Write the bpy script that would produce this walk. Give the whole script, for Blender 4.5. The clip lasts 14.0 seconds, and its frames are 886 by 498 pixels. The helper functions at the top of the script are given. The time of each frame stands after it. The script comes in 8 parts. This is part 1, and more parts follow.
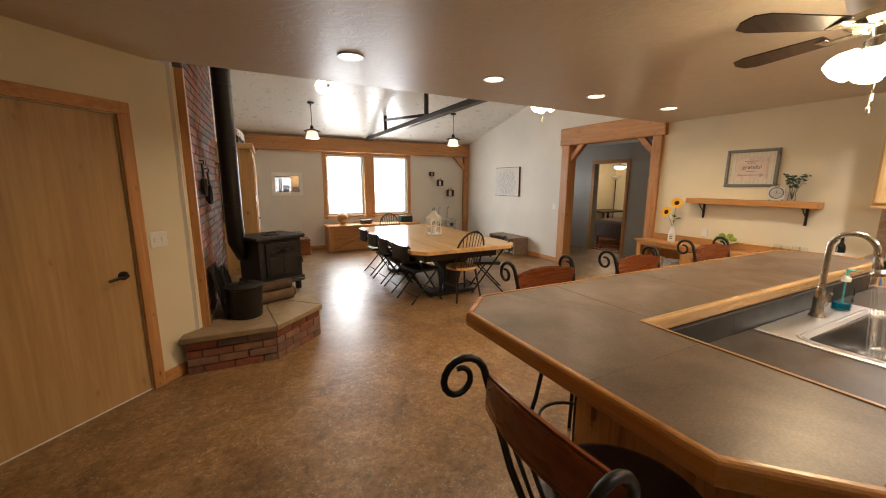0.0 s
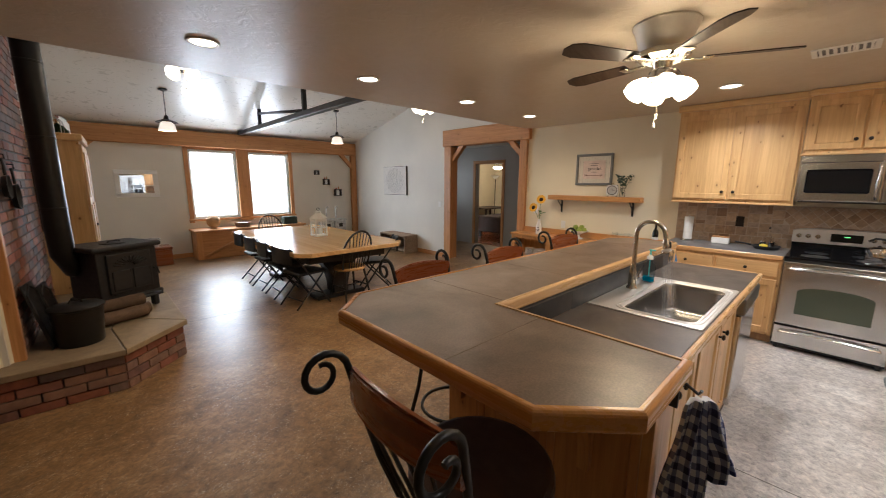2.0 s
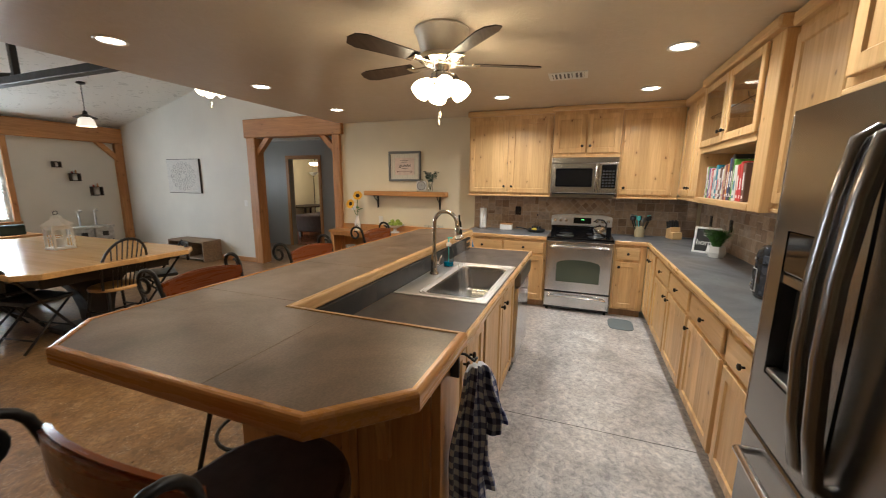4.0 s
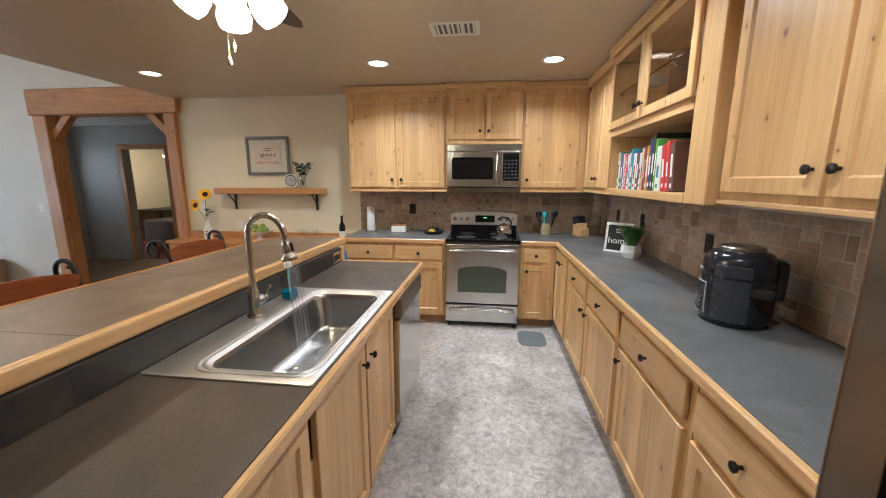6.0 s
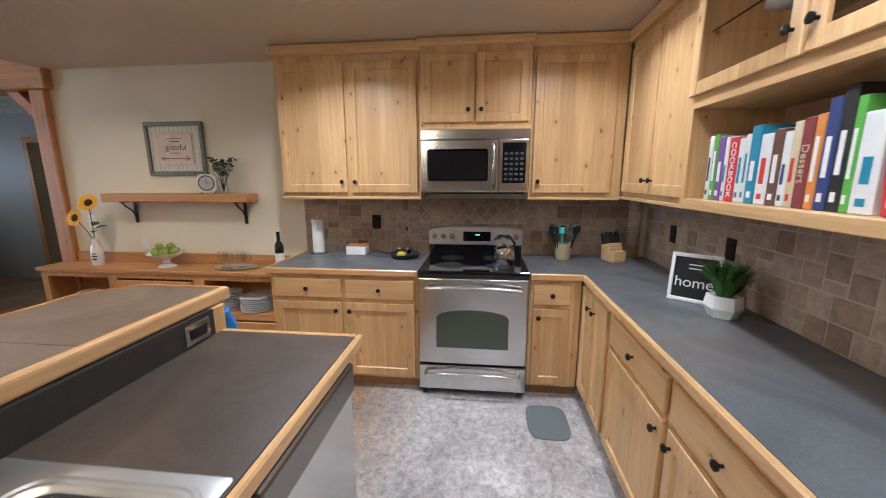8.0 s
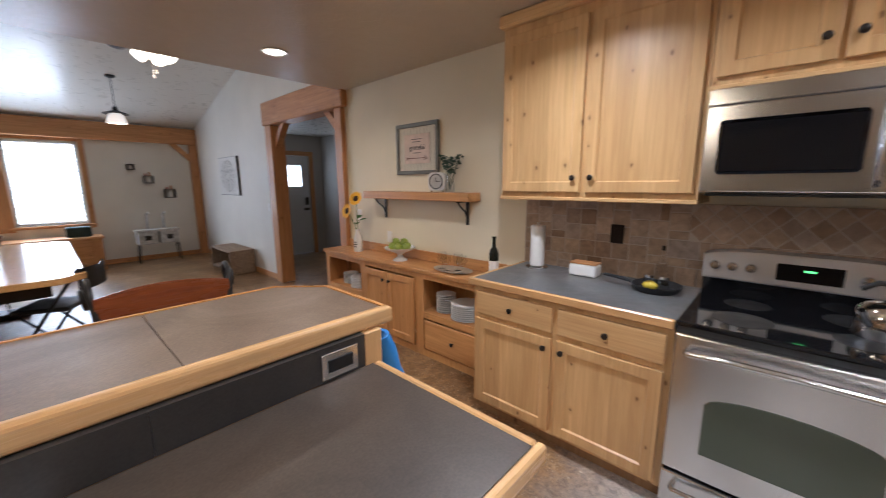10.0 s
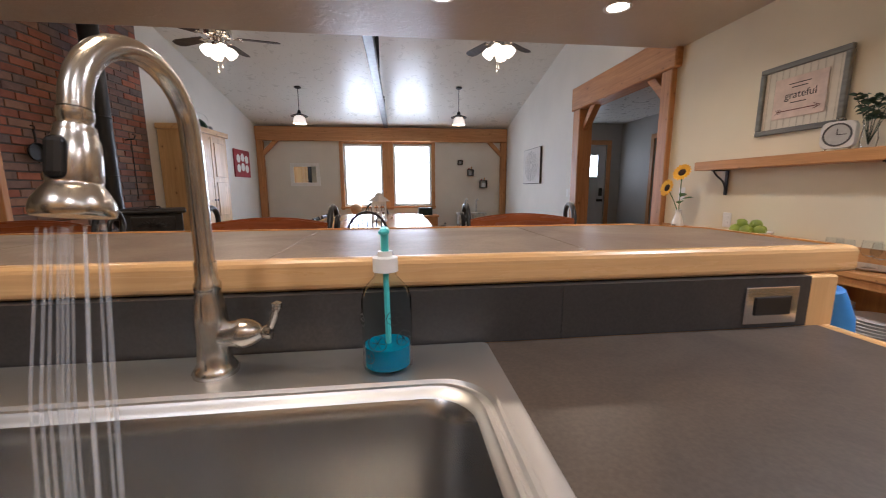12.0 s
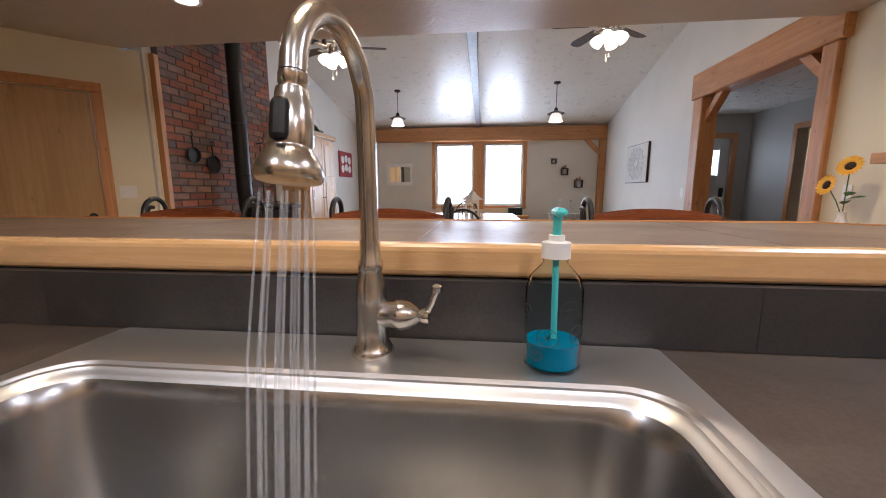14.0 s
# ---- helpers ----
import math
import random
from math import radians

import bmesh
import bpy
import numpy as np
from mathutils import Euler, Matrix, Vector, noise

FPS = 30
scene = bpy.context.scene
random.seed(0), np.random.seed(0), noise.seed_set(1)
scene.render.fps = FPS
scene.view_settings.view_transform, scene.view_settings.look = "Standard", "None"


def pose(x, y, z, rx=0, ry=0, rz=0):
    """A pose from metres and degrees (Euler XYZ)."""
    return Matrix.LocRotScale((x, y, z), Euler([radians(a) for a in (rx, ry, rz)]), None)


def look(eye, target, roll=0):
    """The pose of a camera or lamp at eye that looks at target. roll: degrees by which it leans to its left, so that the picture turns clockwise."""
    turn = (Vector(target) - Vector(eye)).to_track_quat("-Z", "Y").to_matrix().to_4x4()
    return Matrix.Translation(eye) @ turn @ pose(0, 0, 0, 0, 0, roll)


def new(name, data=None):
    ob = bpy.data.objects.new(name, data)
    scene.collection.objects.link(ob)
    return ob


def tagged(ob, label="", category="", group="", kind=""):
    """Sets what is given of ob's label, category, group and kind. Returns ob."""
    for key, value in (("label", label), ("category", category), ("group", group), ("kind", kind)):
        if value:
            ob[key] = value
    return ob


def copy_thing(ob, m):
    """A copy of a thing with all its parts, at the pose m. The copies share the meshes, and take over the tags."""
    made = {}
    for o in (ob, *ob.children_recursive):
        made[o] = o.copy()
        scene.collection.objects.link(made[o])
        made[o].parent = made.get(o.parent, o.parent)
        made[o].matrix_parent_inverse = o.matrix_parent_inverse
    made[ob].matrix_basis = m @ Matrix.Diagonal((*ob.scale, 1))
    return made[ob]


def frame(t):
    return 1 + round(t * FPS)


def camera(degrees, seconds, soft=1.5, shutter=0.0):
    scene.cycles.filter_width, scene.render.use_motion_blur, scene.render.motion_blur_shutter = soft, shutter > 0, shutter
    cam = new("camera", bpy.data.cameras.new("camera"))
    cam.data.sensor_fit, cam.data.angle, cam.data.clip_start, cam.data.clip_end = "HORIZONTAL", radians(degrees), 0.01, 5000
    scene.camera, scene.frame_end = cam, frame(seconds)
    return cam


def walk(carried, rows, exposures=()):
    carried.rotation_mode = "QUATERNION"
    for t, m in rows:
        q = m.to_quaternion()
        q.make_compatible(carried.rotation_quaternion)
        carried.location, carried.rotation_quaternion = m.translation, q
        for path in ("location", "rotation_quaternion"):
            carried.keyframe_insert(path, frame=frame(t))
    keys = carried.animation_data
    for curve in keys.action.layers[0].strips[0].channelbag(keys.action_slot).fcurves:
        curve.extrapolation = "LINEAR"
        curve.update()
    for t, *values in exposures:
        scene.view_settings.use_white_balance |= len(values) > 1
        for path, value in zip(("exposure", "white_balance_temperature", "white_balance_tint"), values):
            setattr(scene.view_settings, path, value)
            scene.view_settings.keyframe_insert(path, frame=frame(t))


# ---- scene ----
cam = camera(100.0, 14.0, 1.0, 0.22)
PATH = [
    (0, (0.728, 0.921, 1.598), (1.632, 2.67, 1.246), 0.3),
    (0.5, (0.73, 0.874, 1.605), (1.729, 2.571, 1.257), -0.1),
    (1, (0.747, 0.85, 1.603), (1.852, 2.48, 1.254), 0.1),
    (1.5, (0.759, 0.83, 1.606), (1.982, 2.372, 1.252), 0.4),
    (2, (0.787, 0.81, 1.601), (2.142, 2.238, 1.246), 0.3),
    (2.5, (0.814, 0.795, 1.591), (2.321, 2.061, 1.238), 0.3),
    (3, (0.815, 0.761, 1.596), (2.462, 1.839, 1.242), 0.3),
    (3.5, (0.834, 0.731, 1.591), (2.589, 1.622, 1.234), 0.3),
    (4, (0.931, 0.717, 1.567), (2.775, 1.403, 1.209), 0.5),
    (4.2, (0.989, 0.704, 1.566), (2.859, 1.316, 1.206), 0.4),
    (6.3, (2.07, 0.656, 1.504), (4.023, 0.884, 1.139), 0.1),
    (6.5, (2.191, 0.642, 1.513), (4.144, 0.871, 1.148), 0.1),
    (7, (2.473, 0.624, 1.508), (4.428, 0.827, 1.137), 0.3),
    (7.2, (2.588, 0.633, 1.518), (4.542, 0.825, 1.141), -0.0),
    (9.3, (3.814, 0.703, 1.55), (5.72, 1.192, 1.193), -0.6),
    (9.5, (3.822, 0.748, 1.539), (5.662, 1.448, 1.183), -0.6),
    (10, (3.843, 0.805, 1.49), (5.287, 2.144, 1.137), -0.4),
    (10.5, (3.852, 0.857, 1.431), (4.831, 2.569, 1.099), -0.3),
    (11, (3.802, 0.949, 1.35), (4.489, 2.799, 1.027), -0.3),
    (11.5, (3.707, 1.034, 1.258), (4.14, 2.96, 0.938), -0.4),
    (12, (3.627, 1.081, 1.203), (3.859, 3.042, 0.883), -0.3),
    (12.5, (3.574, 1.106, 1.177), (3.659, 3.079, 0.857), -0.2),
    (13, (3.536, 1.119, 1.168), (3.505, 3.093, 0.848), -0.1),
    (13.5, (3.515, 1.131, 1.166), (3.392, 3.102, 0.848), -0.1),
    (14, (3.5, 1.135, 1.169), (3.293, 3.099, 0.856), -0.1),
]
EXPOSURE = [(0, -0.06, 6850, 11), (1.5, -0.22, 6200, 10), (3, -0.5, 5650, 9), (4, -0.38, 6000, 6), (6.5, -0.28, 5300, 6), (7, -0.32, 5200, 8), (9.5, -0.48, 5250, 11), (11, -0.48, 5650, 15), (14, -0.22, 5500, 15)]
walk(cam, [(t, look(eye, target, roll)) for t, eye, target, roll in PATH], EXPOSURE)

# ---- world, light ----
world = bpy.data.worlds.new("world")
scene.world = world
world.use_nodes = True
wn = world.node_tree
sky = wn.nodes.new("ShaderNodeTexSky")
sky.sky_type = "NISHITA"
sky.sun_disc = False
sky.sun_elevation, sky.sun_rotation = radians(48), radians(200)
wn.links.new(sky.outputs[0], wn.nodes["Background"].inputs[0])
wn.nodes["Background"].inputs[1].default_value = 0.1

sun = new("sun", bpy.data.lights.new("sun", "SUN"))
sun.data.energy, sun.data.angle, sun.data.color = 2.5, radians(0.5), (1.0, 0.95, 0.88)
sun.matrix_world = look((0, -10, 12), (0, 0, 0))

WARM = (1.0, 0.78, 0.54)
DAY = (0.88, 0.94, 1.0)
CAN_W, FAN_W, WIN_W, GFAN_W = 13.0, 6.0, 46.0, 9.0


def lamp(name, kind, m, energy, color, size=0.1, size_y=None, spread=None):
    data = bpy.data.lights.new(name, kind)
    data.energy, data.color = energy, color
    if kind == "AREA":
        data.shape, data.size = ("RECTANGLE", size) if size_y else ("DISK", size)
        if size_y:
            data.size_y = size_y
        if spread:
            data.spread = spread
    else:
        data.shadow_soft_size = size
    ob = new(name, data)
    ob.matrix_world = m
    return ob


# ---- materials ----
def material(name, color=(0.8, 0.8, 0.8), rough=0.5, metal=0.0):
    m = bpy.data.materials.new(name)
    m.use_nodes = True
    b = m.node_tree.nodes["Principled BSDF"]
    b.inputs["Base Color"].default_value = (*color, 1)
    b.inputs["Roughness"].default_value, b.inputs["Metallic"].default_value = rough, metal
    return m


class Nodes:
    """Short hand for building a node tree round a material's Principled shader."""

    def __init__(self, m):
        self.tree = m.node_tree
        self.b = self.tree.nodes["Principled BSDF"]
        self.co = self.tree.nodes.new("ShaderNodeTexCoord").outputs["Object"]

    def add(self, kind, **inputs):
        n = self.tree.nodes.new(kind)
        for key, v in inputs.items():
            self.put(n.inputs[int(key[1:])] if key[0] == "i" and key[1:].isdigit() else n.inputs[key.replace("_", " ")], v)
        return n

    def put(self, socket, v):
        if isinstance(v, bpy.types.NodeSocket):
            self.tree.links.new(v, socket)
        else:
            socket.default_value = v

    def mapped(self, scale, offset=None):
        n = self.tree.nodes.new("ShaderNodeMapping")
        self.tree.links.new(self.co, n.inputs["Vector"])
        n.inputs["Scale"].default_value = scale
        if offset is not None:
            self.tree.links.new(offset, n.inputs["Location"])
        return n.outputs[0]

    def random(self, times=13.0):
        info = self.tree.nodes.new("ShaderNodeObjectInfo")
        n = self.add("ShaderNodeVectorMath")
        n.operation = "SCALE"
        comb = self.add("ShaderNodeCombineXYZ", X=info.outputs["Random"], Y=info.outputs["Random"], Z=info.outputs["Random"])
        self.tree.links.new(comb.outputs[0], n.inputs[0])
        n.inputs["Scale"].default_value = times
        return n.outputs[0]

    def noise(self, vector, scale, detail=4.0, rough=0.55, distort=0.0):
        return self.add("ShaderNodeTexNoise", Vector=vector, Scale=scale, Detail=detail, Roughness=rough, Distortion=distort).outputs["Fac"]

    def ramp(self, fac, *stops):
        n = self.tree.nodes.new("ShaderNodeValToRGB")
        self.tree.links.new(fac, n.inputs[0])
        e = n.color_ramp.elements
        while len(e) < len(stops):
            e.new(0.5)
        for el, (p, c) in zip(e, stops):
            el.position, el.color = p, (*c, 1) if len(c) == 3 else c
        return n.outputs[0]

    def mix(self, fac, a, b, mode="MIX"):
        n = self.tree.nodes.new("ShaderNodeMix")
        n.data_type, n.blend_type = "RGBA", mode
        for s, v in ((n.inputs[0], fac), (n.inputs[6], a), (n.inputs[7], b)):
            self.put(s, (*v, 1) if isinstance(v, tuple) and len(v) == 3 else v)
        return n.outputs[2]

    def bump(self, height, strength=0.2, distance=0.01):
        n = self.add("ShaderNodeBump", Strength=strength, Distance=distance, Height=height)
        self.tree.links.new(n.outputs[0], self.b.inputs["Normal"])

    def color(self, v):
        self.put(self.b.inputs["Base Color"], v)

    def rough(self, v):
        self.put(self.b.inputs["Roughness"], v)


GREY = lambda v: (v, v, v)


def wood(name, light, dark, axis="z", rough=0.35, knots=0.7, scale=1.0, stave=0.0):
    """Clear-finished wood with grain along one axis, growth streaks, scattered brown knots and glued-up staves."""
    m = material(name, light, rough)
    n = Nodes(m)
    a = "xyz".index(axis)
    off = n.random()
    xyz = n.add("ShaderNodeSeparateXYZ", Vector=n.mapped((1, 1, 1), off)).outputs
    side = n.add("ShaderNodeMath", i0=xyz[(a + 1) % 3], i1=xyz[(a + 2) % 3])
    shift = off
    if stave:
        wide = n.add("ShaderNodeMath", i0=side.outputs[0], i1=stave)
        wide.operation = "DIVIDE"
        cell = n.add("ShaderNodeMath", i0=wide.outputs[0])
        cell.operation = "FLOOR"
        pick = n.tree.nodes.new("ShaderNodeTexWhiteNoise")
        pick.noise_dimensions = "1D"
        n.put(pick.inputs["W"], cell.outputs[0])
        board = pick.outputs["Value"]
        far = n.add("ShaderNodeVectorMath", i0=pick.outputs["Color"], i1=(7.0, 7.0, 7.0))
        far.operation = "MULTIPLY_ADD"
        n.put(far.inputs[2], off)
        shift = far.outputs[0]
    s = [14.0 * scale] * 3
    s[a] = 0.9 * scale
    grain = n.noise(n.mapped(tuple(s), shift), 2.2, 6, 0.62, 0.6)
    fine = [60.0 * scale] * 3
    fine[a] = 1.6 * scale
    pores = n.noise(n.mapped(tuple(fine), shift), 2.0, 3, 0.6, 0.2)
    s2 = [2.6 * scale] * 3
    s2[a] = 0.35 * scale
    broad = n.noise(n.mapped(tuple(s2), shift), 1.3, 2, 0.5, 0.3)
    base = n.ramp(grain, (0.28, dark), (0.5, tuple((x + y) / 2 for x, y in zip(light, dark))), (0.72, light))
    tint = n.ramp(broad, (0.3, (0.80, 0.72, 0.64)), (0.7, (1.12, 1.1, 1.06)))
    base = n.mix(0.75, base, tint, "MULTIPLY")
    base = n.mix(0.35, base, n.ramp(pores, (0.35, (0.80, 0.74, 0.66)), (0.6, (1.05, 1.05, 1.05))), "MULTIPLY")
    if stave:
        base = n.mix(0.6, base, n.ramp(board, (0.0, (0.84, 0.78, 0.70)), (0.5, (1.0, 0.98, 0.95)), (1.0, (1.10, 1.08, 1.05))), "MULTIPLY")
    if knots:
        flat = n.add("ShaderNodeCombineXYZ", X=side.outputs[0], Y=xyz[a]).outputs[0]
        wob = n.add("ShaderNodeTexNoise", Vector=flat, Scale=38.0 * scale, Detail=2.0)
        bent = n.add("ShaderNodeVectorMath", i0=wob.outputs["Color"], i1=(0.012 / scale, 0.018 / scale, 0.0))
        bent.operation = "MULTIPLY_ADD"
        n.put(bent.inputs[2], flat)
        st = n.add("ShaderNodeVectorMath", i0=bent.outputs[0], i1=(5.6 * scale, 3.4 * scale, 0.0))
        st.operation = "MULTIPLY"
        vor = n.tree.nodes.new("ShaderNodeTexVoronoi")
        vor.voronoi_dimensions = "2D"
        n.put(vor.inputs["Vector"], st.outputs[0])
        n.put(vor.inputs["Scale"], 1.0)
        rgb = n.add("ShaderNodeSeparateColor", Color=vor.outputs["Color"]).outputs
        keep = n.ramp(rgb[0], (0.34, GREY(0.0)), (0.40, GREY(1.0)))
        # a larger share of the distance makes a smaller knot
        grow = n.add("ShaderNodeMapRange", Value=rgb[1], To_Min=0.75, To_Max=2.2).outputs[0]
        dist = n.add("ShaderNodeMath", i0=vor.outputs["Distance"], i1=grow)
        dist.operation = "MULTIPLY"
        ring = n.mix(1.0, n.ramp(dist.outputs[0], (0.05, GREY(1.0)), (0.20, GREY(0.0))), keep, "MULTIPLY")
        base = n.mix(n.mix(1.0, ring, GREY(knots * 0.6), "MULTIPLY"), base, (0.8 * dark[0], 0.72 * dark[1], 0.62 * dark[2]))
        k = n.mix(1.0, n.ramp(dist.outputs[0], (0.022, GREY(1.0)), (0.062, GREY(0.0))), keep, "MULTIPLY")
        base = n.mix(n.mix(1.0, k, GREY(min(0.95, knots * 1.2)), "MULTIPLY"), base, (0.30 * dark[0], 0.22 * dark[1], 0.16 * dark[2]))
    n.color(base)
    n.rough(n.ramp(grain, (0.2, GREY(rough + 0.12)), (0.8, GREY(rough - 0.06))))
    n.bump(grain, 0.06, 0.004)
    return m


ALD_L, ALD_D = (0.72, 0.50, 0.25), (0.58, 0.37, 0.165)
alder_z = wood("alder_vertical", ALD_L, ALD_D, "z", 0.33, 0.75, 1.0, 0.095)
alder_x = wood("alder_along", ALD_L, ALD_D, "x", 0.33)
FIR_L, FIR_D = (0.62, 0.33, 0.135), (0.42, 0.195, 0.07)
fir_x = wood("fir_beam_x", FIR_L, FIR_D, "x", 0.45, 0.6)
fir_y = wood("fir_beam_y", FIR_L, FIR_D, "y", 0.45, 0.6)
fir_z = wood("fir_post_z", FIR_L, FIR_D, "z", 0.45, 0.6)
edge_x = wood("maple_nosing_x", (0.74, 0.50, 0.25), (0.60, 0.375, 0.165), "x", 0.25, 0.35)
edge_y = wood("maple_nosing_y", (0.70, 0.45, 0.21), (0.55, 0.325, 0.14), "y", 0.25, 0.35)
panel_z = wood("honey_panel", (0.62, 0.33, 0.125), (0.44, 0.21, 0.07), "z", 0.3, 0.6, 1.0, 0.12)
ply = wood("birch_plywood", (0.60, 0.41, 0.20), (0.47, 0.30, 0.135), "z", 0.4, 0.25, 0.45)
table_wood = wood("butcher_block", (0.74, 0.50, 0.24), (0.58, 0.36, 0.15), "y", 0.16, 0.3, 1.0, 0.11)
cherry = wood("cherry_wood", (0.30, 0.095, 0.035), (0.19, 0.05, 0.018), "x", 0.25, 0.0)
# Alder darkened in colour for the shade in cabinet backs and toe recesses.
alder_shade = wood("stained_alder_back", (0.38, 0.23, 0.115), (0.27, 0.15, 0.07), "z", 0.5)


def painted(name, color, rough=0.55, grain=55.0, bump=0.12, vary=0.06):
    m = material(name, color, rough)
    n = Nodes(m)
    big = n.noise(n.co, 1.1, 3)
    n.color(n.ramp(big, (0.3, tuple(c * (1 - vary) for c in color)), (0.7, tuple(min(1, c * (1 + vary)) for c in color))))
    fine = n.noise(n.co, grain, 4, 0.6)
    n.rough(n.ramp(n.noise(n.co, 6.0, 3), (0.3, GREY(rough - 0.08)), (0.7, GREY(rough + 0.08))))
    n.bump(fine, bump, 0.004)
    return m


cream = painted("cream_wall_paint", (0.74, 0.665, 0.49), 0.6)
white_wall = painted("off_white_wall_paint", (0.72, 0.69, 0.62), 0.6)
blue_wall = painted("pale_grey_wall_paint", (0.42, 0.402, 0.37), 0.6)
white_paint = painted("white_trim_paint", (0.82, 0.81, 0.78), 0.4, 30, 0.04)


def knockdown(name, color, rough, relief=0.22):
    m = material(name, color, rough)
    n = Nodes(m)
    n.b.inputs["Specular IOR Level"].default_value = 0.6
    patch = n.noise(n.co, 9.0, 5, 0.6, 1.2)
    flat = n.ramp(patch, (0.47, GREY(0.0)), (0.56, GREY(1.0)))
    n.color(n.ramp(n.noise(n.co, 0.8, 3), (0.3, tuple(c * 0.95 for c in color)), (0.7, color)))
    n.rough(n.ramp(patch, (0.3, GREY(rough + 0.1)), (0.7, GREY(rough - 0.04))))
    n.bump(flat, relief, 0.004)
    return m


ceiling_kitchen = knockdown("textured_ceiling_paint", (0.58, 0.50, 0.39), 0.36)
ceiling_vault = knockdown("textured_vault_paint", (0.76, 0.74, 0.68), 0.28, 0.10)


def concrete():
    m = material("stained_concrete", (0.3, 0.2, 0.1), 0.3)
    n = Nodes(m)
    a = n.noise(n.co, 2.6, 9, 0.72, 0.35)
    b = n.noise(n.mapped((1, 1, 1)), 11.0, 8, 0.75, 0.3)
    c = n.noise(n.co, 38.0, 4, 0.7)
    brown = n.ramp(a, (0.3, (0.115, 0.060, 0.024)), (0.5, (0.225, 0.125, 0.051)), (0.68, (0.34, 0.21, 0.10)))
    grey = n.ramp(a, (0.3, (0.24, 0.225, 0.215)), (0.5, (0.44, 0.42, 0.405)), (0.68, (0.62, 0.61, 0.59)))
    # Whiter light on the cooking aisle, painted as grey, fades into the brown stain.
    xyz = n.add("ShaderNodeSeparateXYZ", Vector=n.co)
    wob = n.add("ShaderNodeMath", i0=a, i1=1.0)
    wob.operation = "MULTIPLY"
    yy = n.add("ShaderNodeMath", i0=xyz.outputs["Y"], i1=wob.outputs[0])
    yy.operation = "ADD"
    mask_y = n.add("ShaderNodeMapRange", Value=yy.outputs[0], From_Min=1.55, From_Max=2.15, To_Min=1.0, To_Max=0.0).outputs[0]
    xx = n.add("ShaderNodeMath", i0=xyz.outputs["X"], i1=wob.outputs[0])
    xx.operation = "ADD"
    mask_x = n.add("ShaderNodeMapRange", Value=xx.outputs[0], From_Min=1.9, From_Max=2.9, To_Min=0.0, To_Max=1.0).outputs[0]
    aisle_light = n.add("ShaderNodeMath", i0=mask_y, i1=mask_x)
    aisle_light.operation = "MULTIPLY"
    base = n.mix(aisle_light.outputs[0], brown, grey)
    base = n.mix(n.ramp(b, (0.5, GREY(0.0)), (0.7, GREY(0.45))), base, n.mix(0.35, base, (0.62, 0.52, 0.40), "SCREEN"))
    base = n.mix(n.ramp(b, (0.30, GREY(0.6)), (0.42, GREY(0.0))), base, n.mix(1.0, base, (0.42, 0.40, 0.40), "MULTIPLY"))
    specks = n.ramp(n.noise(n.co, 60.0, 4, 0.65), (0.58, GREY(0.0)), (0.68, GREY(0.7)))
    base = n.mix(n.mix(1.0, specks, n.ramp(b, (0.5, GREY(0.0)), (0.6, GREY(1.0))), "MULTIPLY"), base, (0.75, 0.66, 0.5))
    mott = n.noise(n.co, 24.0, 7, 0.8, 0.6)
    base = n.mix(0.62, base, n.ramp(mott, (0.36, (0.36, 0.36, 0.40)), (0.5, GREY(1.0)), (0.64, (1.6, 1.55, 1.46))), "MULTIPLY")
    # clusters of small dark and cream flecks left by the stain
    where = n.noise(n.mapped((1, 1, 1)), 5.5, 4, 0.6, 0.8)
    fleck = n.noise(n.co, 75.0, 5, 0.7, 0.5)
    dark_f = n.mix(1.0, n.ramp(fleck, (0.35, GREY(0.75)), (0.41, GREY(0.0))), n.ramp(where, (0.42, GREY(0.0)), (0.56, GREY(1.0))), "MULTIPLY")
    pale_f = n.mix(1.0, n.ramp(fleck, (0.58, GREY(0.0)), (0.66, GREY(0.85))), n.ramp(where, (0.46, GREY(0.0)), (0.60, GREY(1.0))), "MULTIPLY")
    base = n.mix(dark_f, base, n.mix(1.0, base, (0.35, 0.36, 0.40), "MULTIPLY"))
    base = n.mix(pale_f, base, n.mix(0.5, base, (0.80, 0.74, 0.64)))
    n.color(base)
    n.rough(n.ramp(b, (0.3, GREY(0.26)), (0.7, GREY(0.46))))
    n.bump(c, 0.05, 0.003)
    return m


floor_mat = concrete()


def slate(name, color, rough=0.36):
    m = material(name, color, rough)
    n = Nodes(m)
    a = n.noise(n.co, 3.0, 7, 0.62, 0.8)
    b = n.noise(n.co, 60.0, 3, 0.6)
    lo, hi = tuple(c * 0.72 for c in color), tuple(c * 1.28 for c in color)
    base = n.ramp(a, (0.3, lo), (0.7, hi))
    rust = n.ramp(n.noise(n.mapped((1, 1, 1), n.random(4.0)), 1.6, 5, 0.6), (0.5, GREY(0.0)), (0.72, GREY(0.35)))
    base = n.mix(rust, base, (0.20, 0.145, 0.10))
    n.color(n.mix(0.35, base, n.ramp(n.noise(n.co, 150.0, 3, 0.6), (0.35, GREY(0.55)), (0.65, GREY(1.45))), "MULTIPLY"))
    n.rough(n.ramp(a, (0.3, GREY(rough + 0.1)), (0.7, GREY(rough - 0.05))))
    n.bump(b, 0.06, 0.002)
    return m


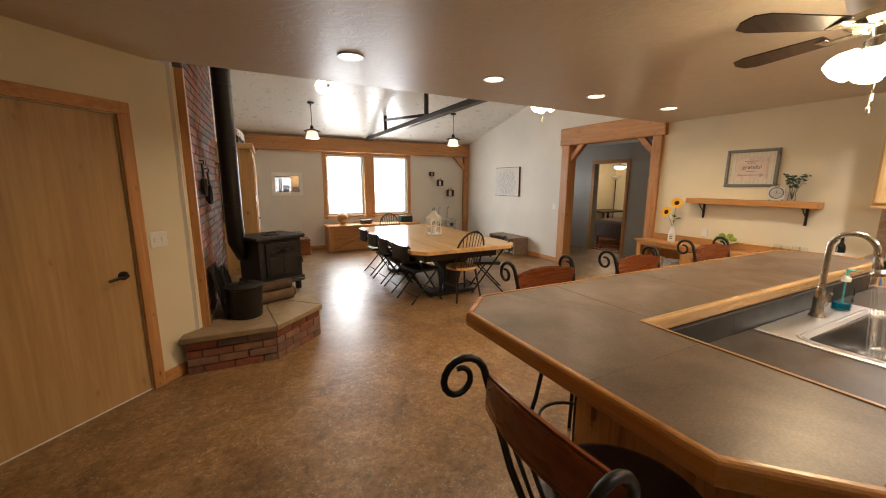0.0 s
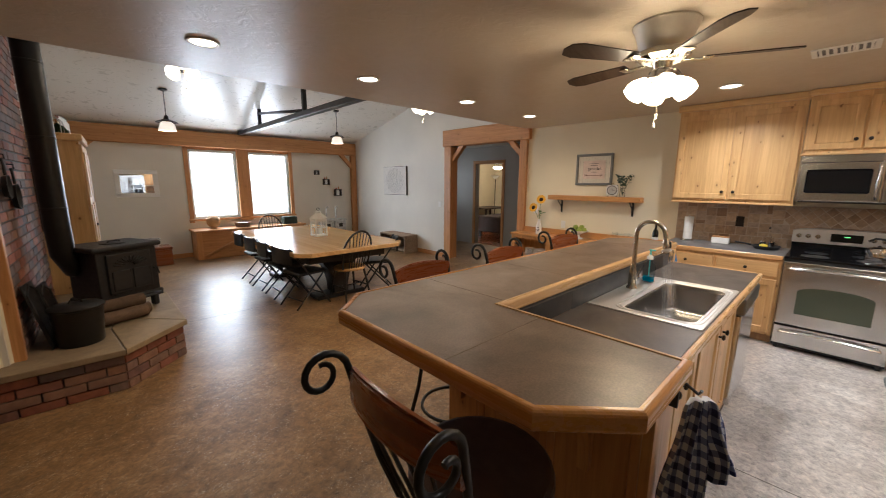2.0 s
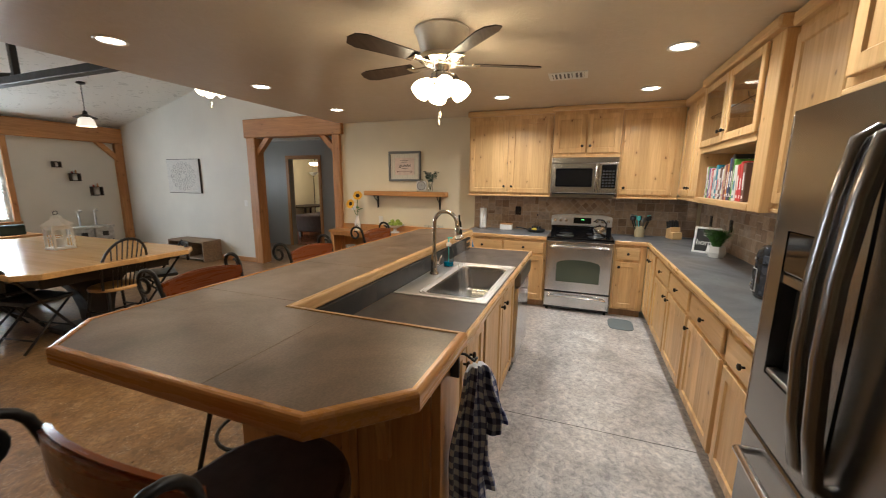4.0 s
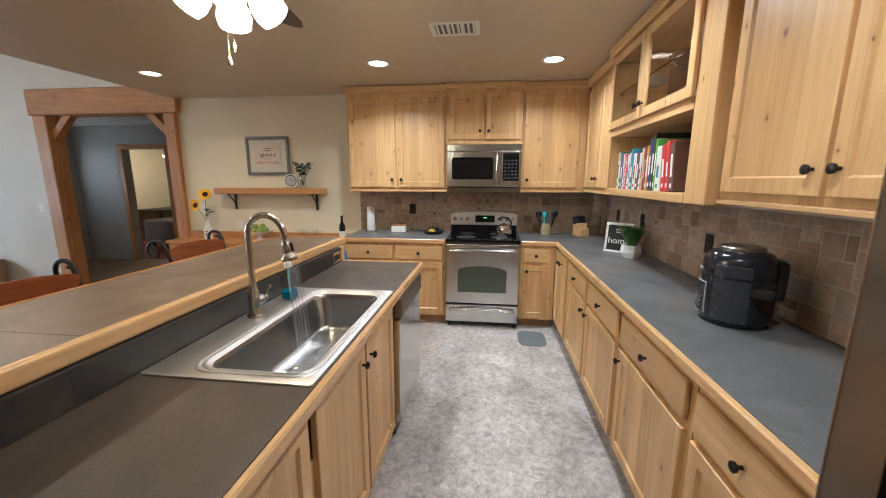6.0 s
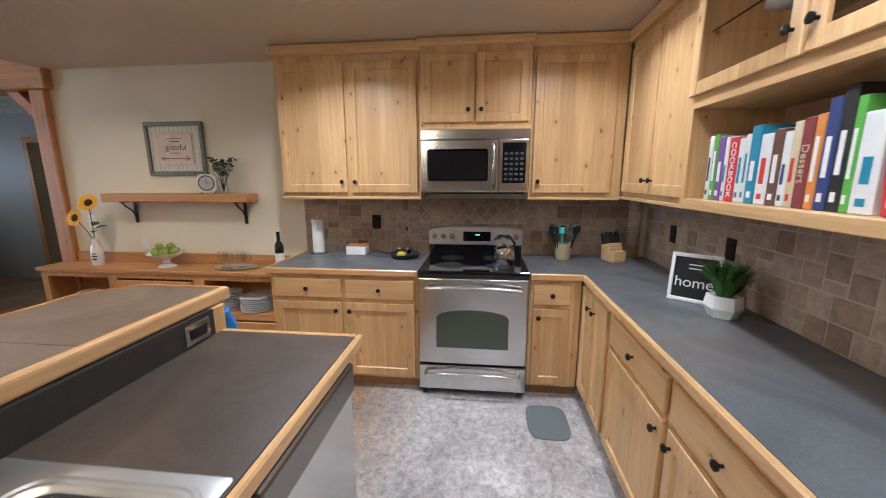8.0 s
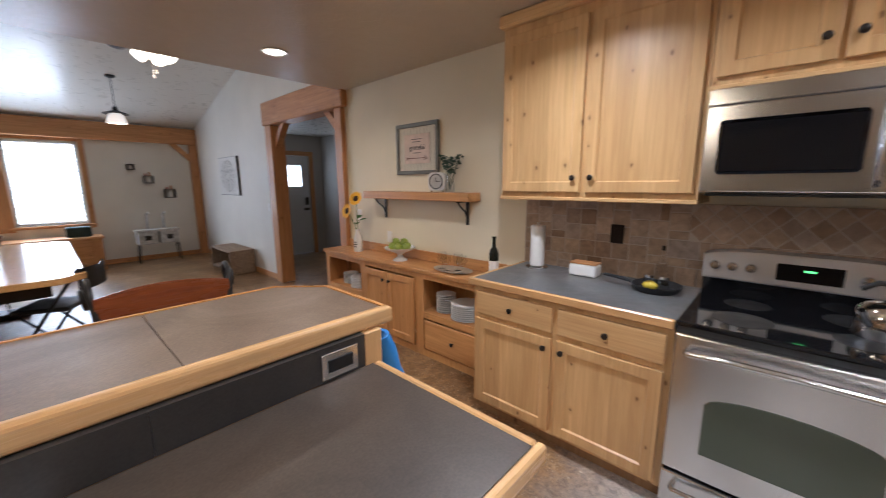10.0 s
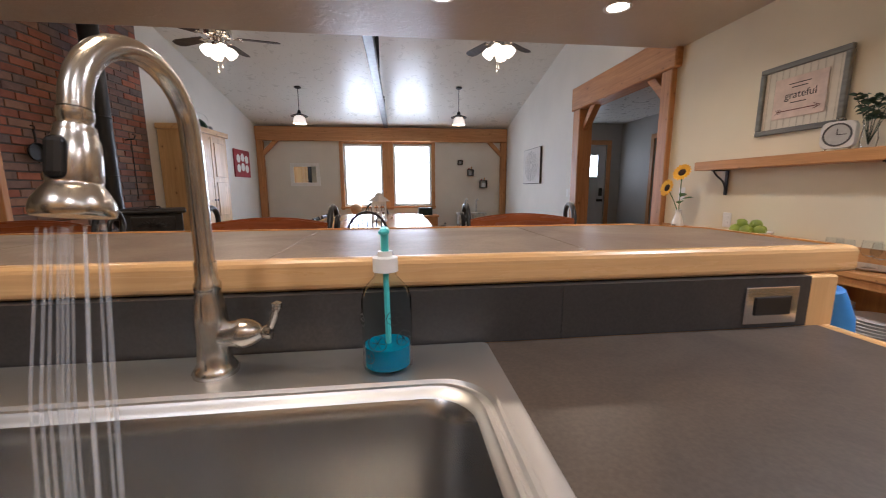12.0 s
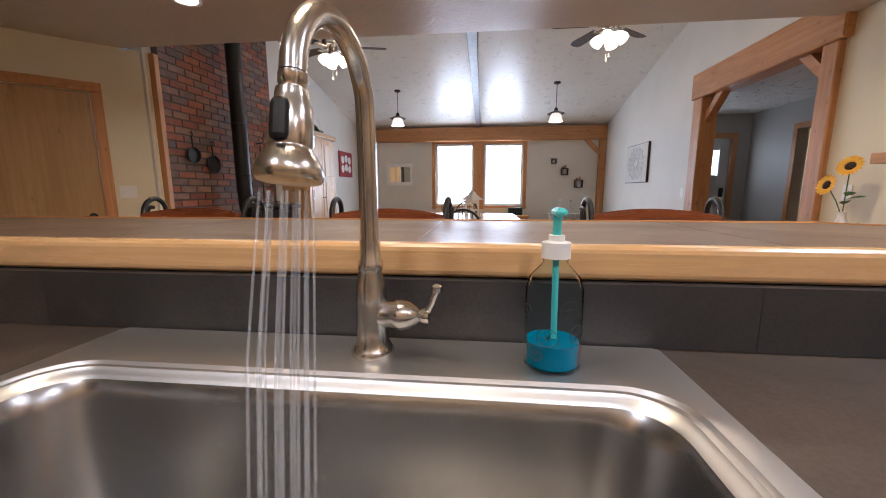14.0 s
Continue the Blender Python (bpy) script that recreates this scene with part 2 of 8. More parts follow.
# Sink counter: the bar's tile darkened and browned for the shade there.
tile_counter_shade = slate("brown_grey_porcelain_tile", (0.066, 0.050, 0.039), 0.40)
# Worktops: the same tile with the cool ceiling light put into its colour.
tile_run_lit = slate("blue_grey_porcelain_tile", (0.125, 0.13, 0.135), 0.36)
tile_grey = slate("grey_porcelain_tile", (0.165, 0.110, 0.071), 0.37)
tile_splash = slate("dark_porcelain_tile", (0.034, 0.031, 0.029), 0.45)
grout = painted("grey_grout", (0.17, 0.135, 0.105), 0.8, 90, 0.1)


def stone(name, stops, rough=0.7, scale=6.0, bump=0.35, speck=28.0):
    m = material(name, stops[0], rough)
    n = Nodes(m)
    off = n.random(9.0)
    v = n.mapped((1, 1, 1), off)
    info = n.tree.nodes.new("ShaderNodeObjectInfo")
    geo = n.tree.nodes.new("ShaderNodeNewGeometry")
    pick = n.add("ShaderNodeMath", i0=info.outputs["Random"], i1=geo.outputs["Random Per Island"])
    pick.operation = "ADD"
    frac = n.add("ShaderNodeMath", i0=pick.outputs[0])
    frac.operation = "FRACT"
    k = len(stops)
    base = n.ramp(frac.outputs[0], *[((i + 0.5) / k, c) for i, c in enumerate(stops)])
    a = n.noise(v, scale, 6, 0.65, 0.5)
    base = n.mix(0.8, base, n.ramp(a, (0.25, GREY(0.55)), (0.5, GREY(0.95)), (0.75, GREY(1.35))), "MULTIPLY")
    n.color(base)
    n.rough(rough)
    n.bump(n.noise(v, speck, 6, 0.7), bump, 0.004)
    return m


brick_mat = stone("fired_brick", [(0.24, 0.085, 0.05), (0.34, 0.115, 0.06), (0.16, 0.09, 0.075), (0.20, 0.13, 0.10), (0.30, 0.15, 0.09), (0.13, 0.095, 0.085)], 0.8, 9.0, 0.5, 45)
mortar = painted("dark_mortar", (0.10, 0.085, 0.075), 0.9, 70, 0.4)
travertine = stone("tumbled_travertine", [(0.38, 0.265, 0.175), (0.47, 0.35, 0.245), (0.30, 0.20, 0.13), (0.42, 0.30, 0.195), (0.37, 0.285, 0.22), (0.26, 0.165, 0.10)], 0.55, 22.0, 0.3, 60)
travertine_grout = painted("tan_grout", (0.45, 0.37, 0.29), 0.85, 80, 0.2)
flagstone = stone("flagstone", [(0.30, 0.215, 0.12), (0.35, 0.26, 0.15), (0.26, 0.19, 0.115)], 0.7, 4.0, 0.4, 18)


def brushed(name, color, rough=0.28, axis=2, streak=90.0):
    m = material(name, color, rough, 1.0)
    n = Nodes(m)
    s = [streak] * 3
    s[axis] = 1.5
    g = n.noise(n.mapped(tuple(s)), 3.0, 3, 0.6)
    n.rough(n.ramp(g, (0.2, GREY(rough - 0.02)), (0.8, GREY(rough + 0.03))))
    n.color(n.ramp(g, (0.2, tuple(c * 0.96 for c in color)), (0.8, color)))
    return m


steel = brushed("brushed_steel", (0.66, 0.65, 0.64), 0.20, 0)
steel_dark = material("dark_steel", (0.28, 0.265, 0.25), 0.33, 1.0)
nickel = material("brushed_nickel", (0.58, 0.55, 0.50), 0.24, 1.0)
chrome = material("polished_chrome", (0.75, 0.75, 0.75), 0.08, 1.0)


def plain(name, color, rough=0.5, metal=0.0, vary=0.12, scale=14.0, bump=0.05):
    m = material(name, color, rough, metal)
    n = Nodes(m)
    a = n.noise(n.co, scale, 4, 0.6)
    n.color(n.ramp(a, (0.3, tuple(c * (1 - vary) for c in color)), (0.7, tuple(min(1, c * (1 + vary)) for c in color))))
    n.rough(n.ramp(a, (0.3, GREY(min(1, rough + 0.07))), (0.7, GREY(max(0.02, rough - 0.07)))))
    n.bump(n.noise(n.co, scale * 8, 3), bump, 0.002)
    return m


# Basin steel: its darker reflections are put into the colour; the rim stays paler.
steel_basin_shade = material("sink_steel", (0.40, 0.395, 0.39), 0.27, 1.0)
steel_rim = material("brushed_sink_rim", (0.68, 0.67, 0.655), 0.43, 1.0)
fridge_steel = brushed("fridge_steel", (0.30, 0.29, 0.28), 0.24, 0, 80.0)
amber_x = wood("amber_nosing_x", (0.68, 0.345, 0.11), (0.50, 0.225, 0.065), "x", 0.25, 0.4)
amber_y = wood("amber_nosing_y", (0.68, 0.345, 0.11), (0.50, 0.225, 0.065), "y", 0.25, 0.4)
black_iron = plain("black_iron", (0.018, 0.017, 0.016), 0.38, 0.3)
cast_iron = plain("cast_iron", (0.022, 0.022, 0.023), 0.5, 0.2, 0.2, 30, 0.15)
black_paint = plain("black_paint", (0.014, 0.013, 0.013), 0.38)
black_plastic = plain("black_plastic", (0.012, 0.012, 0.012), 0.38)
black_gloss = material("black_glass", (0.006, 0.006, 0.007), 0.06)
bronze = plain("oil_rubbed_bronze", (0.03, 0.024, 0.02), 0.35, 0.7)
white_plastic = plain("white_plastic", (0.80, 0.79, 0.76), 0.35, 0, 0.02)
white_ceramic = plain("white_ceramic", (0.82, 0.81, 0.78), 0.18, 0, 0.02)
green_oven = material("tinted_oven_glass", (0.07, 0.085, 0.06), 0.12)
leather = plain("dark_brown_leather", (0.085, 0.046, 0.028), 0.42, 0, 0.2, 20, 0.2)


def glass(name, color=(1, 1, 1), rough=0.02, ior=1.45):
    m = material(name, color, rough)
    b = m.node_tree.nodes["Principled BSDF"]
    b.inputs["Transmission Weight"].default_value = 1.0
    b.inputs["IOR"].default_value = ior
    return m


clear_glass = glass("clear_glass", (1, 1, 1), 0.0, 1.2)
thin_glass = glass("thin_glass", (1, 1, 1), 0.0, 1.08)


def thin_walled(name, tint, rough=0.02):
    """Thin clear glass: light goes straight through, and glancing faces turn glossy."""
    m = bpy.data.materials.new(name)
    m.use_nodes = True
    tree = m.node_tree
    tree.nodes.remove(tree.nodes["Principled BSDF"])
    clear, shine = tree.nodes.new("ShaderNodeBsdfTransparent"), tree.nodes.new("ShaderNodeBsdfGlossy")
    clear.inputs["Color"].default_value = (*tint, 1)
    shine.inputs["Roughness"].default_value = rough
    rim_, both_ = tree.nodes.new("ShaderNodeLayerWeight"), tree.nodes.new("ShaderNodeMixShader")
    rim_.inputs["Blend"].default_value = 0.035
    tree.links.new(rim_.outputs["Fresnel"], both_.inputs[0])
    tree.links.new(clear.outputs[0], both_.inputs[1])
    tree.links.new(shine.outputs[0], both_.inputs[2])
    tree.links.new(both_.outputs[0], tree.nodes["Material Output"].inputs["Surface"])
    return m


goblet = thin_walled("thin_goblet_glass", (0.96, 0.97, 0.98))
bottle_clear = thin_walled("clear_bottle_wall", (0.93, 0.96, 0.97))
water = material("running_water", (0.85, 0.87, 0.9), 0.25)
water.node_tree.nodes["Principled BSDF"].inputs["Alpha"].default_value = 0.17
blue_soap = material("blue_soap", (0.0, 0.20, 0.33), 0.06)
blue_soap.node_tree.nodes["Principled BSDF"].inputs["Transmission Weight"].default_value = 0.2


def glow(name, color, strength):
    m = material(name, color, 0.5)
    b = m.node_tree.nodes["Principled BSDF"]
    b.inputs["Emission Color"].default_value, b.inputs["Emission Strength"].default_value = (*color, 1), strength
    return m


can_glow = glow("lit_lamp_lens", (1.0, 0.88, 0.70), 14.0)
shade_glow = glow("lit_frosted_shade", (1.0, 0.84, 0.62), 7.0)
shade_pend = glow("lit_ribbed_shade", (1.0, 0.86, 0.70), 1.1)
pend_glow = glow("lit_pendant_glass", (1.0, 0.80, 0.58), 3.0)
sky_glow = glow("bright_overcast_outside", (0.92, 0.97, 1.0), 6.5)
clock_glow = glow("green_clock_digits", (0.2, 1.0, 0.25), 2.0)


# ---- mesh helpers ----
def box(bm, x0, y0, z0, x1, y1, z1, bevel=0.0, seg=1):
    r = bmesh.ops.create_cube(bm, size=1.0)
    for v in r["verts"]:
        v.co = Vector(((x0 + x1) / 2 + v.co.x * (x1 - x0), (y0 + y1) / 2 + v.co.y * (y1 - y0), (z0 + z1) / 2 + v.co.z * (z1 - z0)))
    if bevel:
        edges = list({e for v in r["verts"] for e in v.link_edges})
        bmesh.ops.bevel(bm, geom=edges, offset=bevel, segments=seg, affect="EDGES", profile=0.5)
    return bm


def lathe(bm, profile, center=(0, 0, 0), seg=20, axis="z"):
    """A turned body from (radius, height) pairs."""
    rings = []
    for r, h in profile:
        ring = []
        for i in range(seg):
            a = 2 * math.pi * i / seg
            p = (r * math.cos(a), r * math.sin(a), h)
            if axis == "x":
                p = (p[2], p[0], p[1])
            elif axis == "y":
                p = (p[0], p[2], p[1])
            ring.append(bm.verts.new(Vector(center) + Vector(p)))
        rings.append(ring)
    for a, b in zip(rings, rings[1:]):
        for i in range(seg):
            f = bm.faces.new((a[i], a[(i + 1) % seg], b[(i + 1) % seg], b[i]))
            f.smooth = True
    for ring, (r, h) in ((rings[0], profile[0]), (rings[-1], profile[-1])):
        if r > 1e-4:
            bm.faces.new(ring)
    return bm


def tube(bm, points, radius, seg=10, taper=None):
    """A bent round bar through the points."""
    pts = [Vector(p) for p in points]
    rings = []
    side = None
    for i, p in enumerate(pts):
        d = (pts[min(i + 1, len(pts) - 1)] - pts[max(i - 1, 0)]).normalized()
        if side is None:
            side = d.orthogonal().normalized()
        side = (side - d * side.dot(d)).normalized()
        up = d.cross(side)
        r = radius if taper is None else radius + (taper - radius) * i / (len(pts) - 1)
        rings.append([bm.verts.new(p + r * (math.cos(2 * math.pi * k / seg) * side + math.sin(2 * math.pi * k / seg) * up)) for k in range(seg)])
    for a, b in zip(rings, rings[1:]):
        for k in range(seg):
            f = bm.faces.new((a[k], a[(k + 1) % seg], b[(k + 1) % seg], b[k]))
            f.smooth = True
    bm.faces.new(rings[0])
    bm.faces.new(rings[-1])
    return bm


def slab(bm, outline, z0, z1, bevel=0.0, seg=2):
    """An upright prism over a closed outline of (x, y)."""
    low = [bm.verts.new((x, y, z0)) for x, y in outline]
    top = [bm.verts.new((x, y, z1)) for x, y in outline]
    n = len(outline)
    faces = [bm.faces.new(low[::-1]), bm.faces.new(top)]
    faces += [bm.faces.new((low[i], low[(i + 1) % n], top[(i + 1) % n], top[i])) for i in range(n)]
    if bevel:
        edges = [e for e in faces[1].edges] + [e for e in faces[0].edges]
        bmesh.ops.bevel(bm, geom=edges, offset=bevel, segments=seg, affect="EDGES", profile=0.5)
    return bm


def arc(cx, cy, r, a0, a1, n=10):
    return [(cx + r * math.cos(radians(a0 + (a1 - a0) * i / n)), cy + r * math.sin(radians(a0 + (a1 - a0) * i / n))) for i in range(n + 1)]


def mesh(bm, mat, name="mesh"):
    bmesh.ops.recalc_face_normals(bm, faces=bm.faces)
    for e in bm.edges:
        if len(e.link_faces) == 2 and e.calc_face_angle(0.0) > 0.75:
            e.smooth = False
    me = bpy.data.meshes.new(name)
    bm.to_mesh(me)
    bm.free()
    me.materials.append(mat)
    return me


def part(name, bm, mat, parent, label=""):
    ob = new(name, mesh(bm, mat, name))
    ob.parent = parent
    return tagged(ob, label) if label else ob


def piece(name, me, parent, m):
    ob = new(name, me)
    ob.parent = parent
    ob.matrix_local = m
    return ob


def thing(name, m, label, category, group="", kind=""):
    ob = new(name)
    ob.empty_display_size = 0.1
    ob.matrix_world = m
    return tagged(ob, label, category, group, kind)


def single(name, bm, mat, label, category, m=None, group="", kind=""):
    ob = new(name, mesh(bm, mat, name))
    if m is not None:
        ob.matrix_world = m
    return tagged(ob, label, category, group, kind)


def structure(name, bm, mat, label="", category="wall"):
    return single(name, bm, mat, label or name.replace("_", " "), category, kind="structure")


def Bm(*boxes, bevel=0.0, seg=1):
    bm = bmesh.new()
    for b in boxes:
        box(bm, *b, bevel=bevel, seg=seg)
    return bm


# ---- the setting ----
XL, XR, YF, YK, ZC = 0.42, 6.25, 10.15, -0.64, 2.475
YE = 4.50   # edge of the flat kitchen ceiling
Z0, RISE = 2.62, 0.245   # vault: height at the window wall and its rise towards the kitchen

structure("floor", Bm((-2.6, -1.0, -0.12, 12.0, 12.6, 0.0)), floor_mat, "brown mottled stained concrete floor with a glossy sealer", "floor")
structure("floor_joint_1", Bm((3.283, -0.02, -0.002, 3.288, 1.2, 0.0008)), painted("dark_saw_cut", (0.10, 0.095, 0.09), 0.8), "thin saw-cut joint in the concrete floor", "floor joint")
structure("floor_joint_2", Bm((1.30, 5.76, -0.002, 6.2, 5.765, 0.0008)), bpy.data.materials["dark_saw_cut"], "thin saw-cut joint in the concrete floor", "floor joint")
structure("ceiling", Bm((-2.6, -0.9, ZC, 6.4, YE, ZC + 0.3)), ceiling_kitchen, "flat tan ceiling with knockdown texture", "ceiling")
bm = bmesh.new()
top = Z0 + RISE * (YF - YE) + 0.1
vs = [bm.verts.new((x, y, z)) for x in (XL - 0.2, XR + 0.16) for y, z in ((YF + 0.2, Z0 - 0.2 * RISE), (YE - 0.15, Z0 + RISE * (YF - YE + 0.15)), (YE - 0.15, Z0 + RISE * (YF - YE + 0.15) + 0.2), (YF + 0.2, Z0 + 0.15))]
for q in ((0, 1, 2, 3), (4, 7, 6, 5), (0, 4, 5, 1), (1, 5, 6, 2), (2, 6, 7, 3), (3, 7, 4, 0)):
    bm.faces.new([vs[i] for i in q])
structure("ceiling_vault", bm, ceiling_vault, "sloped white ceiling with glossy knockdown texture", "ceiling")
structure("wall_above_edge", Bm((XL - 0.2, YE - 0.15, ZC + 0.3, XR, YE, 4.2)), white_wall, "white upper wall over the kitchen ceiling edge")

# wall with the two windows
W1, W2, WZ = (2.38, 3.28), (3.53, 4.43), (0.80, 2.24)
structure("wall_windows", Bm((XL - 0.2, YF, 0, W1[0], YF + 0.18, 2.75), (W1[1], YF, 0, W2[0], YF + 0.18, 2.75), (W2[1], YF, 0, XR + 0.15, YF + 0.18, 2.75),
                             (W1[0], YF, 0, W1[1], YF + 0.18, WZ[0]), (W2[0], YF, 0, W2[1], YF + 0.18, WZ[0]), (W1[0], YF, WZ[1], W1[1], YF + 0.18, 2.75), (W2[0], YF, WZ[1], W2[1], YF + 0.18, 2.75)),
          white_wall, "off-white plaster wall round a pair of windows")
# long wall with the timber opening
A0, A1, AZ = 4.64, 6.31, 2.31
structure("wall_kitchen_long", Bm((XR, YK - 0.15, 0, XR + 0.15, YE, ZC)), cream, "cream painted kitchen wall")
structure("wall_room_long", Bm((XR, YE, 0, XR + 0.15, A0, 4.2), (XR, A1, 0, XR + 0.15, YF, 4.2), (XR, A0, AZ, XR + 0.15, A1, 4.2)), white_wall, "off-white wall with a timber-framed opening")
structure("wall_kitchen_back", Bm((-2.0, YK - 0.15, 0, XR, YK, ZC)), cream, "cream kitchen wall behind the counters")
XW = lambda y: 0.26 + 0.0437 * (y - 4.66)   # face of the left wall, which runs slightly askew
structure("wall_brick_side", slab(bmesh.new(), [(XW(4.6) - 0.15, 4.6), (XW(4.6), 4.6), (XW(YF + 0.1), YF + 0.1), (XW(YF + 0.1) - 0.15, YF + 0.1)], 0, 4.2), white_wall, "white wall beside the brick chimney")
structure("wall_behind", Bm((-2.15, YK, 0, -2.0, 2.4, ZC)), cream, "cream wall behind the walker")


def along45(s0, s1, n0, n1, z0, z1, bm=None, bevel=0.0):
    """A block on the slanting wall: s runs down along it from the brick, n stands out into the room."""
    bm = bm or bmesh.new()
    start = len(bm.verts)
    box(bm, s0, n0, z0, s1, n1, z1, bevel=bevel)
    c = math.sqrt(0.5)
    bm.verts.ensure_lookup_table()
    for v in bm.verts[start:]:
        s, q, z = v.co
        v.co = Vector((0.27 - c * s + c * q, 4.64 - c * s - c * q, z))
    return bm


DS0, DS1 = 0.45, 1.37
bm = along45(-0.02, DS0, -0.14, 0, 0, ZC)
along45(DS1, 3.45, -0.14, 0, 0, ZC, bm)
along45(DS0, DS1, -0.14, 0, 2.05, ZC, bm)
structure("wall_slanted", bm, cream, "cream slanting wall with a plywood door")
d = thing("door_1", pose(0, 0, 0), "flat birch plywood door with a dark lever handle, closed", "door", kind="structure")
part("door_leaf", along45(DS0 + 0.004, DS1 - 0.004, -0.05, -0.012, 0.008, 2.045), ply, d)
part("door_trim", along45(DS0 - 0.085, DS0 - 0.001, -0.01, 0.02, 0, 2.052, bevel=0.003), fir_z, d, "knotty fir door trim")
part("door_trim", along45(DS1 + 0.001, DS1 + 0.085, -0.01, 0.02, 0, 2.052, bevel=0.003), fir_z, d, "knotty fir door trim")
part("door_trim", along45(DS0 - 0.085, DS1 + 0.085, -0.01, 0.021, 2.054, 2.135, bevel=0.003), fir_x, d, "knotty fir door trim")
part("threshold", along45(DS0, DS1, -0.05, -0.005, 0.0, 0.006), white_plastic, d, "pale threshold strip")
c45 = math.sqrt(0.5)


def on45(s, q, z):
    return Vector((0.27 - c45 * s + c45 * q, 4.64 - c45 * s - c45 * q, z))


bm = bmesh.new()
kp = on45(DS0 + 0.09, -0.012, 0.93)
tube(bm, [kp, kp + Vector((c45, -c45, 0)) * 0.012], 0.032, 16)
tube(bm, [kp, kp + Vector((c45, -c45, 0)) * 0.055], 0.011, 10)
tube(bm, [kp + Vector((c45, -c45, 0)) * 0.055, kp + Vector((c45, -c45, 0)) * 0.06 - Vector((c45, c45, 0)) * 0.05, kp + Vector((c45, -c45, 0)) * 0.055 - Vector((c45, c45, 0)) * 0.12 + Vector((0, 0, -0.012))], 0.010, 10)
part("door_handle", bm, bronze, d, "bronze lever handle")
structure("baseboard", along45(0.0, DS0 - 0.088, 0, 0.014, 0, 0.10, bevel=0.003), fir_x, "knotty fir baseboard", "trim")
structure("baseboard_long", Bm((XR - 0.016, A1 + 0.2, 0, XR - 0.001, YF, 0.09), bevel=0.003), fir_y, "knotty fir baseboard", "trim")
structure("baseboard_windows", Bm((0.65, YF - 0.016, 0, 2.28, YF - 0.001, 0.09), (4.56, YF - 0.016, 0, XR - 0.02, YF - 0.001, 0.09), bevel=0.003), fir_x, "knotty fir baseboard", "trim")

# timbers
structure("beam", Bm((0.49, YF - 0.11, 2.29, XR, YF, 2.60), bevel=0.012), fir_x, "heavy fir beam over the windows", "beam")
for k, x0, x1, s in ((1, 0.5, 0.65, 1), (2, XR - 0.15, XR, -1)):
    structure(f"post_{k}", Bm((x0, YF - 0.10, 0, x1, YF, 2.288), bevel=0.01), fir_z, "square fir corner post", "post")
    bm = bmesh.new()
    xa = x1 if s > 0 else x0
    q = [(xa, 1.96), (xa + s * 0.33, 2.289), (xa + s * 0.21, 2.289), (xa, 2.08)]
    lo = [bm.verts.new((x, YF - 0.085, z)) for x, z in q]
    hi = [bm.verts.new((x, YF - 0.005, z)) for x, z in q]
    bm.faces.new(lo), bm.faces.new(hi[::-1])
    for i in range(4):
        bm.faces.new((lo[i], hi[i], hi[(i + 1) % 4], lo[(i + 1) % 4]))
    structure(f"knee_brace_{k}", bm, fir_x, "slanting fir knee brace", "brace")
PX = XR - 0.05
arch = thing("timber_opening", pose(XR, 5.47, 0), "knotty fir post-and-beam frame round a hall opening", "door frame", kind="structure")
part("post", Bm((-0.05, A0 - 0.145 - 5.47, 0, 0.155, A0 + 0.005 - 5.47, AZ - 0.004), bevel=0.01), fir_z, arch)
part("post", Bm((-0.05, A1 - 0.005 - 5.47, 0, 0.155, A1 + 0.19 - 5.47, AZ - 0.004), bevel=0.01), fir_z, arch)
part("header", Bm((-0.07, A0 - 0.2 - 5.47, AZ - 0.004, 0.16, A1 + 0.22 - 5.47, 2.62), bevel=0.012), fir_y, arch)
for s, y in ((1, A0), (-1, A1)):
    bm = bmesh.new()
    q = [(y, 2.0), (y + s * 0.31, AZ), (y + s * 0.19, AZ), (y, 2.12)]
    lo = [bm.verts.new((0.01, a - 5.47, z)) for a, z in q]
    hi = [bm.verts.new((0.10, a - 5.47, z)) for a, z in q]
    bm.faces.new(lo), bm.faces.new(hi[::-1])
    for i in range(4):
        bm.faces.new((lo[i], hi[i], hi[(i + 1) % 4], lo[(i + 1) % 4]))
    part("brace", bm, fir_y, arch)

# windows
for k, (x0, x1) in enumerate((W1, W2), 1):
    w = thing(f"window_{k}", pose((x0 + x1) / 2, YF, 0), "white-framed window with closed pale blinds and bright daylight", "window", kind="structure")
    hw = (x1 - x0) / 2
    part("window_frame", Bm((-hw, 0.05, WZ[0], -hw + 0.045, 0.13, WZ[1]), (hw - 0.045, 0.05, WZ[0], hw, 0.13, WZ[1]), (-hw + 0.045, 0.05, WZ[0], hw - 0.045, 0.13, WZ[0] + 0.045),
                            (-hw + 0.045, 0.05, WZ[1] - 0.045, hw - 0.045, 0.13, WZ[1]), bevel=0.004), white_plastic, w)
    pane = part("pane", Bm((-hw + 0.045, 0.085, WZ[0] + 0.045, hw - 0.045, 0.091, WZ[1] - 0.045)), thin_glass, w)
    pane.visible_shadow = False
    part("blind_rail", Bm((-hw + 0.02, 0.015, WZ[1] - 0.04, hw - 0.02, 0.045, WZ[1] - 0.002), bevel=0.004), white_plastic, w, "white blind head rail")
    slat = mesh(Bm((-hw + 0.02, -0.012, -0.0007, hw - 0.02, 0.012, 0.0007)), white_plastic, "slat")
    for i in range(56):
        piece("slat", slat, w, pose(0, 0.03, WZ[1] - 0.055 - i * 0.0243, 22))
    lamp(f"daylight_{k}", "AREA", look(((x0 + x1) / 2, YF - 0.01, 1.52), ((x0 + x1) / 2, 0, 1.25)), WIN_W, DAY, hw * 2 - 0.1, 1.3)
